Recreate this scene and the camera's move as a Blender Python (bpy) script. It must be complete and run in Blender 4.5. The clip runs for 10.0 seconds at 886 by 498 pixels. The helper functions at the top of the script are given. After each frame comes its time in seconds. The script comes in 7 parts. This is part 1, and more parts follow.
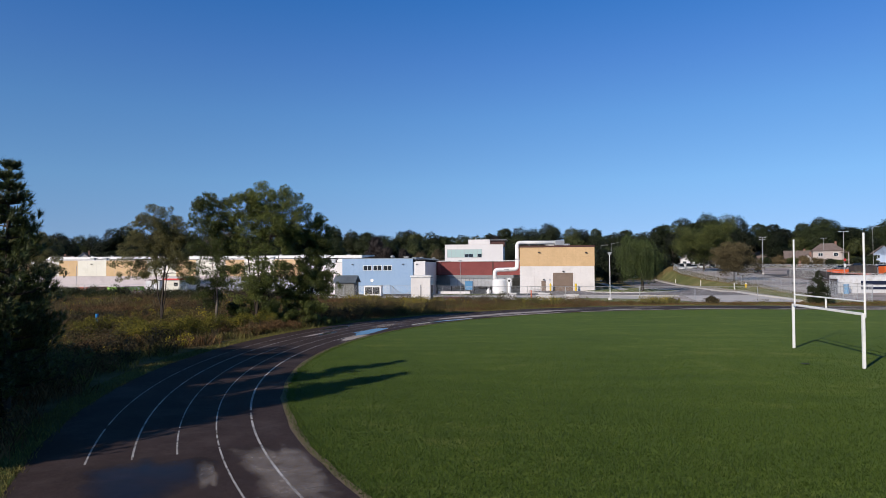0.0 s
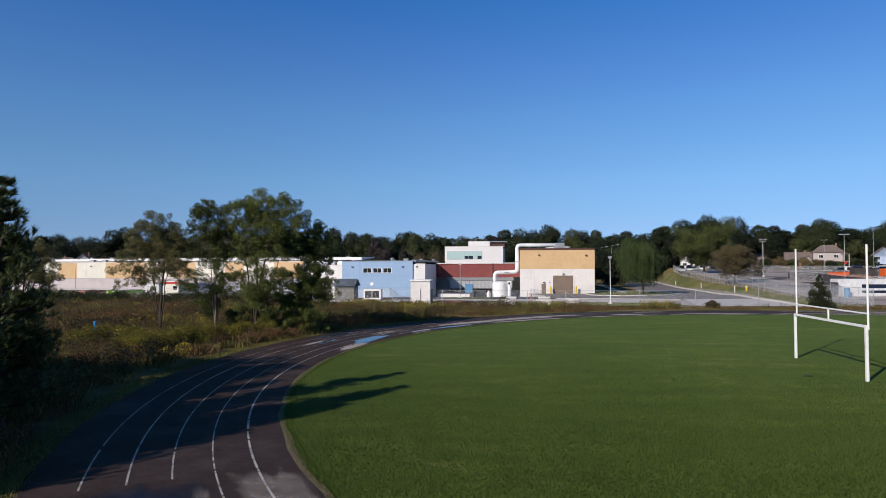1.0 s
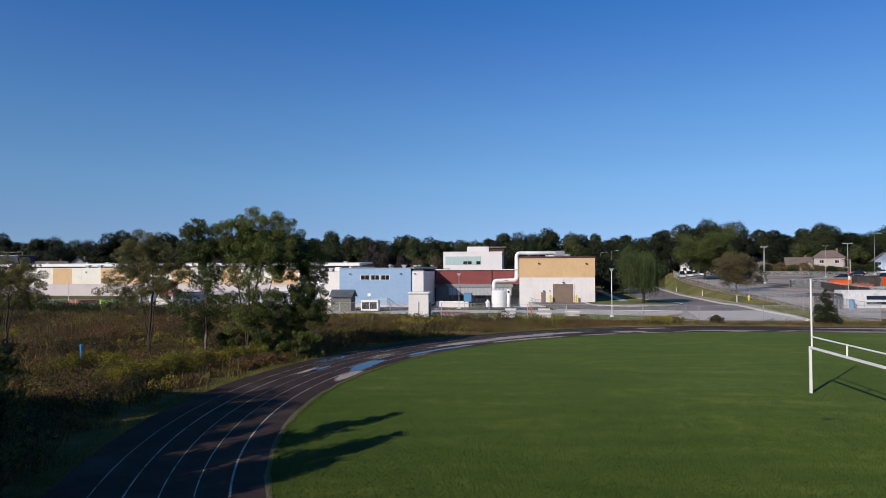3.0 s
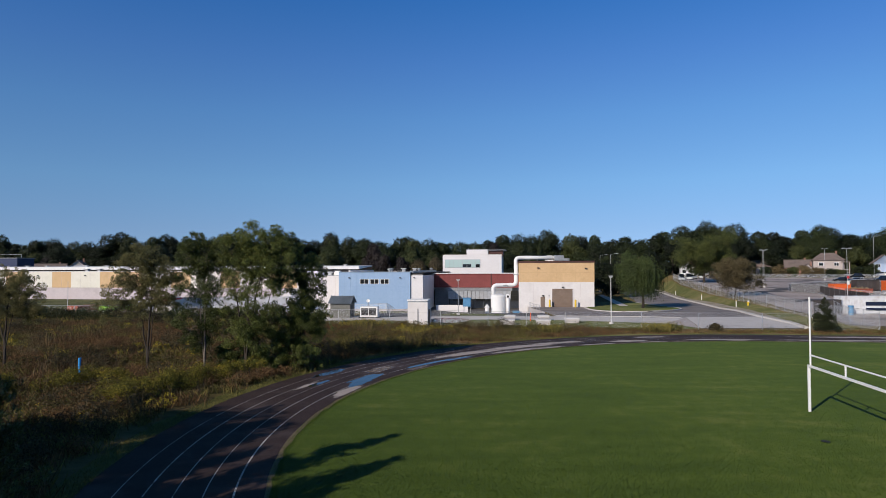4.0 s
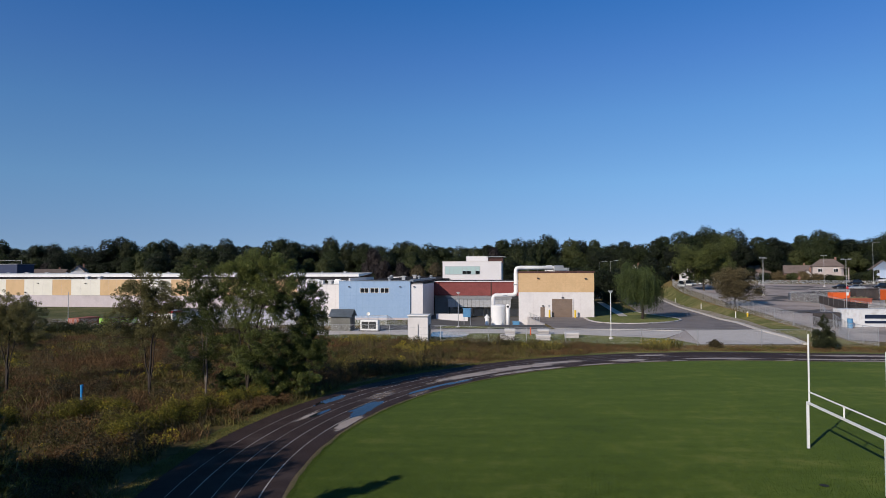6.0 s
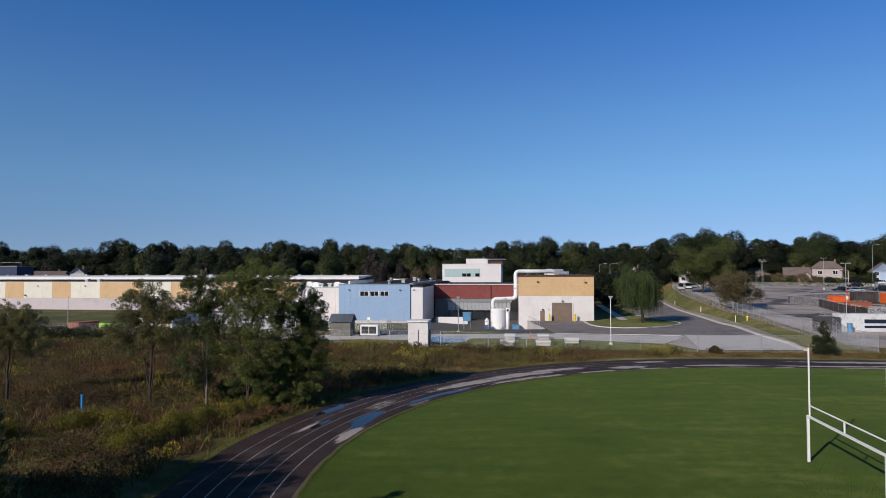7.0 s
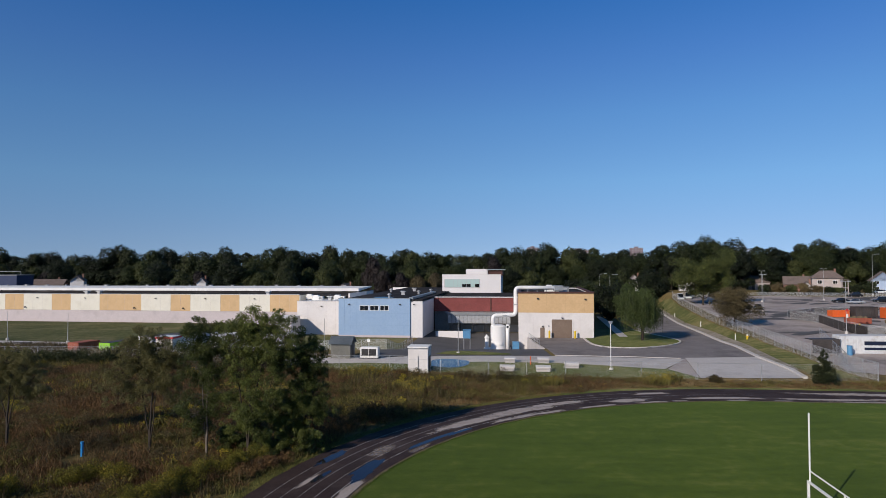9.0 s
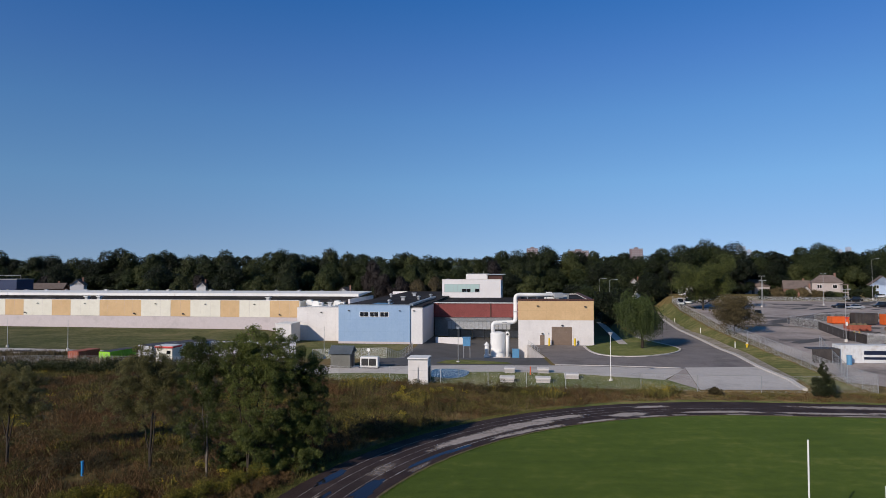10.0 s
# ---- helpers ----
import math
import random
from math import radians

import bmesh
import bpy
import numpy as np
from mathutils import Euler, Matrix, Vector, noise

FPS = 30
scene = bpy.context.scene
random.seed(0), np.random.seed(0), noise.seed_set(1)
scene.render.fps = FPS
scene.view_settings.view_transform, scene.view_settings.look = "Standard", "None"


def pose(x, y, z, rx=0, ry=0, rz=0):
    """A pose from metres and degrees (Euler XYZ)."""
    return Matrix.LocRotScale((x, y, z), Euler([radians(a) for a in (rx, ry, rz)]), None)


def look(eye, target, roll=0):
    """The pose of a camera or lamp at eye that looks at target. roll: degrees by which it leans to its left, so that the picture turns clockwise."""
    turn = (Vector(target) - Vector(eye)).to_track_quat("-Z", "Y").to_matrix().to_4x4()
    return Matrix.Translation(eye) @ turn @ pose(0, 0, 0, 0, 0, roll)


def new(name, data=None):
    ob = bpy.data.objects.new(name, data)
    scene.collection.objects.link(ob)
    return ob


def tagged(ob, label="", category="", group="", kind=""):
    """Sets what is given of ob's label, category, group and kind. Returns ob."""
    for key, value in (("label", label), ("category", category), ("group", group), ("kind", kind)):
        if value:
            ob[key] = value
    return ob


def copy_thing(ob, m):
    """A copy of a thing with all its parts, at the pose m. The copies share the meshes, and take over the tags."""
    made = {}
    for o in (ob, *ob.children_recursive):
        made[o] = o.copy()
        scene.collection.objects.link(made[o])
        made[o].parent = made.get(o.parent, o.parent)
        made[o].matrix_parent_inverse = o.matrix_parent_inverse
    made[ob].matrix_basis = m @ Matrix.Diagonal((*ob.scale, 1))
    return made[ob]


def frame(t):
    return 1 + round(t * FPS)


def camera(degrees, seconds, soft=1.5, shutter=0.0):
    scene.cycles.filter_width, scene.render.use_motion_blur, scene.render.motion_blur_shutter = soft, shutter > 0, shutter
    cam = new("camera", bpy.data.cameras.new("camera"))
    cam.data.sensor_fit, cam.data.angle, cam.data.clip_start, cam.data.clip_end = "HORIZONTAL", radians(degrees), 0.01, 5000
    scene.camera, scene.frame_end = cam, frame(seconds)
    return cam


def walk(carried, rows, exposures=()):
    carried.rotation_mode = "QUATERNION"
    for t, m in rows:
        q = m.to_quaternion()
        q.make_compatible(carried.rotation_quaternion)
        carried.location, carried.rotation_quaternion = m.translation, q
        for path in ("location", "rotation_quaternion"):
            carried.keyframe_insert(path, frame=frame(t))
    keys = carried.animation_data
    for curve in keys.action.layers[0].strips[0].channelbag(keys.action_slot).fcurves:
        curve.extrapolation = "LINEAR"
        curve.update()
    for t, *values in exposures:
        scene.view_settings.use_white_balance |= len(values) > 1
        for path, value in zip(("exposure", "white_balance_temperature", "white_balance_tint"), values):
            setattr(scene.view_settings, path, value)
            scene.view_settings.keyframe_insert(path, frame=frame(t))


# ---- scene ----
cam = camera(69.99, 10.0, soft=0.8)
PATH = [
    (0.0, pose(0.000, 0.000, 4.739, 90, 0, 0.167) @ pose(0, 0, 0, 1.634) @ pose(0, 0, 0, 0, 0, -0.212)),
    (0.5, pose(0.010, -0.006, 5.003, 90, 0, 0.166) @ pose(0, 0, 0, 1.628) @ pose(0, 0, 0, 0, 0, -0.229)),
    (1.0, pose(0.022, 0.229, 5.277, 90, 0, 0.167) @ pose(0, 0, 0, 1.653) @ pose(0, 0, 0, 0, 0, -0.220)),
    (1.5, pose(0.007, 0.764, 5.623, 90, 0, 0.147) @ pose(0, 0, 0, 1.655) @ pose(0, 0, 0, 0, 0, -0.186)),
    (2.0, pose(0.019, 1.480, 6.056, 90, 0, 0.095) @ pose(0, 0, 0, 1.698) @ pose(0, 0, 0, 0, 0, -0.224)),
    (2.5, pose(-0.017, 1.830, 6.467, 90, 0, 0.049) @ pose(0, 0, 0, 1.698) @ pose(0, 0, 0, 0, 0, -0.163)),
    (4.0, pose(0.072, 1.831, 7.932, 90, 0, -0.005) @ pose(0, 0, 0, 1.667) @ pose(0, 0, 0, 0, 0, -0.169)),
    (4.5, pose(0.032, 1.771, 8.506, 90, 0, -0.032) @ pose(0, 0, 0, 1.673) @ pose(0, 0, 0, 0, 0, -0.221)),
    (5.0, pose(0.007, 1.698, 9.068, 90, 0, -0.042) @ pose(0, 0, 0, 1.685) @ pose(0, 0, 0, 0, 0, -0.204)),
    (5.5, pose(0.014, 1.613, 9.611, 90, 0, -0.033) @ pose(0, 0, 0, 1.697) @ pose(0, 0, 0, 0, 0, -0.198)),
    (7.0, pose(-0.065, 1.510, 10.721, 90, 0, -0.081) @ pose(0, 0, 0, 1.719) @ pose(0, 0, 0, 0, 0, -0.191)),
    (7.5, pose(-0.073, 1.496, 11.463, 90, 0, -0.088) @ pose(0, 0, 0, 1.680) @ pose(0, 0, 0, 0, 0, -0.206)),
    (8.0, pose(-0.081, 1.499, 12.410, 90, 0, -0.094) @ pose(0, 0, 0, 1.653) @ pose(0, 0, 0, 0, 0, -0.193)),
    (8.5, pose(-0.098, 1.468, 13.375, 90, 0, -0.108) @ pose(0, 0, 0, 1.665) @ pose(0, 0, 0, 0, 0, -0.207)),
    (9.0, pose(-0.073, 1.439, 14.363, 90, 0, -0.096) @ pose(0, 0, 0, 1.651) @ pose(0, 0, 0, 0, 0, -0.193)),
    (9.5, pose(-0.062, 1.393, 15.241, 90, 0, -0.101) @ pose(0, 0, 0, 1.650) @ pose(0, 0, 0, 0, 0, -0.223)),
    (10.0, pose(-0.065, 1.338, 15.847, 90, 0, -0.103) @ pose(0, 0, 0, 1.674) @ pose(0, 0, 0, 0, 0, -0.192)),
]
walk(cam, PATH, [(0.0, 0.60, 6800, 11), (2.5, 0.53, 6800, 11), (5.5, 0.44, 6800, 11), (10.0, 0.34, 6800, 11)])

# ---- light: a low clear-sky sun behind and to the left ----
SUN_AZ, SUN_EL = 48.0, 25.5          # the way the shadows fall, and the sun's height, in degrees
world = bpy.data.worlds.new("world")
scene.world = world
world.use_nodes = True
wn = world.node_tree.nodes
sky = wn.new("ShaderNodeTexSky")
sky.sky_type, sky.sun_disc = "NISHITA", False
sky.sun_elevation = radians(SUN_EL)
sky.sun_rotation = radians(90 - (SUN_AZ + 180))
sky.altitude, sky.air_density, sky.dust_density, sky.ozone_density = 400, 0.5, 0.0, 4.0
wn["Background"].inputs["Strength"].default_value = 0.142
split = wn.new("ShaderNodeSeparateXYZ")
tone = wn.new("ShaderNodeHueSaturation")
for socket, low, high in (("Saturation", 0.93, 1.21), ("Value", 0.78, 1.11)):      # paler at the rim, deeper overhead
    rise = wn.new("ShaderNodeMapRange")
    rise.inputs["From Min"].default_value, rise.inputs["From Max"].default_value = 0.0, 0.42
    rise.inputs["To Min"].default_value, rise.inputs["To Max"].default_value = low, high
    world.node_tree.links.new(split.outputs["Z"], rise.inputs["Value"])
    world.node_tree.links.new(rise.outputs["Result"], tone.inputs[socket])
air = wn.new("ShaderNodeValToRGB")      # tint by height: cyan rim, blue in view, unseen zenith warmed for neutral shadows
stops = air.color_ramp.elements
stops[0].position, stops[0].color = 0.0, (0.53, 0.51, 0.53, 1)
stops[1].position, stops[1].color = 1.0, (0.94, 0.64, 0.37, 1)
for height, tint in ((0.06, (0.63, 0.65, 0.63)), (0.13, (0.75, 0.85, 0.77)), (0.23, (0.84, 0.95, 0.89)), (0.31, (0.90, 0.93, 0.94)), (0.42, (0.91, 0.93, 0.96)), (0.60, (0.96, 0.80, 0.62))):
    stops.new(height).color = (*tint, 1)
gain = wn.new("ShaderNodeMix")
gain.data_type, gain.blend_type, gain.inputs[0].default_value = "RGBA", "MULTIPLY", 1.0
wide = wn.new("ShaderNodeTexCoord")
lift = wn.new("ShaderNodeMapping")
lift.inputs["Location"].default_value = (0, 0, 0.035)      # a dry, clear air: little whitening towards the horizon
world.node_tree.links.new(wide.outputs["Generated"], lift.inputs["Vector"])
world.node_tree.links.new(wide.outputs["Generated"], split.inputs[0])
world.node_tree.links.new(lift.outputs[0], sky.inputs["Vector"])
world.node_tree.links.new(split.outputs["Z"], air.inputs[0])
world.node_tree.links.new(sky.outputs[0], tone.inputs["Color"])
world.node_tree.links.new(tone.outputs[0], gain.inputs[6])
world.node_tree.links.new(air.outputs[0], gain.inputs[7])
world.node_tree.links.new(gain.outputs[2], wn["Background"].inputs["Color"])
lamp = bpy.data.lights.new("sun", "SUN")
lamp.energy, lamp.angle, lamp.color = 3.0, radians(0.55), (1.0, 0.91, 0.82)
sun_ob = new("sun", lamp)
ca, sa = math.cos(radians(SUN_AZ)), math.sin(radians(SUN_AZ))
sun_ob.matrix_world = look((-60, -60, 60), (-60 + ca, -60 + sa, 60 - math.tan(radians(SUN_EL))))


# ---- materials ----
def ramp(nt, fac, stops):
    r = nt.nodes.new("ShaderNodeValToRGB")
    e = r.color_ramp.elements
    e[0].position, e[0].color = stops[0][0], (*stops[0][1], 1)
    e[1].position, e[1].color = stops[-1][0], (*stops[-1][1], 1)
    for p, c in stops[1:-1]:
        k = e.new(p)
        k.color = (*c, 1)
    nt.links.new(fac, r.inputs[0])
    return r.outputs[0]


def noise_tex(nt, coord, scale, detail=4.0, rough=0.6):
    n = nt.nodes.new("ShaderNodeTexNoise")
    n.inputs["Scale"].default_value, n.inputs["Detail"].default_value, n.inputs["Roughness"].default_value = scale, detail, rough
    nt.links.new(coord, n.inputs["Vector"])
    return n.outputs["Fac"]


def mix(nt, a, b, fac, mode="MIX"):
    m = nt.nodes.new("ShaderNodeMix")
    m.data_type, m.blend_type = "RGBA", mode
    for key, val in ((0, fac), (6, a), (7, b)):
        if hasattr(val, "is_linked"):
            nt.links.new(val, m.inputs[key])
        elif key == 0:
            m.inputs[0].default_value = val
        else:
            m.inputs[key].default_value = (*val, 1)
    return m.outputs[2]


def maths(nt, op, a, b=0.0, c=None):
    m = nt.nodes.new("ShaderNodeMath")
    m.operation = op
    for i, val in enumerate((a, b) if c is None else (a, b, c)):
        if hasattr(val, "is_linked"):
            nt.links.new(val, m.inputs[i])
        else:
            m.inputs[i].default_value = val
    return m.outputs[0]


def blank(name, rough=0.8, metal=0.0, spec=0.5):
    m = bpy.data.materials.new(name)
    m.use_nodes = True
    nt = m.node_tree
    b = nt.nodes["Principled BSDF"]
    b.inputs["Roughness"].default_value, b.inputs["Metallic"].default_value = rough, metal
    b.inputs["Specular IOR Level"].default_value = spec
    g = nt.nodes.new("ShaderNodeNewGeometry")
    return m, nt, b, g


def surface(name, dark, light, big=0.3, small=4.0, rough=0.8, metal=0.0, bump=0.0, bump_scale=30.0, rand=0.0, spec=0.4, stain=None, stain_scale=0.15, island=0.0):
    """Two colours mixed at two scales in world metres, with relief and, if asked, stains and a random tone for each object."""
    m, nt, b, g = blank(name, rough, metal, spec)
    pos = g.outputs["Position"]
    n1, n2 = noise_tex(nt, pos, big), noise_tex(nt, pos, small)
    f = maths(nt, "ADD", maths(nt, "MULTIPLY", n1, 0.5), maths(nt, "MULTIPLY", n2, 0.5))
    col = ramp(nt, f, [(0.36, dark), (0.64, light)])
    if stain:
        s = ramp(nt, noise_tex(nt, pos, stain_scale, 6, 0.65), [(0.5, (0, 0, 0)), (0.68, (1, 1, 1))])
        col = mix(nt, col, stain, s)
    if rand or island:
        if rand:
            src = nt.nodes.new("ShaderNodeObjectInfo").outputs["Random"]
        else:
            src = g.outputs["Random Per Island"]
        k = rand or island
        v = maths(nt, "ADD", maths(nt, "MULTIPLY", src, 2 * k), 1 - k)
        h = nt.nodes.new("ShaderNodeHueSaturation")
        nt.links.new(v, h.inputs["Value"])
        nt.links.new(col, h.inputs["Color"])
        col = h.outputs[0]
    nt.links.new(col, b.inputs["Base Color"])
    if bump:
        bp = nt.nodes.new("ShaderNodeBump")
        bp.inputs["Strength"].default_value, bp.inputs["Distance"].default_value = bump, 0.02
        nt.links.new(noise_tex(nt, pos, bump_scale, 5), bp.inputs["Height"])
        nt.links.new(bp.outputs[0], b.inputs["Normal"])
    return m


def foliage(name, dark, mid, light, gloss=0.55, trans=0.25, patch=0.25):
    """Leaves: tone by leaf and by branch-sized patches, a little light let through."""
    m, nt, b, g = blank(name, gloss, 0.0, 0.3)
    n = noise_tex(nt, g.outputs["Position"], patch, 3)
    f = maths(nt, "ADD", maths(nt, "MULTIPLY", n, 0.6), maths(nt, "MULTIPLY", g.outputs["Random Per Island"], 0.4))
    oi = nt.nodes.new("ShaderNodeObjectInfo")
    f = maths(nt, "ADD", f, maths(nt, "MULTIPLY", maths(nt, "SUBTRACT", oi.outputs["Random"], 0.5), 0.34))
    col = ramp(nt, f, [(0.3, dark), (0.5, mid), (0.72, light)])
    nt.links.new(col, b.inputs["Base Color"])
    t = nt.nodes.new("ShaderNodeBsdfTranslucent")
    nt.links.new(col, t.inputs["Color"])
    mx = nt.nodes.new("ShaderNodeMixShader")
    mx.inputs[0].default_value = trans
    nt.links.new(b.outputs[0], mx.inputs[1])
    nt.links.new(t.outputs[0], mx.inputs[2])
    nt.links.new(mx.outputs[0], nt.nodes["Material Output"].inputs[0])
    return m


def turf(name, dark, mid, light, dry, dry_from=0.62, fuzz=0.0):
    """Mown grass: soft blade-scale speckle, tufts, long mower streaks, wide worn patches, a fuzz of blade tips."""
    m, nt, b, g = blank(name, 0.85, 0.0, 0.15)
    b.inputs["Diffuse Roughness"].default_value = 1.0
    b.inputs["Sheen Weight"].default_value, b.inputs["Sheen Roughness"].default_value = fuzz, 0.45
    b.inputs["Sheen Tint"].default_value = (*[v * 4 for v in mid], 1)
    pos = g.outputs["Position"]
    lay = nt.nodes.new("ShaderNodeMapping")
    lay.inputs["Rotation"].default_value, lay.inputs["Scale"].default_value = (0, 0, 0.10), (0.16, 0.9, 1.0)
    nt.links.new(pos, lay.inputs[0])
    a, c, d = noise_tex(nt, pos, 9.0, 6, 0.75), noise_tex(nt, pos, 0.9, 5, 0.65), noise_tex(nt, pos, 0.09, 5, 0.6)
    e = noise_tex(nt, lay.outputs[0], 0.8, 5, 0.65)
    f = maths(nt, "ADD", maths(nt, "ADD", maths(nt, "MULTIPLY", a, 0.36), maths(nt, "MULTIPLY", c, 0.22)), maths(nt, "ADD", maths(nt, "MULTIPLY", d, 0.18), maths(nt, "MULTIPLY", e, 0.24)))
    col = ramp(nt, f, [(0.40, dark), (0.5, mid), (0.60, light)])
    w = ramp(nt, maths(nt, "ADD", maths(nt, "MULTIPLY", d, 0.40), maths(nt, "ADD", maths(nt, "MULTIPLY", c, 0.35), maths(nt, "MULTIPLY", e, 0.25))), [(dry_from - 0.06, (0, 0, 0)), (dry_from + 0.1, (0.8, 0.8, 0.8))])
    nt.links.new(mix(nt, col, dry, w), b.inputs["Base Color"])
    bp = nt.nodes.new("ShaderNodeBump")
    bp.inputs["Strength"].default_value, bp.inputs["Distance"].default_value = 0.3, 0.05
    nt.links.new(noise_tex(nt, pos, 14.0, 5, 0.8), bp.inputs["Height"])
    nt.links.new(bp.outputs[0], b.inputs["Normal"])
    return m


M = {}
M["turf"] = turf("turf", (0.020, 0.035, 0.005), (0.034, 0.054, 0.0073), (0.053, 0.076, 0.0125), (0.082, 0.086, 0.025), 0.59, 0.13)
M["rough"] = turf("rough_grass", (0.046, 0.040, 0.014), (0.086, 0.068, 0.026), (0.135, 0.100, 0.042), (0.18, 0.125, 0.060), 0.55)
M["lawn"] = turf("lawn", (0.036, 0.046, 0.012), (0.060, 0.074, 0.020), (0.092, 0.104, 0.031), (0.15, 0.130, 0.060), 0.53, 0.05)
M["bank"] = turf("bank_grass", (0.036, 0.046, 0.014), (0.066, 0.076, 0.023), (0.104, 0.106, 0.036), (0.18, 0.145, 0.078), 0.53)
M["track"] = surface("track_surface", (0.029, 0.019, 0.018), (0.054, 0.036, 0.034), 0.5, 9.0, 0.85, bump=0.5, bump_scale=60, stain=(0.070, 0.051, 0.049), stain_scale=0.35, spec=0.18)
M["dry_solid"] = surface("dry_dusty_surface", (0.30, 0.255, 0.235), (0.43, 0.37, 0.34), 0.8, 6.0, 0.9, bump=0.4, bump_scale=40)
M["line_solid"] = surface("worn_line_paint", (0.25, 0.235, 0.23), (0.6, 0.58, 0.57), 1.2, 14.0, 0.7)
M["earth"] = surface("bare_earth", (0.10, 0.075, 0.045), (0.20, 0.15, 0.09), 1.0, 12.0, 0.95, bump=0.5)
M["gravel"] = surface("gravel_and_earth", (0.20, 0.17, 0.13), (0.36, 0.32, 0.27), 0.5, 7.0, 0.95, bump=0.5, bump_scale=20, stain=(0.14, 0.13, 0.06), stain_scale=0.4)
M["asphalt"] = surface("asphalt", (0.315, 0.268, 0.25), (0.46, 0.398, 0.374), 0.12, 2.5, 0.85, bump=0.3, bump_scale=30, stain=(0.19, 0.164, 0.156), stain_scale=0.1)
M["drive"] = surface("driveway_asphalt", (0.175, 0.153, 0.15), (0.25, 0.222, 0.216), 0.25, 3.0, 0.85, bump=0.3, bump_scale=30, stain=(0.125, 0.11, 0.108), stain_scale=0.16)
M["asphalt_dark"] = surface("new_asphalt", (0.075, 0.072, 0.073), (0.12, 0.115, 0.115), 0.2, 3.0, 0.85, bump=0.3)
M["concrete"] = surface("concrete", (0.47, 0.435, 0.415), (0.60, 0.56, 0.535), 0.2, 3.0, 0.85, bump=0.2, stain=(0.38, 0.352, 0.338), stain_scale=0.2)
M["kerb"] = surface("kerb_concrete", (0.50, 0.47, 0.44), (0.62, 0.59, 0.56), 0.6, 5.0, 0.85)
M["bark"] = surface("bark", (0.022, 0.017, 0.013), (0.06, 0.048, 0.037), 2.0, 20.0, 0.95, bump=0.8, bump_scale=25)
M["bark_pale"] = surface("pale_bark", (0.09, 0.075, 0.06), (0.2, 0.17, 0.14), 2.0, 20.0, 0.95, bump=0.8, bump_scale=25)
M["white_steel"] = surface("white_painted_steel", (0.72, 0.72, 0.70), (0.84, 0.84, 0.82), 1.5, 18.0, 0.4)
M["galv"] = surface("galvanised_steel", (0.36, 0.37, 0.38), (0.5, 0.51, 0.52), 2.0, 20.0, 0.5, metal=0.6)
M["dark_steel"] = surface("dark_steel", (0.02, 0.02, 0.022), (0.045, 0.045, 0.048), 1.0, 8.0, 0.5)
M["cream"] = surface("cream_cladding", (0.68, 0.655, 0.56), (0.75, 0.725, 0.635), 0.25, 3.0, 0.6, stain=(0.65, 0.625, 0.535), stain_scale=0.4)
M["tan"] = surface("tan_cladding", (0.56, 0.375, 0.195), (0.64, 0.44, 0.24), 0.25, 3.0, 0.6, stain=(0.54, 0.365, 0.19), stain_scale=0.4)
M["pink_block"] = surface("painted_block", (0.50, 0.445, 0.45), (0.59, 0.53, 0.535), 0.3, 2.5, 0.8, stain=(0.47, 0.42, 0.425), stain_scale=0.3)
M["blue_clad"] = surface("light_blue_cladding", (0.245, 0.375, 0.56), (0.295, 0.43, 0.61), 0.2, 2.0, 0.6, stain=(0.27, 0.40, 0.57), stain_scale=0.35)
M["off_white"] = surface("off_white_cladding", (0.66, 0.635, 0.62), (0.735, 0.71, 0.695), 0.25, 2.5, 0.65, stain=(0.62, 0.595, 0.58), stain_scale=0.3)
M["white"] = surface("white_cladding", (0.67, 0.655, 0.655), (0.745, 0.73, 0.73), 0.25, 2.5, 0.6)
M["brick"] = surface("red_brick_cladding", (0.175, 0.046, 0.044), (0.25, 0.068, 0.064), 0.4, 5.0, 0.85, bump=0.2)
M["brown_trim"] = surface("brown_trim", (0.055, 0.022, 0.018), (0.10, 0.04, 0.03), 0.6, 5.0, 0.6)
M["roof_dark"] = surface("dark_roof_membrane", (0.020, 0.019, 0.021), (0.042, 0.040, 0.042), 0.08, 1.5, 0.95, stain=(0.062, 0.058, 0.058), stain_scale=0.1, spec=0.08)
M["roof_white"] = surface("white_roof_membrane", (0.74, 0.74, 0.73), (0.84, 0.84, 0.83), 0.15, 1.5, 0.7)
M["brown_door"] = surface("brown_roller_door", (0.16, 0.115, 0.085), (0.23, 0.17, 0.13), 0.5, 6.0, 0.5)
M["yellow"] = surface("safety_yellow", (0.62, 0.42, 0.02), (0.75, 0.52, 0.03), 1.0, 8.0, 0.5)
M["tank"] = surface("white_tank_paint", (0.74, 0.74, 0.73), (0.84, 0.84, 0.83), 0.8, 6.0, 0.35)
M["grey_metal"] = surface("grey_metal_sheet", (0.20, 0.21, 0.22), (0.30, 0.31, 0.32), 0.5, 4.0, 0.5, metal=0.3)
M["blue_grey"] = surface("blue_grey_metal_roof", (0.21, 0.25, 0.29), (0.29, 0.335, 0.38), 0.6, 5.0, 0.45, metal=0.2)
M["wood_wall"] = surface("weathered_wall", (0.13, 0.13, 0.115), (0.2, 0.2, 0.18), 0.5, 6.0, 0.8)
M["cab_blue"] = surface("blue_painted_steel", (0.07, 0.22, 0.40), (0.11, 0.29, 0.48), 0.8, 6.0, 0.45)
M["post_blue"] = surface("bright_blue_plastic", (0.02, 0.22, 0.52), (0.03, 0.29, 0.62), 2.0, 10.0, 0.4)
M["orange"] = surface("orange_painted_steel", (0.62, 0.10, 0.02), (0.74, 0.15, 0.035), 0.5, 5.0, 0.5)
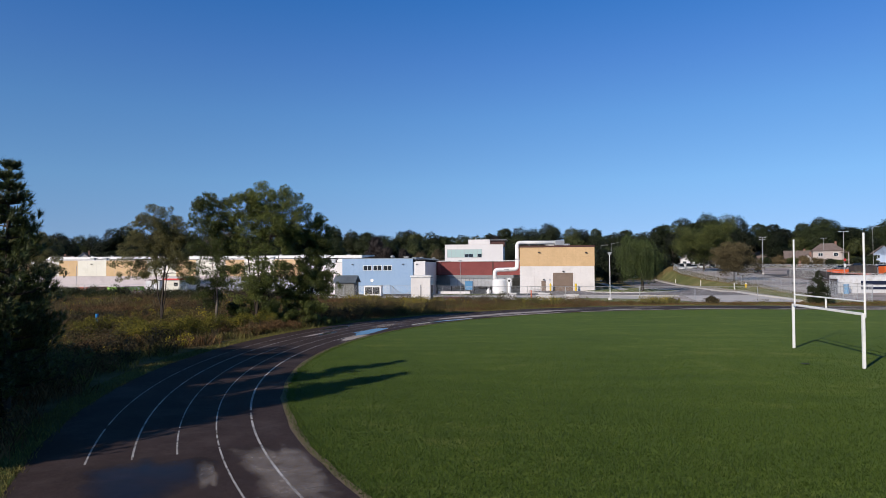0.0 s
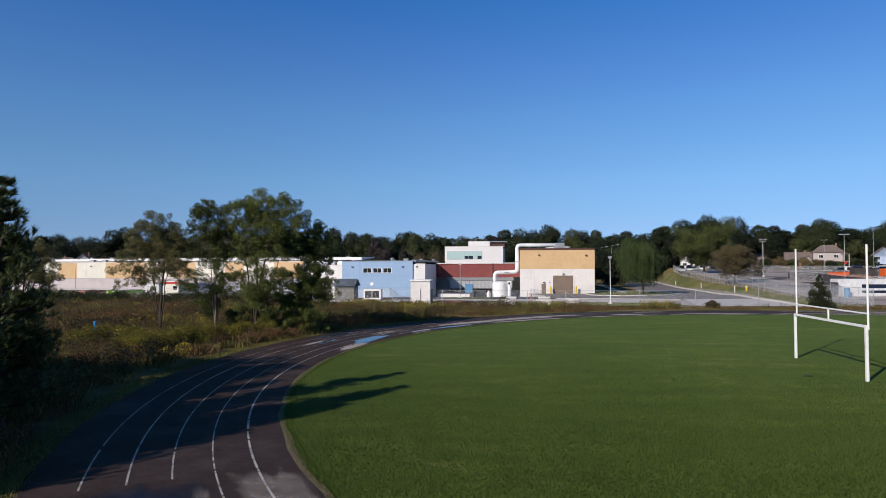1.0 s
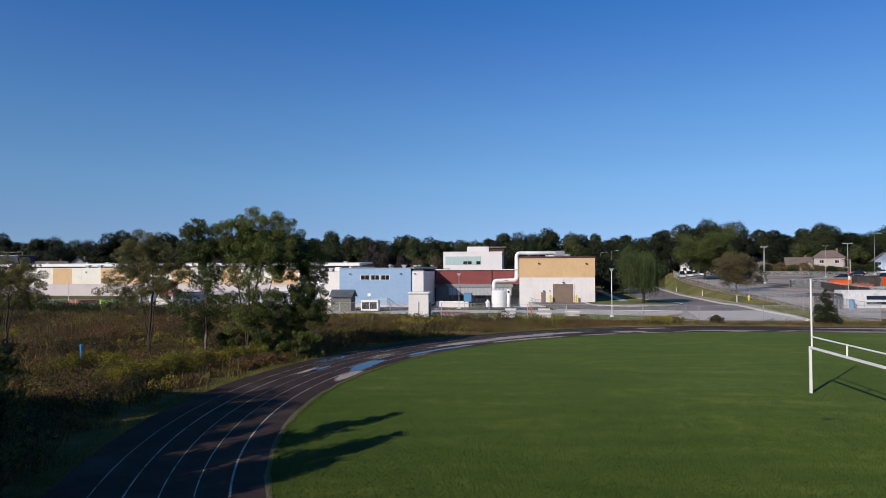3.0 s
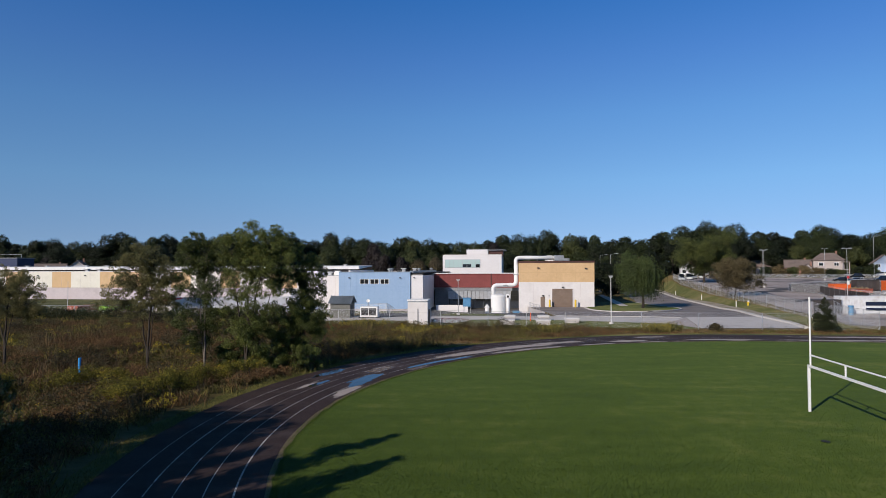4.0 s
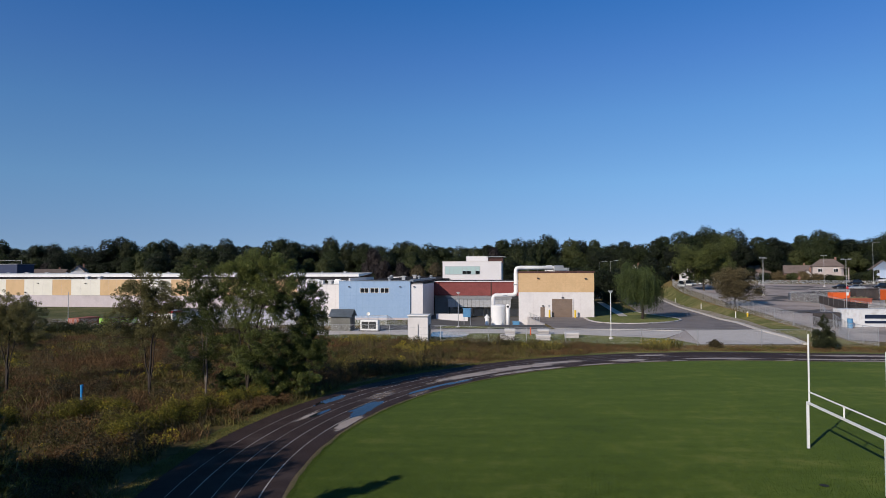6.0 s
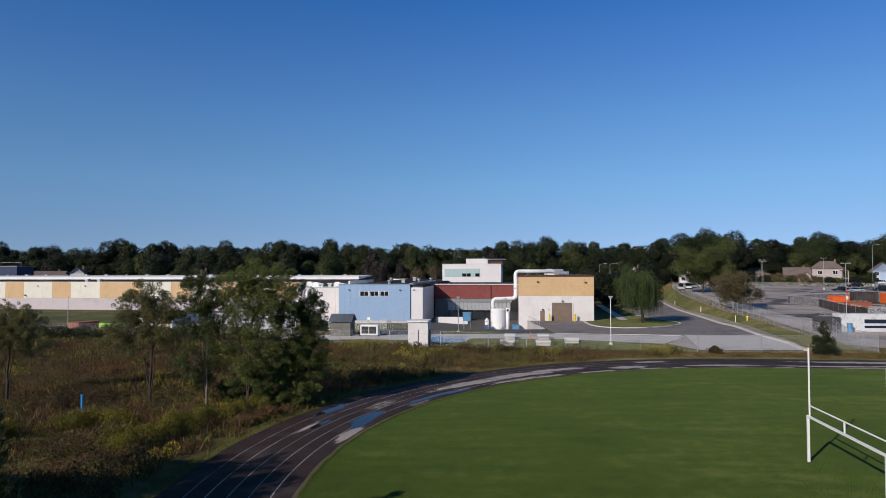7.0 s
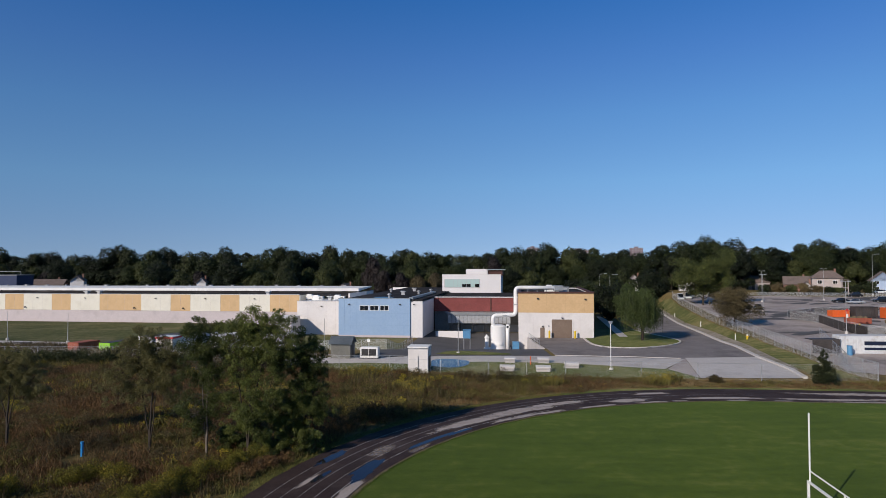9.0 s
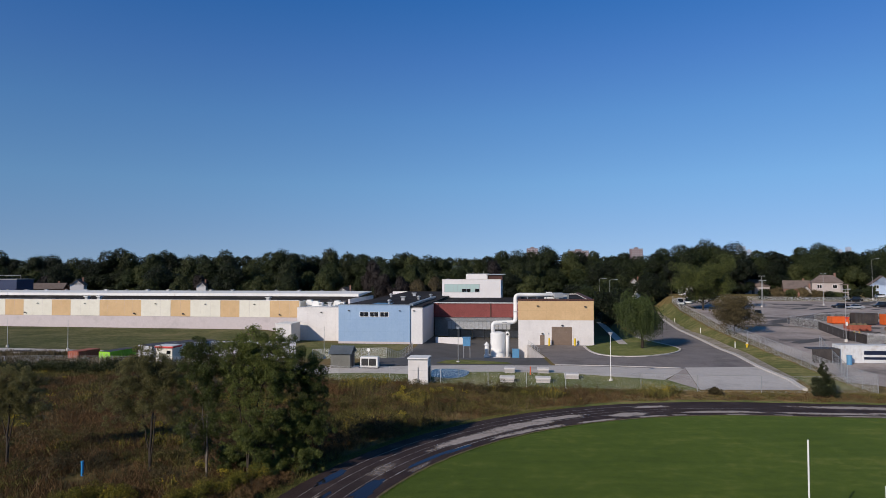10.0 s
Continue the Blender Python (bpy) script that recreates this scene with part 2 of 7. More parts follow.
M["shed_blue"] = surface("dark_blue_shed_cladding", (0.014, 0.026, 0.075), (0.022, 0.038, 0.10), 0.2, 3.0, 0.5)
M["rust_red"] = surface("rust_red_steel", (0.28, 0.075, 0.05), (0.40, 0.12, 0.07), 0.6, 6.0, 0.7)
M["lime"] = surface("lime_green_steel", (0.24, 0.55, 0.03), (0.32, 0.66, 0.05), 0.6, 5.0, 0.5)
M["box_grey"] = surface("white_grey_container", (0.56, 0.57, 0.58), (0.68, 0.69, 0.70), 0.5, 5.0, 0.55, stain=(0.45, 0.42, 0.4), stain_scale=0.7)
M["bin_dark"] = surface("dark_brown_steel", (0.035, 0.03, 0.03), (0.075, 0.065, 0.06), 0.6, 5.0, 0.6)
M["red"] = surface("red_paint", (0.5, 0.03, 0.03), (0.62, 0.05, 0.05), 1.0, 6.0, 0.5)
M["house_brick"] = surface("house_brick", (0.20, 0.105, 0.08), (0.28, 0.155, 0.12), 0.6, 8.0, 0.85)
M["house_stone"] = surface("house_stone", (0.36, 0.31, 0.29), (0.47, 0.41, 0.385), 0.5, 6.0, 0.85)
M["shingle"] = surface("brown_shingle", (0.12, 0.092, 0.082), (0.19, 0.15, 0.135), 0.8, 8.0, 0.9)
M["siding_blue"] = surface("pale_blue_siding", (0.36, 0.46, 0.62), (0.44, 0.54, 0.70), 0.6, 5.0, 0.7)
M["car_black"] = surface("black_car_paint", (0.008, 0.008, 0.01), (0.014, 0.014, 0.016), 1, 5, 0.2)
M["car_silver"] = surface("silver_car_paint", (0.42, 0.43, 0.44), (0.5, 0.51, 0.52), 1, 5, 0.25, metal=0.4)
M["car_white"] = surface("white_car_paint", (0.72, 0.72, 0.72), (0.8, 0.8, 0.8), 1, 5, 0.25)
M["rubber"] = surface("black_rubber", (0.012, 0.012, 0.012), (0.025, 0.025, 0.025), 2, 10, 0.8)
M["far_concrete"] = surface("far_tower_wall", (0.20, 0.15, 0.16), (0.26, 0.20, 0.21), 0.05, 0.4, 0.9)
# distance haze is mixed into these two colours; the air itself is clear
M["haze_glass"] = surface("hazed_tower_window", (0.34, 0.33, 0.36), (0.42, 0.41, 0.44), 0.05, 0.4, 0.6)
M["haze_wall"] = surface("hazed_skyline_wall", (0.36, 0.43, 0.54), (0.42, 0.49, 0.6), 0.02, 0.2, 0.9)
M["blue_joint"] = surface("blue_cladding_joint", (0.19, 0.30, 0.47), (0.22, 0.34, 0.51), 1, 5, 0.7)
M["tan_joint"] = surface("tan_cladding_joint", (0.46, 0.305, 0.155), (0.52, 0.35, 0.185), 1, 5, 0.7)
M["ink"] = surface("dark_blue_lettering", (0.006, 0.012, 0.03), (0.012, 0.02, 0.05), 1, 5, 0.5)

gm, gnt, gb, gg = blank("window_glass", 0.06, 0.0, 0.8)
gb.inputs["Base Color"].default_value = (0.012, 0.014, 0.016, 1)
M["glass"] = gm
gm, gnt, gb, gg = blank("pale_green_glass", 0.15, 0.0, 0.8)
gb.inputs["Base Color"].default_value = (0.42, 0.56, 0.54, 1)
M["glass_pale"] = gm
gm, gnt, gb, gg = blank("puddle_water", 0.06, 0.0, 0.3)
gb.inputs["Base Color"].default_value = (0.012, 0.010, 0.012, 1)
gb.inputs["IOR"].default_value = 1.33
bp_ = gnt.nodes.new("ShaderNodeBump")
bp_.inputs["Strength"].default_value, bp_.inputs["Distance"].default_value = 0.22, 0.01
gnt.links.new(noise_tex(gnt, gg.outputs["Position"], 3.0, 2), bp_.inputs["Height"])
gnt.links.new(bp_.outputs[0], gb.inputs["Normal"])
M["water"] = gm


def chain_link(name, gauge):
    """Woven wire at its true gauge: the gaps let light through."""
    m, nt, b, g = blank(name, 0.5, 0.2)
    b.inputs["Base Color"].default_value = (0.60, 0.62, 0.64, 1)
    sp = nt.nodes.new("ShaderNodeSeparateXYZ")
    nt.links.new(g.outputs["Position"], sp.inputs[0])
    h = maths(nt, "ADD", sp.outputs[0], sp.outputs[1])
    wires = []
    for sign in (1, -1):
        k = maths(nt, "MULTIPLY", maths(nt, "ADD", h, maths(nt, "MULTIPLY", sp.outputs[2], sign)), 14.0)
        wires.append(maths(nt, "LESS_THAN", maths(nt, "FRACT", k), gauge))
    w = maths(nt, "MAXIMUM", wires[0], wires[1])
    t = nt.nodes.new("ShaderNodeBsdfTransparent")
    mx = nt.nodes.new("ShaderNodeMixShader")
    nt.links.new(w, mx.inputs[0])
    nt.links.new(t.outputs[0], mx.inputs[1])
    nt.links.new(b.outputs[0], mx.inputs[2])
    nt.links.new(mx.outputs[0], nt.nodes["Material Output"].inputs[0])
    return m


M["chain"] = chain_link("chain_link_wire", 0.035)
M["chain_heavy"] = chain_link("heavy_chain_link_wire", 0.13)


def ragged(src, name, scale, low, high, rim=False):
    """The same coat worn through in places, and thinning out towards its rim if asked."""
    m = M[src].copy()
    m.name = name
    nt = m.node_tree
    g = nt.nodes.new("ShaderNodeNewGeometry")
    f = maths(nt, "ADD", maths(nt, "MULTIPLY", noise_tex(nt, g.outputs["Position"], scale, 6, 0.7), 0.65), maths(nt, "MULTIPLY", noise_tex(nt, g.outputs["Position"], scale * 0.18, 3), 0.35))
    if rim:
        cover = nt.nodes.new("ShaderNodeAttribute")
        cover.attribute_name = "cover"
        f = maths(nt, "ADD", f, maths(nt, "MULTIPLY", maths(nt, "SUBTRACT", cover.outputs["Fac"], 1.0), 0.32))
    w = ramp(nt, f, [(low, (0, 0, 0)), (high, (1, 1, 1))])
    t = nt.nodes.new("ShaderNodeBsdfTransparent")
    mx = nt.nodes.new("ShaderNodeMixShader")
    nt.links.new(w, mx.inputs[0])
    nt.links.new(t.outputs[0], mx.inputs[1])
    nt.links.new(nt.nodes["Principled BSDF"].outputs[0], mx.inputs[2])
    nt.links.new(mx.outputs[0], nt.nodes["Material Output"].inputs[0])
    return m


M["line"] = ragged("line_solid", "worn_line", 5.0, 0.36, 0.52)
M["dry"] = ragged("dry_solid", "dusty_patch", 1.3, 0.24, 0.46, True)
M["damp"] = ragged("water", "damp_film", 1.1, 0.12, 0.85, True)
M["damp"].node_tree.nodes["Principled BSDF"].inputs["Specular IOR Level"].default_value = 0.12
M["faint"] = ragged("dry_solid", "faint_dust", 1.3, 0.26, 0.85, True)
M["leaf"] = foliage("locust_leaves", (0.048, 0.062, 0.016), (0.112, 0.138, 0.034), (0.205, 0.228, 0.056), 0.5, 0.36)
M["shade_leaf"] = foliage("shade_tree_leaves", (0.030, 0.040, 0.012), (0.072, 0.090, 0.024), (0.145, 0.162, 0.042), 0.55, 0.25)
# locust tones darkened by about half: deep shade put into the leaf colour
M["edge_leaf"] = foliage("shade_darkened_leaves", (0.018, 0.024, 0.008), (0.042, 0.052, 0.015), (0.085, 0.095, 0.026), 0.6, 0.2)
M["leaf_thin"] = foliage("thin_olive_leaves", (0.070, 0.066, 0.026), (0.130, 0.124, 0.046), (0.205, 0.186, 0.070), 0.5, 0.36)
M["needle"] = foliage("pine_needles", (0.017, 0.029, 0.011), (0.040, 0.058, 0.020), (0.110, 0.128, 0.034), 0.5, 0.12, 0.7)
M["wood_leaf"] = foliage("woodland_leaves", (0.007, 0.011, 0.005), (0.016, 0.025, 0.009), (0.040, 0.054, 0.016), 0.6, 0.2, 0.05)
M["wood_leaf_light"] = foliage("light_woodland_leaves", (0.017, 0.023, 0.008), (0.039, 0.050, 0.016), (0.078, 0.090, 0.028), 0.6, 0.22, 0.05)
M["wood_leaf_warm"] = foliage("turning_leaves", (0.052, 0.042, 0.022), (0.098, 0.076, 0.038), (0.165, 0.122, 0.058), 0.6, 0.15, 0.12)
M["wood_leaf_dark"] = foliage("dark_purple_leaves", (0.012, 0.009, 0.009), (0.022, 0.016, 0.016), (0.038, 0.030, 0.027), 0.6, 0.1, 0.12)
M["gold_leaf"] = foliage("goldenrod_leaves", (0.085, 0.085, 0.014), (0.25, 0.215, 0.026), (0.52, 0.40, 0.040), 0.7, 0.25, 0.6)
M["willow_leaf"] = foliage("willow_leaves", (0.018, 0.031, 0.009), (0.037, 0.057, 0.015), (0.078, 0.106, 0.028), 0.5, 0.3, 0.4)
M["straw"] = foliage("dry_tall_grass", (0.078, 0.043, 0.019), (0.155, 0.088, 0.038), (0.255, 0.158, 0.068), 0.8, 0.2, 0.35)
M["green_weed"] = foliage("green_weeds", (0.050, 0.046, 0.013), (0.114, 0.104, 0.028), (0.212, 0.182, 0.052), 0.7, 0.25, 0.3)
M["golden"] = foliage("goldenrod_flowers", (0.16, 0.125, 0.012), (0.30, 0.225, 0.018), (0.44, 0.32, 0.025), 0.7, 0.2, 0.5)
M["olive_leaf"] = foliage("olive_brown_leaves", (0.055, 0.045, 0.022), (0.115, 0.092, 0.044), (0.19, 0.150, 0.070), 0.6, 0.2, 0.3)
M["shrub_leaf"] = foliage("dark_shrub_leaves", (0.030, 0.024, 0.011), (0.062, 0.050, 0.021), (0.118, 0.088, 0.035), 0.7, 0.15, 0.4)
M["blade"] = foliage("lawn_blades", (0.034, 0.060, 0.008), (0.062, 0.104, 0.014), (0.112, 0.156, 0.026), 0.6, 0.35, 0.12)


# ---- building blocks ----
def finish(bm, name, material, parent=None, label="", smooth=False):
    me = bpy.data.meshes.new(name)
    bm.to_mesh(me)
    bm.free()
    me.materials.append(M[material] if isinstance(material, str) else material)
    if smooth:
        me.polygons.foreach_set("use_smooth", [True] * len(me.polygons))
    ob = new(name, me)
    if parent is not None:
        ob.parent = parent
    if label:
        ob["label"] = label
    return ob


def part(name, bm, material, parent, label="", smooth=False):
    return finish(bm, name, material, parent, label, smooth)


def raw(name, verts, faces, material, parent=None, label="", smooth=False):
    me = bpy.data.meshes.new(name)
    me.from_pydata(verts, [], faces)
    me.update()
    me.materials.append(M[material] if isinstance(material, str) else material)
    if smooth:
        me.polygons.foreach_set("use_smooth", [True] * len(me.polygons))
    ob = new(name, me)
    if parent is not None:
        ob.parent = parent
    if label:
        ob["label"] = label
    return ob


def empty(name, m, label="", category="", group="", kind=""):
    ob = new(name)
    ob.matrix_basis = m
    return tagged(ob, label, category, group, kind)


def box(x0, x1, y0, y1, z0, z1, bevel=0.0, bm=None):
    bm = bm or bmesh.new()
    g = bmesh.ops.create_cube(bm, size=1.0)
    vs = g["verts"]
    bmesh.ops.scale(bm, vec=(abs(x1 - x0), abs(y1 - y0), abs(z1 - z0)), verts=vs)
    bmesh.ops.translate(bm, vec=((x0 + x1) / 2, (y0 + y1) / 2, (z0 + z1) / 2), verts=vs)
    if bevel:
        es = list({e for v in vs for e in v.link_edges})
        bmesh.ops.bevel(bm, geom=es, offset=bevel, segments=2, affect="EDGES", profile=0.7)
    return bm


def rod(a, b, r0, r1=None, seg=10, bm=None, caps=True):
    """A round bar from a to b, tapering from r0 to r1."""
    bm = bm or bmesh.new()
    a, b = Vector(a), Vector(b)
    r1 = r0 if r1 is None else r1
    d = (b - a).normalized() if (b - a).length > 1e-9 else Vector((0, 0, 1))
    u = d.orthogonal().normalized()
    w = d.cross(u)
    ring = [u * math.cos(2 * math.pi * i / seg) + w * math.sin(2 * math.pi * i / seg) for i in range(seg)]
    low = [bm.verts.new(a + q * r0) for q in ring]
    top = [bm.verts.new(b + q * r1) for q in ring]
    for i in range(seg):
        j = (i + 1) % seg
        bm.faces.new((low[i], low[j], top[j], top[i]))
    if caps:
        bm.faces.new(low[::-1])
        bm.faces.new(top)
    return bm


def tube(points, r, seg=12, bm=None):
    """A pipe along points, mitred at the bends."""
    bm = bm or bmesh.new()
    pts = [Vector(p) for p in points]
    rings, ref = [], None
    for i, p in enumerate(pts):
        a = (pts[i] - pts[i - 1]).normalized() if i else (pts[1] - pts[0]).normalized()
        b = (pts[i + 1] - pts[i]).normalized() if i < len(pts) - 1 else a
        t = (a + b).normalized()
        if ref is None:
            ref = t.orthogonal().normalized()
        ref = (ref - t * ref.dot(t)).normalized()
        side = t.cross(ref)
        k = 1 / max(0.5, t.dot(a))
        rings.append([bm.verts.new(p + (ref * math.cos(w) + side * math.sin(w)) * r * (1 + (k - 1) * 0.5)) for w in [2 * math.pi * j / seg for j in range(seg)]])
    for q0, q1 in zip(rings, rings[1:]):
        for j in range(seg):
            bm.faces.new((q0[j], q0[(j + 1) % seg], q1[(j + 1) % seg], q1[j]))
    bm.faces.new(list(reversed(rings[0])))
    bm.faces.new(rings[-1])
    return bm


def bend(points, radius, steps=5):
    """Round the corners of a line of points."""
    pts = [Vector(p) for p in points]
    out = [pts[0]]
    for a, p, b in zip(pts, pts[1:], pts[2:]):
        u, v = (a - p).normalized(), (b - p).normalized()
        for i in range(steps + 1):
            t = i / steps
            out.append((p + u * radius) * (1 - t) ** 2 + 2 * t * (1 - t) * p + (p + v * radius) * t * t)
    return out + [pts[-1]]


# ---- lie of the land ----
def sstep(a, b, x):
    t = np.clip((x - a) / (b - a), 0, 1)
    return t * t * (3 - 2 * t)


def kerb_x(y):
    return np.interp(y, [60, 82, 89, 115.6, 140, 193, 260], [44.5, 45.8, 48.2, 52.5, 57.0, 68.5, 83])


def H(x, y):
    """Ground height: the field lies level, the works yard behind the fence is sunk, the car park to the east rises."""
    x, y = np.asarray(x, float), np.asarray(y, float)
    s = sstep(111, 128, y) * (1 - sstep(215, 260, y))
    deep = 0.9 + 1.6 * sstep(-50, -36, x) + 0.6 * sstep(-6, 6, x)
    west = 1 - sstep(17.5, 18.0, x - 0.35 * np.clip(y - 133.5, 0, 12))
    z = -s * (deep * west + 0.35 * (1 - west))
    e = sstep(0, 7, x - kerb_x(y)) * sstep(78, 92, y)
    lot = np.interp(y, [84, 100, 108, 120, 152, 240], [0, 0.08, 0.32, 1.1, 2.05, 4.6])
    return z * (1 - e) + lot * e


def hz(x, y):
    return float(H(x, y))


def patch(name, poly, material, dz, step=3.0, parent=None, label="", category="", kind="structure"):
    """A flat-edged area of ground laid over the land."""
    bm = bmesh.new()
    vs = [bm.verts.new((x, y, 0)) for x, y in poly]
    f = bm.faces.new(vs)
    if f.normal.z < 0:
        f.normal_flip()
    xs, ys = [p[0] for p in poly], [p[1] for p in poly]
    for axis, lo, hi in ((0, min(xs), max(xs)), (1, min(ys), max(ys))):
        n = int((hi - lo) / step)
        for i in range(1, n + 1):
            co, no = [0, 0, 0], [0, 0, 0]
            co[axis], no[axis] = lo + (hi - lo) * i / (n + 1), 1
            bmesh.ops.bisect_plane(bm, geom=bm.verts[:] + bm.edges[:] + bm.faces[:], plane_co=co, plane_no=no)
    bmesh.ops.triangulate(bm, faces=bm.faces[:])
    bm.normal_update()
    for fc in bm.faces:
        if fc.normal.z < 0:
            fc.normal_flip()
    for v in bm.verts:
        v.co.z = hz(v.co.x, v.co.y) + dz
    ob = finish(bm, name, material, parent)
    return tagged(ob, label, category, "", kind)


def axis(fine0, fine1, step, far):
    a = list(np.arange(fine0, fine1 + 0.01, step))
    out, d = [], step
    x = fine1
    while x < far:
        d *= 1.35
        x += d
        out.append(x)
    low, d, x = [], step, fine0
    while x > -far:
        d *= 1.35
        x -= d
        low.append(x)
    return np.array(low[::-1] + a + out)


gx, gy = axis(-60, 100, 1.25, 4200), axis(70, 262, 1.25, 4200)
gx = np.sort(np.concatenate([gx[(gx < 17.0) | (gx > 18.6)], [17.0, 17.55, 17.95, 18.6]]))
GX, GY = np.meshgrid(gx, gy)
GZ = H(GX, GY)
nx, ny = len(gx), len(gy)
idx = np.arange(nx * ny).reshape(ny, nx)
quads = np.stack([idx[:-1, :-1], idx[:-1, 1:], idx[1:, 1:], idx[1:, :-1]], -1).reshape(-1, 4)
ground = raw("ground", np.stack([GX, GY, GZ], -1).reshape(-1, 3).tolist(), quads.tolist(), "rough", smooth=True)
tagged(ground, "rough uncut grass and earth with dry patches", "ground", "", "structure")

# ---- the running track ----
TC, TURN = Vector((30.0, 32.26)), radians(-6.6)
T1, T2 = Vector((math.cos(TURN), math.sin(TURN))), Vector((-math.sin(TURN), math.cos(TURN)))
R_IN, R_OUT = 37.1, 43.55


def on_track(s, r):
    """A point of the oval: s runs in metres at 40 m radius, along the far straight, round the bend and back."""
    half = math.pi * 40
    if s < 0:
        p = TC + T2 * r + T1 * (-s)
    elif s > half:
        p = TC - T2 * r + T1 * (s - half)
    else:
        a = math.pi / 2 + s / 40
        p = TC + T1 * (math.cos(a) * r) + T2 * (math.sin(a) * r)
    return p.x, p.y


S0, S1 = -90.0, math.pi * 40 + 60


def ribbon(name, s0, s1, r0, r1, z, material, step=1.0, cuts=1, wobble=0.0, **tags):
    n = max(2, int((s1 - s0) / step))
    rows = []
    for i in range(n + 1):
        s = s0 + (s1 - s0) * i / n
        a = r0 + wobble * noise.noise((s * 0.55, r0, 3.0)) + 0.5 * wobble * noise.noise((s * 2.1, r0, 1.0))
        b = r1 + wobble * noise.noise((s * 0.5, r1, 7.0)) + 0.5 * wobble * noise.noise((s * 1.9, r1, 5.0))
        rows.append([(*on_track(s, a + (b - a) * j / cuts), z) for j in range(cuts + 1)])
    k = cuts + 1
    faces = [(i * k + j, (i + 1) * k + j, (i + 1) * k + j + 1, i * k + j + 1) for i in range(n) for j in range(cuts)]
    ob = raw(name, [p for row in rows for p in row], faces, material)
    return ob


track = tagged(ribbon("running_track", S0, S1, R_IN, R_OUT, 0.030, "track", 1.0, 6, 0.10), "worn dark reddish-brown all-weather running track with pale patches", "running track", "", "structure")
verge = tagged(ribbon("verge", S0, S1, R_OUT - 0.1, R_OUT + 1.05, 0.018, "lawn", 1.0, 2, 0.35), "strip of short green grass beside the track", "grass verge", "", "structure")
edge = tagged(ribbon("track_edge", S0, S1, R_IN - 0.22, R_IN + 0.1, 0.024, "earth", 0.5, 1, 0.16), "bare earth edge between track and field", "track edge", "", "structure")

inner = [on_track(S0 + (S1 - S0) * i / 160, R_IN - 0.05) for i in range(161)]
bm = bmesh.new()
bm.faces.new([bm.verts.new((x, y, 0.012)) for x, y in inner])
bmesh.ops.triangulate(bm, faces=bm.faces[:])
bm.normal_update()
for fc in bm.faces:
    if fc.normal.z < 0:
        fc.normal_flip()
field = tagged(finish(bm, "sports_field", "turf"), "mown green grass sports field with faint worn patches", "sports field", "", "structure")

LINES = (38.12, 39.15, 40.17, 41.20, 42.22)
rng = random.Random(4)
for k, r in enumerate(LINES):
    s = 0.0
    base = empty("lane_line", Matrix(), "worn white painted lane line on the track", "lane line", "lane lines", "structure")
    end = math.pi * 40 if k < 2 else 84.0
    while s < end:
        ln = rng.uniform(5, 16) if k else rng.uniform(10, 24)
        e = min(end, s + ln)
        if rng.random() > (0.03 if s > 42 else 0.4):
            w = rng.uniform(0.018, 0.028) + (0.010 if k == 0 else 0)
            seg_ob = ribbon("line_segment", s, e, r - w, r + w, 0.0345, "line", 0.6)
            seg_ob.parent = base
        s = e + rng.uniform(0.0, 0.5)

# ---- the works: buildings in one common direction ----
TILT = -7.5


def site(x, y, z=0.0, turn=TILT):
    return pose(x, y, z, 0, 0, turn)


def slab(name, parent, material, x0, x1, y0, y1, z0, z1, bevel=0.0, label=""):
    return part(name, box(x0, x1, y0, y1, z0, z1, bevel), material, parent, label)


def wall_lamp(parent, x, y, z):
    bm = box(x - 0.2, x + 0.2, y - 0.32, y, z, z + 0.12)
    box(x - 0.16, x + 0.16, y - 0.30, y - 0.05, z - 0.1, z, bm=bm)
    return part("wall_light", bm, "dark_steel", parent, "small dark wall light")


def strip_window(parent, x0, x1, y, z0, z1, panes, frame_mat="white_steel", glass=("glass",), bar=0.09):
    """A band of panes in a frame that stands a little proud of the wall."""
    w = part("window", box(x0 - bar, x1 + bar, y - 0.05, y + 0.02, z0 - bar, z1 + bar), frame_mat, parent, "framed strip window")
    n = len(panes)
    cw = (x1 - x0) / n
    for i, kind in enumerate(panes):
        part("pane", box(x0 + i * cw + bar / 2, x0 + (i + 1) * cw - bar / 2, y - 0.075, y - 0.045, z0, z1), kind, w)
    return w


# blue hall
blue = empty("blue_hall", site(-25.3, 156.0), "light blue clad industrial hall with a dark flat roof", "building")
slab("wall", blue, "blue_clad", 0, 17.65, 0, 0.5, -4, 6.8, label="light blue metal cladding")
for i in range(1, 12):
    slab("cladding_joint", blue, "blue_joint", i * 1.47 - 0.012, i * 1.47 + 0.012, -0.012, 0.01, -3, 6.7)
for z in (0.4, 3.3):
    slab("cladding_joint", blue, "blue_joint", 0, 17.65, -0.010, 0.01, z, z + 0.025)
slab("side_wall", blue, "white", 17.68, 20.3, 0.35, 0.85, -4, 6.05, label="white end wall")
slab("return_wall", blue, "white", 20.3, 20.65, 0.36, 19.2, -4, 6.05, label="white wall in shade")
slab("back_wall", blue, "white", -6, 26, 92, 92.5, -4, 6.6)
slab("west_wall", blue, "white", 0.02, 0.45, 0.52, 92, -4, 6.6)
slab("roof", blue, "roof_dark", 0.1, 20.6, 0.55, 92, 6.35, 6.62, label="dark flat roof membrane")
slab("coping", blue, "blue_grey", -0.06, 17.75, -0.08, 0.55, 6.8, 6.95, label="metal coping")
slab("coping", blue, "blue_grey", 17.4, 18.3, 0.6, 40, 6.64, 7.15, label="raised roof kerb")
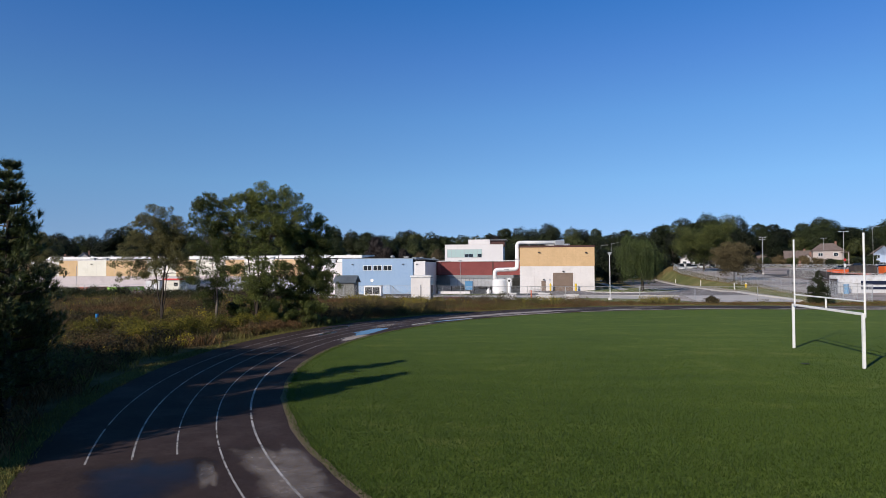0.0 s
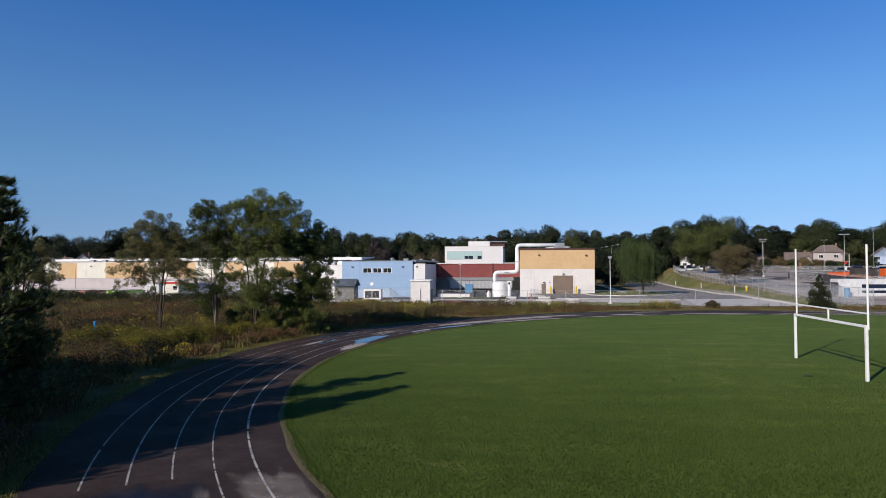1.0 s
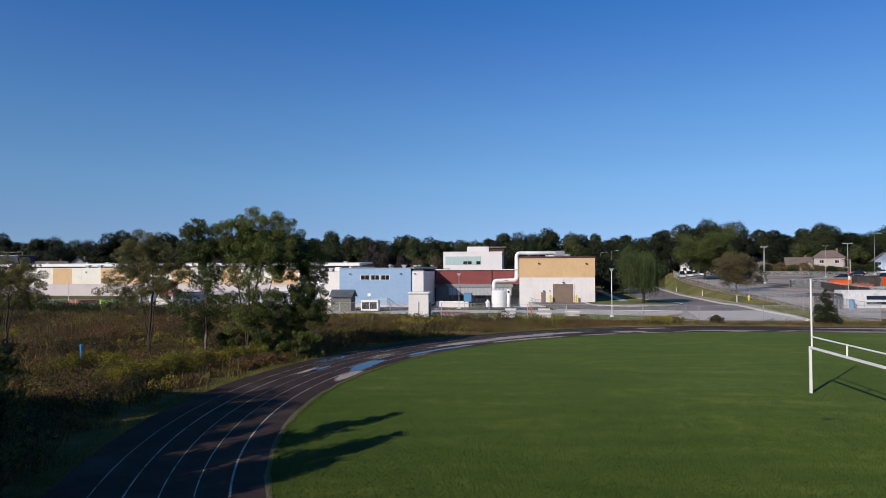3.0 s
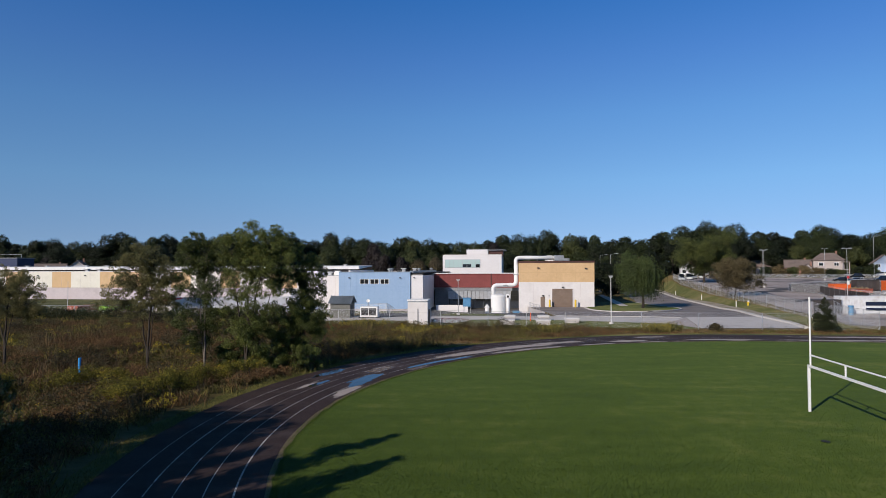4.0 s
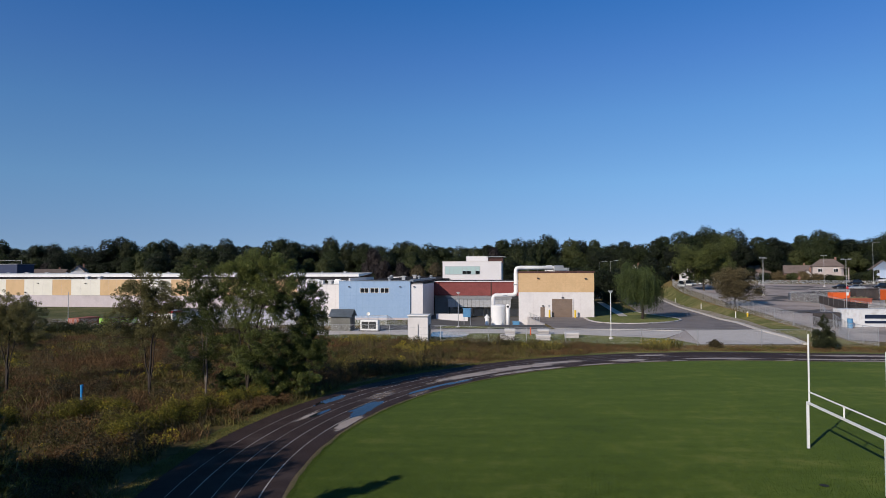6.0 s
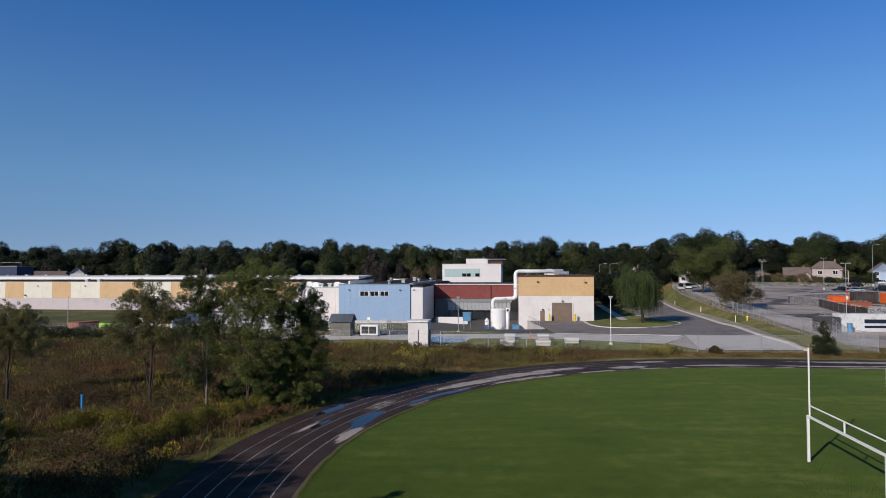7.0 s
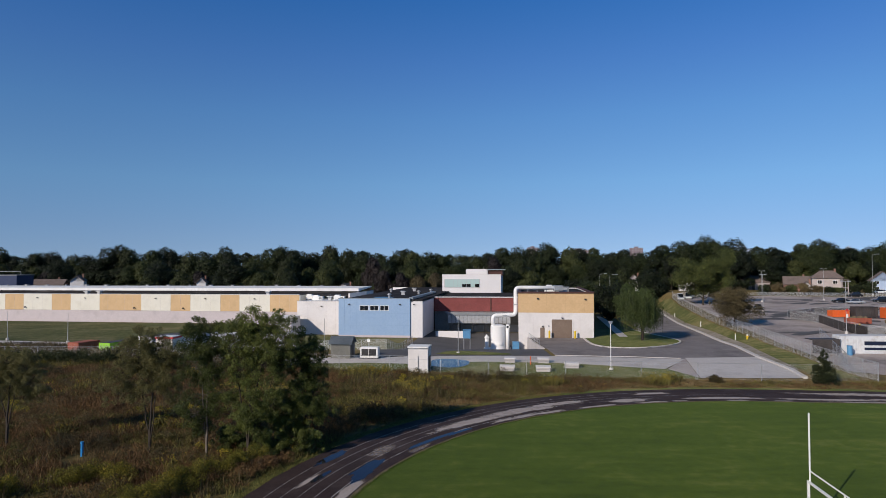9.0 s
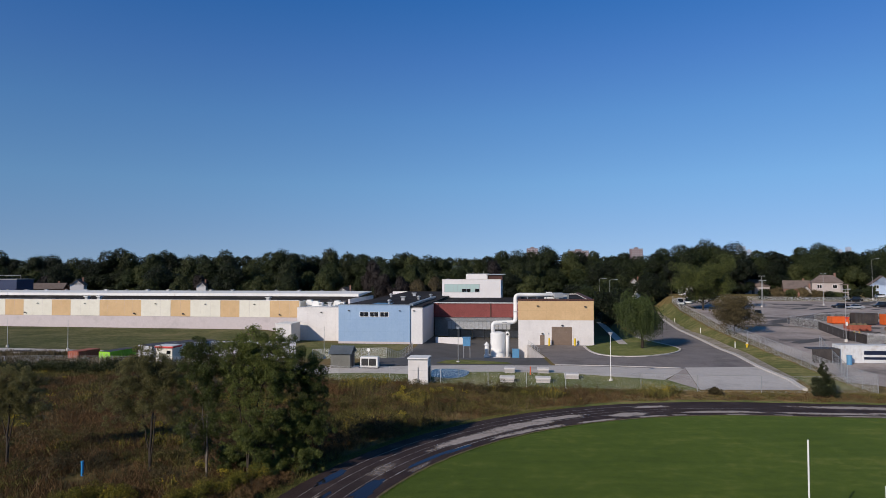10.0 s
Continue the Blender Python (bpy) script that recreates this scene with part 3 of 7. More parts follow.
slab("coping", blue, "white", 18.3, 20.7, 0.3, 0.9, 6.06, 6.2)
slab("plinth", blue, "pink_block", -0.02, 17.7, -0.06, 0.0, -4, -2.0, label="grey block base")
for x0 in (5.35, 7.85, 10.35):
    strip_window(blue, x0, x0 + 2.05, 0.0, 4.05, 5.1, ("glass", "glass"))
for x in (2.6, 15.2, 18.6):
    wall_lamp(blue, x, 0 if x < 17 else 0.35, 5.45)
# rainwater on the roof: the sky's reflection is painted as flat blue
slab("wet_roof_sheen", blue, "cab_blue", 6.6, 11.2, 7, 13, 6.622, 6.64, label="wet patch on the roof with its sky sheen painted blue")


def roof_vent(x, y, z, kind, turn=TILT):
    v = empty("roof_vent", site(x, y, z, turn), "galvanised roof ventilator with a cap", "roof vent", "roof vents")
    if kind == 0:
        part("duct", rod((0, 0, 0), (0, 0, 0.75), 0.34, 0.34, 14), "galv", v)
        bm = rod((0, 0, 0.75), (0, 0, 0.95), 0.62, 0.60, 16)
        rod((0, 0, 0.95), (0, 0, 1.2), 0.60, 0.15, 16, bm)
        part("cap", bm, "galv", v, "mushroom cap", True)
    elif kind == 1:
        part("duct", box(-0.45, 0.45, -0.45, 0.45, 0, 0.9, 0.03), "galv", v)
        part("cap", box(-0.7, 0.7, -0.7, 0.7, 0.9, 1.15, 0.06), "galv", v)
    else:
        part("duct", box(-1.4, 1.4, -0.8, 0.8, 0, 1.0, 0.05), "white_steel", v, "white rooftop unit")
        part("cap", box(-1.2, 0.2, -0.7, 0.7, 1.0, 1.35, 0.05), "white_steel", v)
        part("grille", box(0.4, 1.2, -0.83, -0.78, 0.2, 0.8), "grey_metal", v)
    return v


for px, py, k in ((-13.5, 163, 0), (-11.0, 180, 1), (-6.8, 184, 0), (-16.0, 200, 0), (-9.0, 206, 1), (-3.5, 196, 0)):
    roof_vent(px, py, 6.6, k)

# white link wall between the long wall and the blue hall
link = empty("white_link_building", site(-36.5, 162.5), "off-white low building with a dark roof edge", "building")
slab("wall", link, "off_white", 0, 12.2, 0, 0.4, -4, 5.9, label="off-white painted wall")
slab("side_wall", link, "off_white", -0.4, 0, 0.05, 30, -4, 5.9)
slab("roof", link, "roof_white", -0.3, 12.6, 0.42, 30, 5.5, 5.75, label="pale roof")
slab("coping", link, "grey_metal", -0.45, 12.2, -0.05, 0.45, 5.9, 6.0)
for i in range(1, 5):
    slab("wall_joint", link, "pink_block", i * 2.4, i * 2.4 + 0.03, -0.012, 0.01, -3, 5.8)
wall_lamp(link, 6.0, 0, 4.6)
for i, (px, py, k) in enumerate(((-33, 170, 2), (-29.5, 168, 1), (-27.5, 171, 2), (-36, 176, 2), (-31, 178, 0))):
    roof_vent(px, py, 5.75, k)

# white plant house in front of it
ph = empty("plant_house", site(-40.4, 155.0, hz(-39, 155)), "plain off-white concrete plant house", "shed")
slab("wall", ph, "off_white", 0, 4.0, 0, 6, 0, 4.6, 0.03)
slab("roof", ph, "roof_white", -0.08, 4.08, -0.08, 6.08, 4.6, 4.75)
slab("door", ph, "grey_metal", 4.0, 4.03, 2, 3, 0, 2.1, label="grey steel door")

# red brick wing with the loading dock
brick = empty("brick_wing", site(-2.4, 172.6), "red brick wing above a shaded loading dock", "building")
slab("wall", brick, "brick", 0, 24, 0, 0.4, 2.55, 6.2, label="red brick band")
for z in np.arange(2.85, 6.1, 0.3):
    slab("course_joint", brick, "brown_trim", 0.02, 23.9, -0.006, 0.004, z, z + 0.012)
slab("corner_pier", brick, "brick", 0.5, 1.3, -0.35, 0.0, 2.55, 6.25)
slab("corner_pier", brick, "brown_trim", 15.3, 15.6, -0.12, 0.0, 2.55, 6.25)
slab("coping", brick, "white", -0.05, 24.05, -0.4, 0.5, 6.25, 6.45, label="pale stone coping")
slab("roof", brick, "roof_dark", 0, 24, 0.5, 36, 5.85, 6.1)
slab("dock_wall", brick, "grey_metal", 0, 24, 2.2, 2.6, -4, 2.55, label="grey dock wall set back in shade")
slab("dock_base", brick, "white", 2.6, 10.5, -14.5, -14.2, -4.0, -1.3, label="low white dock wall")
for i in range(16):
    slab("hanging_panel", brick, "galv", 4.3 + i * 1.03, 5.24 + i * 1.03, -3.32, -3.26, -0.35, 1.72, label="pale hanging dock panel")
canopy = part("canopy", box(3.6, 21, -3.4, 0.0, 2.25, 2.5, 0.03), "galv", brick, "corrugated metal canopy")
for i in range(58):
    part("rib", box(3.65 + i * 0.3, 3.8 + i * 0.3, -3.42, -0.05, 2.503, 2.56), "galv", canopy)
slab("fascia", canopy, "grey_metal", 3.55, 21.05, -3.5, -3.41, 1.75, 2.5)
for i in range(6):
    x = 4.6 + i * 3.1
    part("column", rod((x, -3.2, -4), (x, -3.2, 2.25), 0.11, 0.11, 10), "dark_steel", brick)
    slab("dock_door", brick, "wood_wall", x + 0.4, x + 2.7, 2.12, 2.19, -1.2, 1.6, label="pale grey dock door")
    for j in range(4):
        slab("door_rib", brick, "grey_metal", x + 0.4, x + 2.7, 2.10, 2.119, -1.0 + j * 0.65, -0.95 + j * 0.65)

# white upper block
tower = empty("office_block", site(0.0, 207.0), "white office block with a strip of pale green glass", "building")
slab("wall", tower, "white", 0, 19.0, 0, 0.4, -4, 11.9, label="white cladding")
slab("side_wall", tower, "white", 18.6, 19.0, 0.4, 16, -4, 11.9)
slab("side_wall", tower, "white", 0.0, 0.4, 0.4, 16, -4, 11.9)
slab("roof", tower, "roof_dark", 0.4, 18.6, 0.4, 16, 11.4, 11.6)
slab("coping", tower, "off_white", -0.1, 19.1, -0.1, 0.5, 11.9, 12.05)
w1 = strip_window(tower, 0.8, 12.1, 0.0, 7.9, 10.4, ("glass_pale",) * 8, "galv")
for i in (4, 5, 7):
    part("opening", box(0.8 + i * 1.41 + 0.06, 0.8 + (i + 1) * 1.41 - 0.06, -0.095, -0.078, 7.95, 8.95), "glass", w1, "open dark sash")
slab("penthouse", tower, "white", 7.6, 14.6, 1.5, 12, 11.6, 13.7, label="white rooftop plant room")
slab("penthouse", tower, "brown_trim", 14.7, 19.4, 2.0, 12, 11.6, 13.4, label="dark brown rooftop plant room")
slab("penthouse_roof", tower, "galv", 14.2, 20.2, 1.2, 12.5, 13.42, 13.6)
for i in range(4):
    part("mast", rod((8.2 + i * 1.7, 2.0, 13.7), (8.2 + i * 1.7, 2.0, 14.3 + 0.3 * (i % 2)), 0.05, 0.03, 6), "galv", tower)

# tan and white hall with the roller door
tan = empty("tan_hall", site(15.9, 134.1), "white hall with a tan upper band and brown roller door", "building")
slab("wall", tan, "off_white", 0, 15.4, 0, 0.5, -4.2, 4.85, label="off-white lower wall")
slab("upper_wall", tan, "tan", -0.04, 15.44, -0.04, 0.5, 4.85, 8.85, label="tan metal cladding")
for i in range(1, 8):
    slab("cladding_joint", tan, "tan_joint", i * 1.93, i * 1.93 + 0.025, -0.052, -0.03, 4.9, 8.8)
slab("cladding_joint", tan, "tan_joint", -0.02, 15.42, -0.05, -0.03, 6.8, 6.825)
for i in (3, 9, 12.6):
    slab("wall_joint", tan, "pink_block", i, i + 0.025, -0.01, 0.02, -0.4, 4.8)
for x0, x1 in ((-0.03, 0.45), (14.95, 15.43)):
    slab("side_wall", tan, "off_white", x0, x1, 0.5, 38, -4.2, 8.8)
slab("back_wall", tan, "off_white", 0.45, 14.95, 37.5, 38, -4.2, 8.8)
slab("roof", tan, "roof_dark", 0.45, 14.95, 0.5, 37.5, 8.35, 8.6)
slab("coping", tan, "brown_trim", -0.14, 15.54, -0.16, 0.5, 8.85, 9.2, label="dark brown coping")
slab("coping", tan, "brown_trim", -0.14, 0.45, 0.5, 38, 8.8, 9.1)
slab("coping", tan, "brown_trim", 14.95, 15.54, 0.5, 38, 8.8, 9.1)
rd = slab("roller_door", tan, "brown_door", 6.85, 11.0, -0.06, 0.02, -0.4, 3.45, label="brown sectional roller door")
for i in range(7):
    slab("door_section", rd, "brown_door", 6.88, 10.97, -0.085, -0.055, -0.36 + i * 0.545, 0.13 + i * 0.545, 0.012)
slab("door_frame", tan, "off_white", 6.65, 6.85, -0.09, 0.0, -0.4, 3.6)
slab("door_frame", tan, "off_white", 11.0, 11.2, -0.09, 0.0, -0.4, 3.6)
pd = slab("personnel_door", tan, "brown_door", 4.45, 5.35, -0.05, 0.02, -0.4, 1.75, label="brown steel door")
slab("handle", pd, "galv", 5.2, 5.26, -0.1, -0.05, 0.6, 0.75)
for x, z in ((4.0, 7.75), (13.7, 7.65), (9.0, 3.75), (4.95, 2.0)):
    wall_lamp(tan, x, -0.04 if z > 5 else 0, z)
slab("meter_box", tan, "galv", 6.1, 6.3, -0.14, 0, 1.9, 2.2)
for x in (6.3, 11.5):
    b = empty("bollard", site(15.9, 134.1) @ pose(x, -1.1, hz(21, 132)), "yellow steel safety bollard beside the roller door", "bollard", "yellow bollards")
    part("pipe", rod((0, 0, -0.1), (0, 0, 1.5), 0.2, 0.2, 12), "yellow", b)
    part("dome", rod((0, 0, 1.5), (0, 0, 1.6), 0.2, 0.08, 12), "yellow", b)

# rooftop plant on the tan hall
rp = empty("rooftop_unit", site(15.9, 134.1) @ pose(5.6, 5.5, 8.6), "white rooftop air unit with ducts", "air unit")
part("casing", box(0, 2.2, 0, 1.8, 0.1, 1.5, 0.05), "white_steel", rp)
part("casing", box(2.3, 4.8, 0.3, 2.2, 0.1, 1.15, 0.05), "galv", rp)
part("hood", box(0.3, 1.6, 0.2, 1.4, 1.5, 1.85, 0.08), "white_steel", rp)
part("casing", box(1.0, 5.5, 4.5, 6.5, 0.1, 1.3, 0.05), "grey_metal", rp)
part("curb", box(-0.1, 5.6, -0.1, 6.6, 0, 0.1), "roof_dark", rp)

# white process pipe and storage tank
tank = empty("storage_tank", site(11.8, 136.0, hz(11.8, 136.0)), "tall white cylindrical storage tank on a concrete pad", "tank")
bm = rod((0, 0, 0.3), (0, 0, 4.9), 1.62, 1.62, 48)
part("shell", bm, "tank", tank)
bm = bmesh.new()
for i in range(5):
    a0, a1 = math.pi / 2 * i / 5, math.pi / 2 * (i + 1) / 5
    rod((0, 0, 4.9 + 0.45 * math.sin(a0)), (0, 0, 4.9 + 0.45 * math.sin(a1)), 1.62 * math.cos(a0), max(0.05, 1.62 * math.cos(a1)), 32, bm, False)
part("dome", bm, "tank", tank, "", True)
part("skirt", rod((0, 0, 0.2), (0, 0, 0.36), 1.62, 1.62, 32), "white_steel", tank)
part("pad", box(-2.6, 2.6, -2.4, 2.4, -0.4, 0.2), "concrete", tank)
part("manway", rod((0.45, -1.5, 1.5), (0.5, -1.76, 1.5), 0.34, 0.34, 16), "white_steel", tank)
for zz in (1.8, 3.3):
    part("band", rod((0, 0, zz), (0, 0, zz + 0.07), 1.645, 1.645, 32), "tank", tank)
for sx in (1.66, 2.06):
    part("ladder_rail", rod((sx, -0.5, 0.2), (sx, -0.5, 5.7), 0.035, 0.035, 6), "galv", tank)
for i in range(14):
    part("rung", rod((1.66, -0.5, 0.5 + i * 0.36), (2.06, -0.5, 0.5 + i * 0.36), 0.02, 0.02, 6), "galv", tank)
pipe = empty("process_pipe", site(0, 0, 0, 0), "large white insulated pipe from tank up to the roof", "pipe")
pts = bend([(10.7, 136.0, 1.5), (10.7, 136.05, 4.1), (15.55, 136.5, 4.2), (15.6, 136.6, 9.9), (17.2, 137.0, 9.95), (24.6, 136.2, 9.9)], 0.8, 6)
part("run", tube(pts, 0.42, 16), "tank", pipe, "", True)
for k in ((15.58, 136.55, 6.4), (13.2, 136.3, 4.15)):
    part("collar", box(k[0] - 0.5, k[0] + 0.5, k[1] - 0.5, k[1] + 0.5, k[2] - 0.08, k[2] + 0.08, 0.03), "galv", pipe)
for xx in (18.2, 20.2, 22.2, 24.0):
    part("stand", box(xx - 0.06, xx + 0.06, 136.5, 136.7, 8.5, 9.6), "galv", pipe)
part("end_hood", box(23.6, 25.6, 135.3, 137.0, 9.3, 10.4, 0.15), "galv", pipe)
cyc = empty("scrubber_vessel", site(9.3, 135.0, hz(9.3, 135.0)), "slim white vessel with a conical cap", "vessel")
part("body", rod((0, 0, 0.6), (0, 0, 2.6), 0.42, 0.42, 16), "tank", cyc, "", True)
part("cone", rod((0, 0, 2.6), (0, 0, 3.3), 0.6, 0.05, 16), "tank", cyc)
part("base", box(-0.6, 0.6, -0.6, 0.6, -0.3, 0.6, 0.05), "tank", cyc)
sil = empty("pipe_stack", site(13.7, 134.9, hz(13.7, 134.9)), "white vertical stack beside the tank", "pipe")
part("run", rod((0, 0, 0), (0, 0, 5.4), 0.35, 0.35, 16), "tank", sil, "", True)
part("head", rod((0, -0.1, 4.9), (0, -0.42, 4.9), 0.42, 0.42, 16), "tank", sil)
part("eye", rod((0, -0.42, 4.9), (0, -0.44, 4.9), 0.25, 0.25, 16), "dark_steel", sil)

# blue cabinet on legs, low drums and skip in the yard
cab = empty("blue_cabinet", site(4.9, 129.0, hz(4.9, 129)), "light blue steel cabinet raised on two legs", "cabinet")
part("casing", box(-0.75, 0.75, -0.75, 0.75, 3.2, 4.8, 0.05), "cab_blue", cab)
part("lid", box(-0.83, 0.83, -0.83, 0.83, 4.8, 4.93, 0.04), "cab_blue", cab)
for sx in (-0.9, 0.9):
    part("leg", rod((sx * 0.7, 0, -0.2), (sx * 0.7, 0, 3.2), 0.07, 0.07, 8), "galv", cab)
bl = empty("blue_bin", site(15.2, 133.2, hz(15.2, 133.2)), "dark blue plastic waste bin", "bin")
part("body", box(-0.7, 0.7, -0.6, 0.6, 0.0, 1.9, 0.06), "cab_blue", bl)
part("lid", box(-0.75, 0.75, -0.65, 0.65, 1.9, 2.0, 0.04), "cab_blue", bl)

# the long panelled hall
LX, LY = -38.7, 173.0
LTURN = -9.4
hall = empty("panelled_hall", pose(LX, LY, 0, 0, 0, LTURN), "long hall with cream and tan panels above a grey base", "building")
EDGES = (0, 8.4, 17.3, 22.9, 31.9, 37.9, 47.0, 60.0, 69.3, 75.4, 84.7, 90.8, 101, 114, 128, 150)
for i, (a, b) in enumerate(zip(EDGES, EDGES[1:])):
    slab("panel", hall, "tan" if i % 2 == 0 else "cream", -b + 0.015, -a - 0.015, -0.08, 0.3, 2.45, 7.0)
    n = max(1, int((b - a) / 2.4))
    for j in range(1, n):
        x = -a - (b - a) * j / n
        slab("panel_joint", hall, "pink_block", x - 0.012, x + 0.012, -0.09, -0.07, 2.5, 6.95)
slab("base_wall", hall, "pink_block", -150, 0, 0, 0.3, -2.5, 2.45, label="pinkish grey block base")
slab("roof", hall, "roof_dark", -150, 0, 0.3, 14.2, 6.6, 6.92, label="dark roof strip")
slab("roof", hall, "roof_dark", 0, 12.5, 4.0, 14.2, 6.5, 6.9, label="dark roof strip")
slab("coping", hall, "white", -150, 0, -0.12, 0.3, 7.0, 7.12)
slab("clerestory", hall, "roof_dark", -150, 12.5, 14.2, 14.5, 6.4, 7.5, label="dark upstand below the white roof")
for i in range(14):
    x0, x1 = -150 + i * 11.6, -150 + (i + 1) * 11.6 - 0.07
    bm = bmesh.new()
    low = [bm.verts.new(p) for p in ((x0, 14.0, 7.52), (x1, 14.0, 7.52), (x1, 28.0, 8.3), (x0, 28.0, 8.3))]
    top = [bm.verts.new(p) for p in ((x0, 14.0, 8.35), (x1, 14.0, 8.35), (x1, 28.0, 8.6), (x0, 28.0, 8.6))]
    bm.faces.new(low[::-1])
    bm.faces.new(top)
    for j in range(4):
        bm.faces.new((low[j], low[(j + 1) % 4], top[(j + 1) % 4], top[j]))
    part("upper_roof", bm, "roof_white", hall, "white rising roof section")
slab("end_wall", hall, "cream", 0.0, 0.3, 0.0, 4.0, -2.5, 6.9)
slab("end_wall", hall, "off_white", 12.5, 12.9, 4.0, 28, -2.5, 7.28)
for a, b in zip(EDGES[1::2], EDGES[2::2]):
    wall_lamp(hall, -(a + b) / 2, -0.08, 5.9)
for x in (-5.5, -34, -49, -84):
    bm = rod((x, -0.2, 3.2), (x, -0.55, 3.2), 0.2, 0.2, 10)
    part("wall_light", bm, "dark_steel", hall, "round dark wall light")
for i, x in enumerate(np.arange(-146, 10, 7.5)):
    v = roof_vent(0, 0, 0, (1, 0, 1)[i % 3])
    v.matrix_basis = pose(LX, LY, 0, 0, 0, LTURN) @ pose(float(x), 27.0, 8.45) @ Matrix.Diagonal((0.8, 0.8, 0.42, 1))
for x in (-10, -62, -66, -106):
    m_ = pose(LX, LY, 0, 0, 0, LTURN) @ pose(x, 2.4, 6.7)
    v = roof_vent(0, 0, 0, 1)
    v.matrix_basis = m_

# ---- trees ----
def leaf_cloud(centers, radii, count, size, rg, flat=0.75, droop=0.0, aspect=0.55, core=None):
    """Small folded leaf sprays scattered through the outer part of many clumps."""
    n = len(centers)
    centers, radii = np.array(centers), np.array(radii)
    w = radii ** 2
    which = rg.choice(n, count, p=w / w.sum())
    d = rg.normal(size=(count, 3))
    d /= np.linalg.norm(d, axis=1)[:, None]
    rr = radii[which] * rg.uniform(0.35, 1.0, count) ** 0.5
    p = centers[which] + d * rr[:, None] * np.array([1, 1, flat])
    if core is not None:
        away = p - np.array(core)
        d = 0.45 * d + 0.9 * away / (np.linalg.norm(away, axis=1)[:, None] + 0.01)
    nrm = d + rg.normal(scale=0.7 if core is None else 0.5, size=(count, 3)) + np.array([0, 0, 0.35])
    nrm /= np.linalg.norm(nrm, axis=1)[:, None]
    up = rg.normal(size=(count, 3)) - np.array([0, 0, droop])
    u = np.cross(nrm, up)
    u /= np.linalg.norm(u, axis=1)[:, None] + 1e-9
    v = np.cross(nrm, u)
    s = size * rg.uniform(0.6, 1.4, count)[:, None]
    a, b = u * s * aspect * 0.5, v * s * 0.5
    fold = nrm * s * 0.12
    verts = np.stack([p - b, p + a - fold, p + b, p - a - fold], 1).reshape(-1, 3)
    faces = np.arange(count * 4).reshape(-1, 4)
    return verts, faces


def mesh_np(name, verts, faces, material):
    me = bpy.data.meshes.new(name)
    me.from_pydata(np.asarray(verts).tolist(), [], np.asarray(faces).tolist())
    me.update()
    me.materials.append(M[material])
    return me


def limbs(rg, height, spread, base_r, n_limb, fork=0.3, lean=0.0, first=0.25, sub=3):
    """A tapered trunk with limbs, branches and twigs; gives the mesh and the points where foliage hangs."""
    bm = bmesh.new()
    tips = []
    pts, p = [], Vector((0, 0, -0.3))
    drift = Vector((rg.normal() * 0.05 + lean, rg.normal() * 0.05, 1))
    k = 7
    for i in range(k + 1):
        pts.append((p.copy(), base_r * (1 - 0.85 * i / k)))
        drift += Vector((rg.normal() * 0.07, rg.normal() * 0.07, 0))
        p = p + drift.normalized() * height * 0.80 / k
    for (a, ra), (b, rb) in zip(pts, pts[1:]):
        rod(a, b, ra, rb, 8, bm, False)
    for i in range(n_limb):
        t = first + (0.97 - first) * (i + rg.uniform(0, 0.8)) / n_limb
        j = min(k - 1, int(t * k))
        a = pts[j][0].lerp(pts[j + 1][0], t * k - j)
        r = pts[j][1] * 0.5
        ang = i * 2.4 + rg.uniform(-0.5, 0.5)
        g = (t - first) / (1 - first)
        reach = spread * (0.5 + 0.5 * math.sin(math.pi * min(1, g * 0.75 + 0.25))) * rg.uniform(0.65, 1.0)
        d = Vector((math.cos(ang), math.sin(ang), rg.uniform(0.5, 1.25)))
        m1 = a + d * reach * 0.45
        m2 = m1 + Vector((d.x, d.y, d.z * 0.5 + 0.15)) * reach * 0.4
        rod(a, m1, r, r * 0.6, 6, bm, False)
        rod(m1, m2, r * 0.6, r * 0.2, 6, bm, False)
        tips += [m2]
        for q in range(sub):
            f = (q + rg.uniform(0, 1)) / sub
            s0 = a.lerp(m1, 0.45 + f * 1.1) if f < 0.5 else m1.lerp(m2, f * 2 - 1)
            e = s0 + Vector((rg.normal(), rg.normal(), rg.uniform(-0.3, 0.9))).normalized() * reach * rg.uniform(0.22, 0.42)
            rod(s0, e, r * 0.3, r * 0.1, 5, bm, False)
            tips += [s0.lerp(e, 0.55), e]
            for w in range(2):
                e2 = e + Vector((rg.normal(), rg.normal(), rg.uniform(-0.4, 0.7))).normalized() * reach * rg.uniform(0.1, 0.24)
                rod(e, e2, r * 0.1, r * 0.04, 4, bm, False)
                tips.append(e2)
    tips.append(pts[-1][0])
    return bm, tips


def broadleaf(name, x, y, height, spread, leaves, size, seed, material="leaf", bark="bark", base_r=0.16, n_limb=12, first=0.25, clump=0.9, label="", droop=0.3, sub=3, z=None, group="", aspect=0.55):
    rg = np.random.default_rng(seed)
    t = empty(name, pose(x, y, hz(x, y) if z is None else z), label, "tree", group)
    bm, tips = limbs(rg, height, spread, base_r, n_limb, first=first, sub=sub)
    part("trunk", bm, bark, t)
    c = [tuple(p) for p in tips]
    r = [clump * rg.uniform(0.55, 1.25) for _ in c]
    v, f = leaf_cloud(c, r, leaves, size, rg, 0.75, droop, aspect)
    crown = new("crown", mesh_np("crown", v, f, material))
    crown.parent = t
    return t


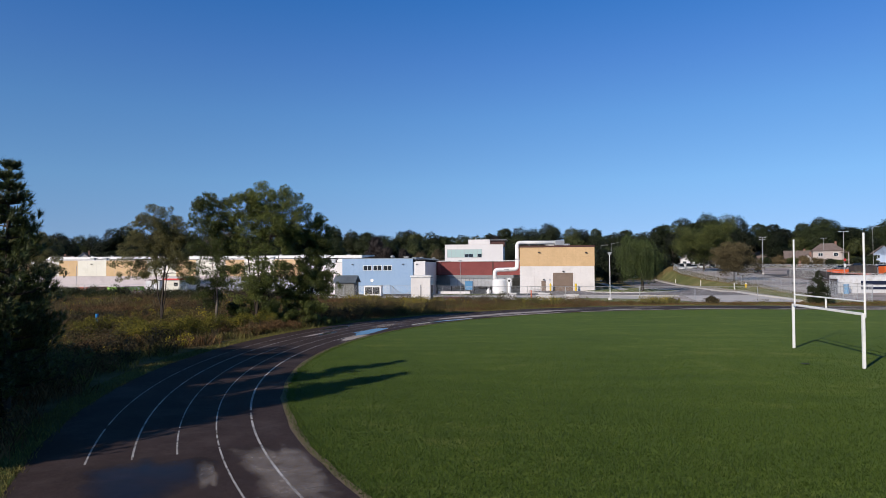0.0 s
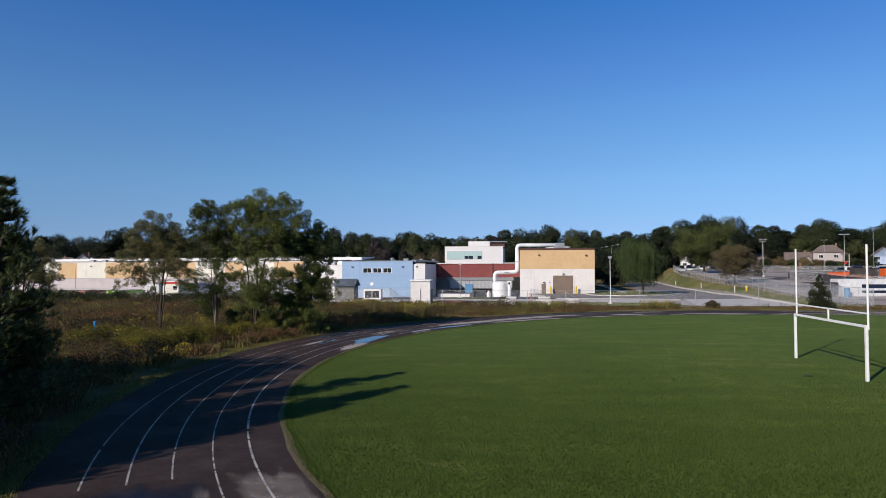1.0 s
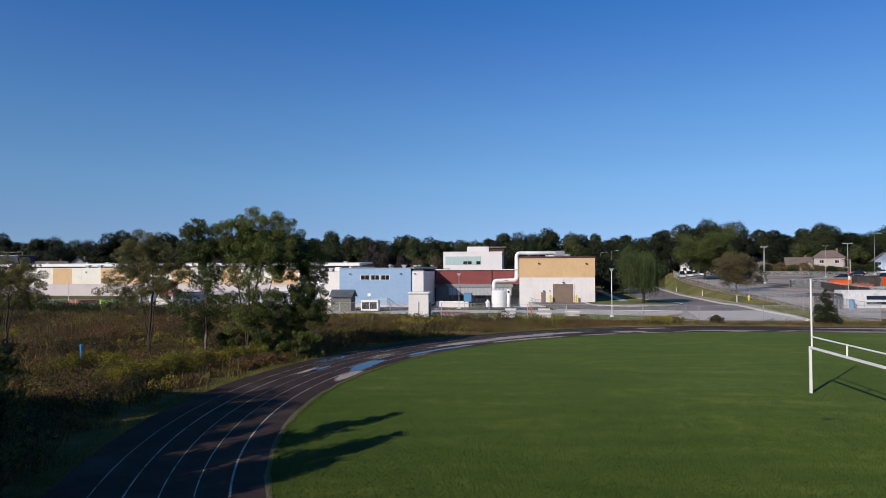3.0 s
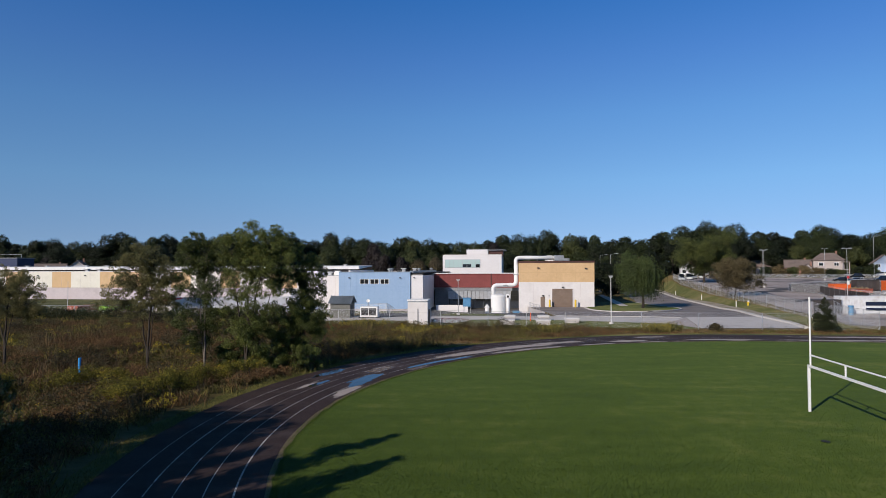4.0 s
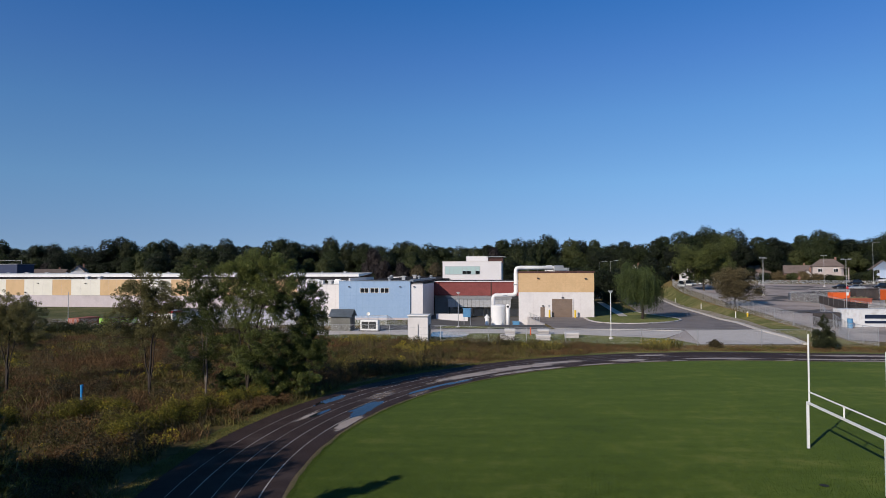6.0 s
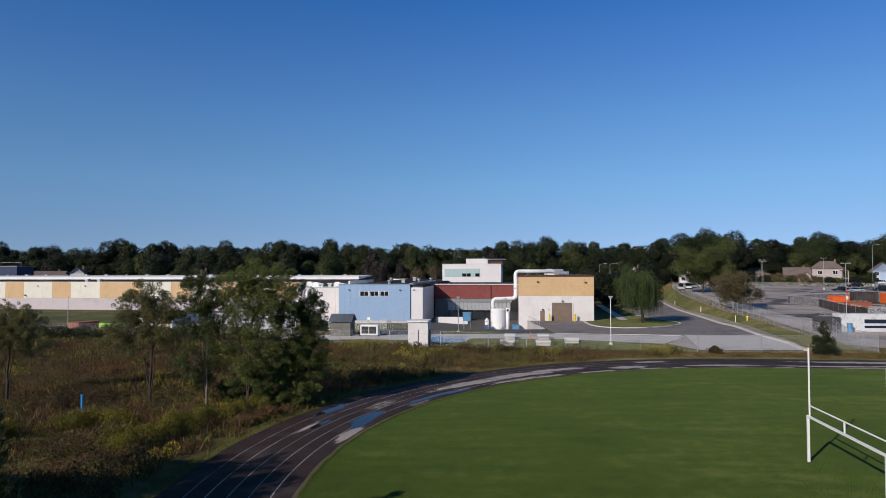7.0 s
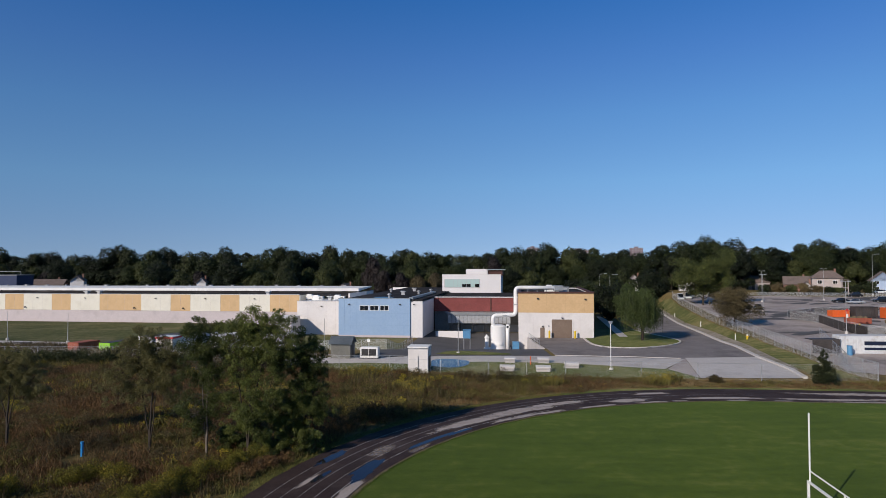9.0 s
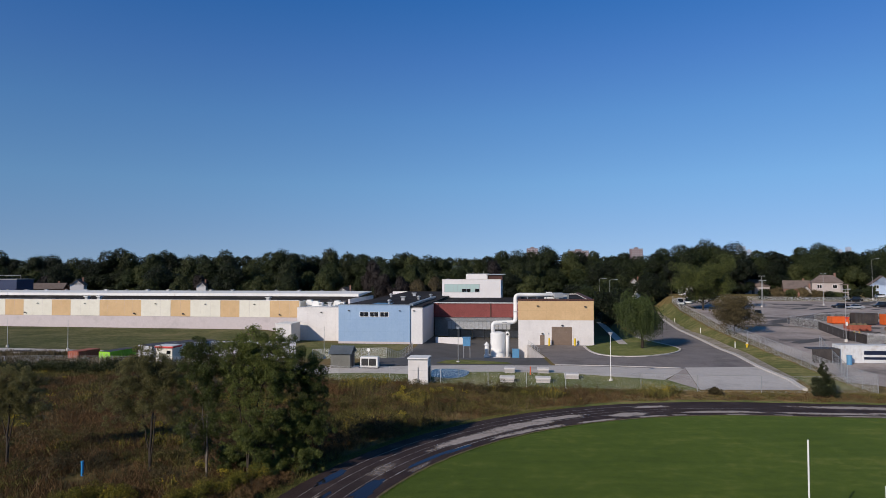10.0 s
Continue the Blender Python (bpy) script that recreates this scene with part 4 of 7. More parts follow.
def lobed_tree(name, x, y, stems, lobes, leaves, size, seed, material, bark, label, aspect=0.36, droop=0.7):
    """A tree of thin rising stems whose foliage hangs in separate lobes: lobe = (x, y, z, half width, half height)."""
    rg = np.random.default_rng(seed)
    t = empty(name, pose(x, y, hz(x, y)), label, "tree", "meadow grove")
    bm = bmesh.new()
    forks = []
    for sx, sy, top, r in stems:
        r *= 0.75
        pts = [(Vector((sx * f ** 1.6 + 0.16 * rg.normal() * f, sy * f + 0.1 * rg.normal() * f, -0.2 + (top + 0.2) * f)), r * (1 - 0.75 * f)) for f in [i / 8 for i in range(9)]]
        pts[0] = (Vector((sx * 0.08, sy * 0.15, -0.2)), r * 1.1)
        for (a, ra), (b, rb) in zip(pts, pts[1:]):
            rod(a, b, ra, rb, 7, bm, False)
        forks += pts[2:]
    c, rad = [], []
    for top_, r_ in forks:
        if top_.z > (4.3 if material == "leaf_thin" else 3.2):
            for i in range(5):
                p = top_ + Vector((rg.normal() * 0.75, rg.normal() * 0.75, rg.normal() * 0.45))
                rod(top_, p, 0.015, 0.006, 4, bm, False)
                c.append(tuple(p))
                rad.append(rg.uniform(0.25, 0.55))
    for lx, ly, lz, hw, hh in lobes:
        hw, hh = hw * 1.06, hh * 1.45
        ctr = Vector((lx, ly, lz))
        base = min(forks, key=lambda q: (q[0] - ctr).length + 1.6 * max(0.0, q[0].z - lz + 0.6 * hh))
        mid = base[0].lerp(ctr, 0.55) + Vector((0, 0, -0.12 * hw))
        rod(base[0], mid, base[1] * 0.6, base[1] * 0.4, 6, bm, False)
        rod(mid, ctr, base[1] * 0.4, base[1] * 0.2, 6, bm, False)
        n = int(12 + 13 * hw * hh)
        for i in range(n):
            d = Vector(rg.normal(size=3).tolist()).normalized() * (rg.uniform(1.0, 1.2) if i % 6 == 0 else rg.uniform(0.3, 1.0) ** 0.5)
            p = ctr + Vector((d.x * hw, d.y * hw * 0.9, d.z * hh))
            s0 = mid.lerp(ctr, rg.uniform(0.2, 1.0))
            rod(s0, p, base[1] * 0.16, 0.008, 4, bm, False)
            c.append(tuple(p))
            rad.append(rg.uniform(0.16, 0.58) * (0.55 + 0.2 * hw))
    part("trunk", bm, bark, t)
    v, f = leaf_cloud(c, rad, int(leaves * 3.4), size * 0.62, rg, 0.85, droop, aspect)
    crown = new("crown", mesh_np("crown", v, f, material))
    crown.parent = t
    return t


lobed_tree("young_tree", -22.9, 51.2, ((0.3, 0, 8.2, 0.15), (-1.2, 0.3, 7.4, 0.09), (1.3, -0.2, 7.0, 0.08)),
           ((-0.4, 0, 8.5, 1.5, 0.9), (-1.4, 0.4, 7.5, 1.3, 0.9), (0.9, -0.3, 7.8, 1.3, 0.9), (0.0, 0.5, 7.0, 1.6, 0.9), (1.7, 0.2, 6.6, 1.0, 0.7), (-2.2, -0.3, 6.3, 1.0, 0.7), (-2.6, 0, 4.7, 1.2, 0.7), (-1.5, 0.5, 4.9, 0.9, 0.6), (1.8, 0, 4.8, 0.9, 0.6), (0.2, -0.4, 5.6, 0.9, 0.5)), 11500, 0.21, 11, "leaf_thin", "bark", "slender olive-green tree with open branches in the meadow")
lobed_tree("locust_tree", -17.9, 49.6, ((0.2, 0, 9.8, 0.13), (-0.9, 0.2, 9.2, 0.07)),
           ((-0.9, 0, 9.9, 0.9, 0.65), (-1.3, 0.3, 8.9, 0.9, 0.7), (0.1, 0, 9.2, 1.0, 0.9), (-0.2, 0.4, 8.0, 1.2, 0.8), (0.7, 0, 7.3, 1.1, 0.8), (-0.9, 0, 6.9, 0.9, 0.6), (-1.2, -0.3, 3.6, 1.2, 0.9), (-0.5, 0.4, 2.8, 1.0, 0.8), (0.8, -0.2, 4.2, 0.8, 0.6), (0.3, 0.3, 6.0, 0.8, 0.5)), 9500, 0.22, 12, "leaf", "bark_pale", "tall thin green tree with feathery leaves")
lobed_tree("locust_tree", -14.7, 49.4, ((-1.4, 0, 8.4, 0.10), (0.4, 0.3, 9.6, 0.15), (1.6, -0.2, 9.5, 0.13), (2.4, 0.4, 7.0, 0.09)),
           ((0.8, 0, 10.1, 1.8, 0.75), (2.1, 0.3, 9.7, 1.6, 0.9), (0.4, 0, 9.6, 1.4, 0.9), (-0.9, -0.3, 9.3, 1.2, 0.8), (-1.2, 0.3, 8.2, 1.2, 0.8), (0.6, 0.5, 8.4, 1.5, 0.9), (2.3, -0.2, 8.3, 1.3, 0.9), (1.2, 0, 7.3, 1.3, 0.7), (-0.6, 0, 6.9, 1.0, 0.6), (-0.9, 0.2, 3.4, 1.3, 1.0), (0.3, -0.4, 3.9, 1.2, 0.9), (0.9, 0.3, 2.6, 1.4, 0.9), (2.0, 0, 4.2, 1.0, 0.7)), 19500, 0.22, 13, "leaf", "bark", "broad leafy green tree with several stems")
lobed_tree("locust_tree", -11.0, 51.2, ((-0.2, 0, 7.8, 0.11), (0.9, 0.2, 6.8, 0.07), (-0.9, 0.2, 5.0, 0.07)),
           ((-0.1, 0, 8.2, 1.3, 0.8), (0.8, 0.2, 7.5, 1.2, 0.8), (-0.8, 0, 7.2, 1.1, 0.7), (1.3, -0.2, 6.4, 0.9, 0.6), (0.9, 0, 4.6, 1.3, 0.8), (-0.4, 0.2, 4.3, 1.3, 0.8), (0.3, -0.3, 3.2, 1.4, 0.8), (1.5, 0.1, 3.4, 0.9, 0.7), (-1.0, 0.2, 2.6, 1.1, 0.8)), 12500, 0.22, 14, "leaf", "bark", "lower bushy green tree beside the track")
lobed_tree("elder_bush", -12.4, 50.4, ((-0.6, 0, 1.8, 0.06), (0.7, 0, 2.0, 0.06), (0, 0.4, 1.6, 0.06)),
           ((-1.7, 0, 1.0, 1.2, 0.9), (-0.4, -0.2, 1.4, 1.2, 1.0), (0.9, 0, 1.3, 1.2, 1.0), (2.1, 0.2, 0.9, 1.0, 0.8), (0.3, 0.6, 2.0, 1.0, 0.8)), 9000, 0.19, 16, "leaf", "bark", "leafy green bushes at the foot of the grove", 0.5, 0.2)
lobed_tree("elder_bush", -16.2, 51.6, ((-0.5, 0, 1.6, 0.06), (0.6, 0, 1.8, 0.06)),
           ((-0.9, 0, 1.0, 1.1, 0.8), (0.3, -0.2, 1.3, 1.1, 0.9), (1.3, 0.2, 0.9, 1.0, 0.8)), 5000, 0.19, 17, "leaf", "bark", "leafy green bushes at the foot of the grove", 0.5, 0.2)
lobed_tree("young_tree", -35.4, 53.2, ((0.2, 0, 6.6, 0.15), (-0.9, 0.2, 6.0, 0.08), (1.0, 0, 6.2, 0.08)),
           ((-0.2, 0, 7.0, 1.4, 0.8), (-1.5, 0.2, 6.2, 1.2, 0.8), (1.2, 0, 6.4, 1.3, 0.8), (0.1, 0.3, 5.4, 1.5, 0.8), (2.1, -0.2, 5.2, 1.1, 0.7), (-2.0, 0, 4.7, 1.0, 0.6), (1.6, 0.2, 4.2, 0.9, 0.5)), 9500, 0.21, 15, "leaf_thin", "bark", "slender olive-green tree with open branches in the meadow")


def pine(x, y, height, width, seed, label):
    """A layered pine: whorls of boughs, each with many upturned needle tufts."""
    rg = np.random.default_rng(seed)
    t = empty("pine_tree", pose(x, y, hz(x, y)), label, "tree", "pine trees")
    bm = rod((0, 0, -0.2), (0, 0, height * 0.97), 0.15, 0.025, 9)
    tips = []
    levels = int(height * 2.7)
    for i in range(levels):
        f = i / (levels - 1)
        z = 0.7 + (height - 0.9) * f
        reach = width * (1 - f) ** 0.95 * rg.uniform(0.65, 1.15) + 0.2
        for b in range(7):
            a = rg.uniform(0, 2 * math.pi)
            p0 = Vector((0, 0, z))
            p1 = Vector((math.cos(a) * reach * 0.6, math.sin(a) * reach * 0.6, z + 0.10 * reach))
            p2 = Vector((math.cos(a) * reach, math.sin(a) * reach, z + 0.42 * reach))
            rod(p0, p1, 0.03, 0.018, 5, bm, False)
            rod(p1, p2, 0.018, 0.008, 5, bm, False)
            n = max(6, int(reach * 25))
            for q in range(n):
                k = 0.25 + 0.75 * (q + rg.uniform()) / n
                base = p0.lerp(p1, k / 0.6) if k < 0.6 else p1.lerp(p2, (k - 0.6) / 0.4)
                side = Vector((rg.normal() * 0.2, rg.normal() * 0.2, rg.uniform(0.0, 0.18))) * min(1.0, reach)
                tips.append((base + side, Vector((math.cos(a) * 0.5, math.sin(a) * 0.5, 0.75)) + Vector(rg.normal(size=3).tolist()) * 0.3))
    tips.append((Vector((0, 0, height * 0.97)), Vector((0, 0, 1))))
    part("trunk", bm, "bark", t)
    verts, faces = [], []
    for p, d in tips:
        d = d.normalized()
        o = d.orthogonal().normalized()
        s = d.cross(o)
        for j in range(15):
            w = 2 * math.pi * (j + rg.uniform()) / 15
            out = o * math.cos(w) + s * math.sin(w)
            k = rg.uniform(0.0, 0.16)
            root = p + d * k
            tip = root + (d * rg.uniform(0.5, 1.0) + out * 0.75).normalized() * rg.uniform(0.14, 0.23)
            side = d.cross(out) * 0.016
            i = len(verts)
            verts += [tuple(root - side), tuple(root + side), tuple(tip)]
            faces.append((i, i + 1, i + 2))
    crown = new("crown", mesh_np("crown", verts, faces, "needle"))
    crown.parent = t
    return t


pine(-13.5, 19.5, 8.0, 1.8, 21, "dark green layered pine beside the track")
pine(-13.9, 15.0, 8.6, 2.0, 22, "dark green layered pine beside the track")
pine(-14.6, 13.0, 7.6, 1.9, 23, "dark green layered pine beside the track")
# trees beyond the left of view, placed for the shade they cast
for i, (px, py, ph_, pw) in enumerate(((-18.5, 17.5, 7.4, 2.4), (-23.5, 24.0, 8.2, 2.5), (-20.5, 7.5, 8.0, 2.5))):
    pine(px, py, ph_, pw, 30 + i, "dark green layered pine at the meadow edge")
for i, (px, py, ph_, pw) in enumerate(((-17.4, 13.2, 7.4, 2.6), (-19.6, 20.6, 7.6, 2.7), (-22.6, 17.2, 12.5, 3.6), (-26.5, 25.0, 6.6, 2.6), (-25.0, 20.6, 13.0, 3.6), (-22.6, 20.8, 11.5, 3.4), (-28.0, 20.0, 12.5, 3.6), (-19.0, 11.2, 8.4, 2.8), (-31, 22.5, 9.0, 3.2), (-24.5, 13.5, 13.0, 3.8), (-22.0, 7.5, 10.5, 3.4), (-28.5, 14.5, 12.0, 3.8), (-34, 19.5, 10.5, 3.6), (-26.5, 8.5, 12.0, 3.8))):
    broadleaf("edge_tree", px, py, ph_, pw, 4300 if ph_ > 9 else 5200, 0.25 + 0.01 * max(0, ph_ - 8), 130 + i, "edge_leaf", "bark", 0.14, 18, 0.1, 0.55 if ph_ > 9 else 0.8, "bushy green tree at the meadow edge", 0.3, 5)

# far woods: a few crowns, copied with turn and size
wood_kinds = []


def wood_tree(y, height, width, material, seed, label, n=11500, size=0.60):
    """A woodland crown: several rounded boughs of foliage with ragged edges and shaded hollows between them."""
    rg = np.random.default_rng(seed)
    t = empty("woodland_tree", pose(0, y, 0), label, "tree", "far woods")
    bm = rod((0, 0, -0.5), (0, 0, height * 0.6), 0.38, 0.16, 8)
    lobes = [(0.0, 0.0, 0.74, 0.26)]
    for i in range(11):
        a, up = i * 2.4 + rg.uniform(-0.4, 0.4), (0.58, 0.38, 0.16)[i % 3] + rg.uniform(-0.06, 0.08)
        out = rg.uniform(0.22, 0.34) * (1.0 if up < 0.55 else 0.8)
        lobes.append((math.cos(a) * out, math.sin(a) * out, up, rg.uniform(0.17, 0.27)))
        rod((0, 0, height * up * 0.6), (math.cos(a) * out * width, math.sin(a) * out * width, height * up), 0.14, 0.04, 5, bm, False)
    part("trunk", bm, "bark", t)
    lobes = np.array(lobes)
    pick = rg.choice(len(lobes), n, p=lobes[:, 3] ** 2 / (lobes[:, 3] ** 2).sum())
    d = rg.normal(size=(n, 3))
    d /= np.linalg.norm(d, axis=1)[:, None]
    ragged_ = np.array([noise.noise((float(u[0]) * 3.1 + k, float(u[1]) * 3.1, float(u[2]) * 3.1 + seed)) for u, k in zip(d, pick)])
    rad = lobes[pick, 3] * width * (1.0 + 0.30 * ragged_) * rg.uniform(0.72, 1.03, n)
    p = lobes[pick, :3] * np.array([width, width, height]) + d * rad[:, None]
    p[:, 2] *= height / p[:, 2].max()
    p[:, 2] = np.maximum(p[:, 2], 0.3)
    nrm = d + rg.normal(scale=0.42, size=(n, 3)) + np.array([0, 0, 0.2])
    nrm /= np.linalg.norm(nrm, axis=1)[:, None]
    u = np.cross(nrm, rg.normal(size=(n, 3)))
    u /= np.linalg.norm(u, axis=1)[:, None] + 1e-9
    v = np.cross(nrm, u)
    k = size * rg.uniform(0.6, 1.4, n)[:, None]
    a, b, fold = u * k * 0.36, v * k * 0.5, nrm * k * 0.1
    verts = np.stack([p - b, p + a - fold, p + b, p - a - fold], 1).reshape(-1, 3)
    crown = new("crown", mesh_np("crown", verts, np.arange(n * 4).reshape(-1, 4), material))
    crown.parent = t
    return t


GREEN = "full green broadleaf tree in the distant wood"
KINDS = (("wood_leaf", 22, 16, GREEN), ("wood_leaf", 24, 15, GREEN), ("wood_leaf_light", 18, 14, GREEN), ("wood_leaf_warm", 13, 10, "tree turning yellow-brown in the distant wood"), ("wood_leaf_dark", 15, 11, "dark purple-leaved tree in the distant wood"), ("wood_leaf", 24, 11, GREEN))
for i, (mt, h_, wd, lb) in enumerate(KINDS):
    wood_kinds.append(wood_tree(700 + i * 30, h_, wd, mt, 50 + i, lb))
# tops of the wood, west row and east row: x and height in metres
WEST_TOPS = ((-240, 23.7), (-223, 25.4), (-215, 21.2), (-195, 23.4), (-186, 21.7), (-162, 26.6), (-145, 23.4), (-138, 25.2), (-122, 22.9), (-108, 25.4), (-94, 22.6), (-81, 26.0), (-68, 23.2), (-57, 26.6), (-47, 24.9), (-32, 23.2), (-18, 24.0), (-7, 22.9), (16, 22.6), (27, 24.6), (52, 26.9), (73, 25.4), (90, 23.7), (101, 23.2))
EAST_TOPS = ((93, 24.1), (99, 25.8), (114, 28.2), (126, 27.3), (133, 25.1), (144, 23.1), (151, 22.4), (158, 25.6), (165, 26.5), (173, 24.8), (177, 22.6), (192, 25.6), (209, 24.6))
rng = random.Random(9)


def plant(k, x, y, top, girth=1.0):
    """A copy of one kind of tree whose crown ends at the height top."""
    z = hz(x, y) - 0.2
    up = (top - z) / KINDS[k][1]
    wide = girth * rng.uniform(0.88, 1.12)
    copy_thing(wood_kinds[k], pose(x, y, z, 0, 0, rng.uniform(0, 360)) @ Matrix.Diagonal((wide, wide, up, 1)))


for tops, y0 in ((WEST_TOPS, 320), (EAST_TOPS, 275)):
    px, pz = [q[0] for q in tops], [q[1] for q in tops]
    for (x, top), (_, z0), (_, z1) in zip(tops[1:-1], tops, tops[2:]):
        if top > max(z0, z1):
            plant(rng.choice((0, 1)), x, y0 + rng.uniform(-4, 4), top, 1.1)
    x = px[0] - (60 if y0 > 300 else 0)
    while x < px[-1] + (0 if y0 > 300 else 60):
        top = float(np.interp(x, px, pz))
        plant(rng.choice((0, 1, 5, 2) if y0 > 300 else (0, 1, 5)), x, y0 + rng.uniform(-9, 5), top - rng.uniform(0.3, 2.6), 1.15)
        plant(rng.choice((0, 1, 5)), x + 4, y0 + 28 + rng.uniform(-5, 5), top - rng.uniform(0.8, 3.0), 1.2)
        x += rng.uniform(6.0, 9.5)
for i in range(84):
    x = -300 + i * 5.2 + rng.uniform(-3, 3)
    if (x < 40 or x > 112) and min(abs(x + 40), abs(x + 148), abs(x + 98), abs(x + 162)) > 6:
        plant(rng.choice((0, 2, 2, 4, 0, 2, 5, 1)), x, 280 + rng.uniform(-9, 9), rng.uniform(13.0, 19.5), 0.95)
for i in range(26):
    x = 40 + i * 7.5 + rng.uniform(-3, 3)
    plant(rng.choice((0, 2, 1, 0, 5)), x, 300 if x < 92 else 262 + rng.uniform(-5, 5), rng.uniform(15.0, 20.0), 0.8)
for x, y, k, top in ((-24, 262, 4, 13.5), (-10, 258, 3, 11.5), (-3, 262, 3, 12.5), (-17, 258, 4, 12.5), (-13, 266, 2, 15), (70, 248, 2, 13.5), (62, 240, 2, 12.5), (80, 244, 0, 14), (-120, 262, 2, 12), (-108, 264, 2, 13.5), (-75, 262, 2, 13), (-64, 264, 0, 14), (-50, 268, 2, 14.5), (28, 262, 0, 14), (36, 258, 2, 13)):
    plant(k, x, y, top, 0.8)
for i, t in enumerate(wood_kinds):
    t.matrix_basis = pose(-290 + i * 10, 330 + 6 * (i % 2), 0)

# ---- goal: soccer frame with uprights ----
goal = empty("goal_post", pose(19.63, 32.9, 0, 0, 0, 0), "white steel soccer goal with tall football uprights", "goal posts")
ang = math.atan2(7.38, 0.85)
goal.matrix_basis = pose(19.63, 32.9, 0, 0, 0, math.degrees(ang))
HW = 3.72
for sx in (-HW, HW):
    part("post", box(sx - 0.062, sx + 0.062, -0.062, 0.062, -0.1, 2.56, 0.02), "white_steel", goal)
    part("upright", rod((sx, -0.09, 2.35), (sx, -0.09, 6.25), 0.047, 0.047, 12), "white_steel", goal)
part("crossbar", box(-HW + 0.062, HW - 0.062, -0.055, 0.055, 2.44, 2.56, 0.02), "white_steel", goal)
part("upper_bar", rod((-HW, -0.09, 3.08), (HW, -0.09, 3.08), 0.04, 0.045, 10), "white_steel", goal)
part("strut", rod((0, -0.09, 2.5), (0, -0.09, 3.08), 0.04, 0.05, 10), "white_steel", goal)
for sx in (-HW, HW):
    for i in range(6):
        part("net_hook", box(sx - 0.03, sx + 0.03, -0.092, -0.062, 0.5 + i * 0.33, 0.54 + i * 0.33), "dark_steel", goal)


# ---- track details: dry patches, puddles, cracks ----
def blob(name, s, r, hs, hr, z, material, seed, label, category, rough=0.3, n=48):
    """An irregular flat patch on the track, given along and across it."""
    vs = []
    for i in range(2 * n):
        a = 2 * math.pi * (i % n) / n
        k = 1.15 if i < n else 0.62
        k *= 1 + rough * noise.noise((math.cos(a) * 1.3 + seed * 7.1, math.sin(a) * 1.3, seed)) + rough * 0.5 * noise.noise((math.cos(a) * 4 + seed, math.sin(a) * 4, seed * 3.0))
        sq = max(abs(math.cos(a)), abs(math.sin(a))) ** -0.35
        rr = min(max(r + math.sin(a) * hr * k * sq, R_IN + 0.03), R_OUT - 0.05)
        x, y = on_track(s + math.cos(a) * hs * k * sq, rr)
        vs.append((x, y, z))
    ob = raw(name, vs + [(*on_track(s, r), z)], [(i, (i + 1) % n, n + (i + 1) % n, n + i) for i in range(n)] + [(n + i, n + (i + 1) % n, 2 * n) for i in range(n)], material)
    me = ob.data
    me.attributes.new("cover", "FLOAT", "POINT").data.foreach_set("value", [0.0] * n + [1.0] * (n + 1))
    if me.polygons[0].normal.z < 0:
        me.flip_normals()
    return tagged(ob, label, category, "", "structure")


DRY = ((47.6, 39.7, 1.9, 0.75), (45.2, 37.5, 1.6, 0.32), (56.2, 37.55, 2.2, 0.45), (86.6, 37.95, 2.6, 0.9), (86.0, 39.6, 1.0, 0.22),
       (33.5, 39.4, 4.6, 0.62), (28.0, 39.6, 3.6, 0.8), (23.0, 40.2, 2.6, 0.55), (31.0, 37.7, 2.8, 0.35), (26.4, 37.5, 1.6, 0.3), (20.0, 37.4, 1.8, 0.25),
       (15.0, 38.7, 1.9, 0.7), (13.2, 37.4, 1.4, 0.28), (9.6, 37.4, 0.8, 0.2), (4.0, 38.5, 3.8, 0.42), (3.0, 37.3, 0.9, 0.2), (-2.0, 37.3, 0.8, 0.2), (11.0, 41.6, 1.6, 0.4), 
       (-7.0, 38.4, 4.0, 0.36), (-10.5, 37.3, 2.6, 0.22), (-18.0, 38.6, 5.0, 0.5), (-15.0, 41.6, 6.0, 0.7), (-26.0, 39.8, 6.0, 0.8), (55.5, 41.0, 1.6, 0.2))
for i, (s, r, hs, hr) in enumerate(DRY):
    blob("dry_patch", s, r, hs * (1.45 if s < 40 else 1.0), hr * (1.25 if s < 40 else 1.0), 0.0330 + 0.00005 * i, "dry" if s < 42 or 55 < s < 80 else "faint", i + 1.3, "pale dusty dry patch on the track", "dry patch", 0.45)
WET = ((51.3, 38.5, 1.9, 0.55), (53.4, 38.0, 1.2, 0.35), (50.4, 42.2, 1.5, 0.4), (85.7, 40.95, 1.35, 1.05), (43.0, 38.1, 2.6, 0.2), (39.0, 37.8, 1.6, 0.2), (54.5, 40.6, 1.0, 0.2))
for i, (s, r, hs, hr) in enumerate(WET):
    blob("puddle", s, r, hs, hr, 0.0360 + 0.00005 * i, "water" if s < 80 else "damp", i + 40.7, "shallow rain puddle reflecting the sky", "puddle", 0.5)
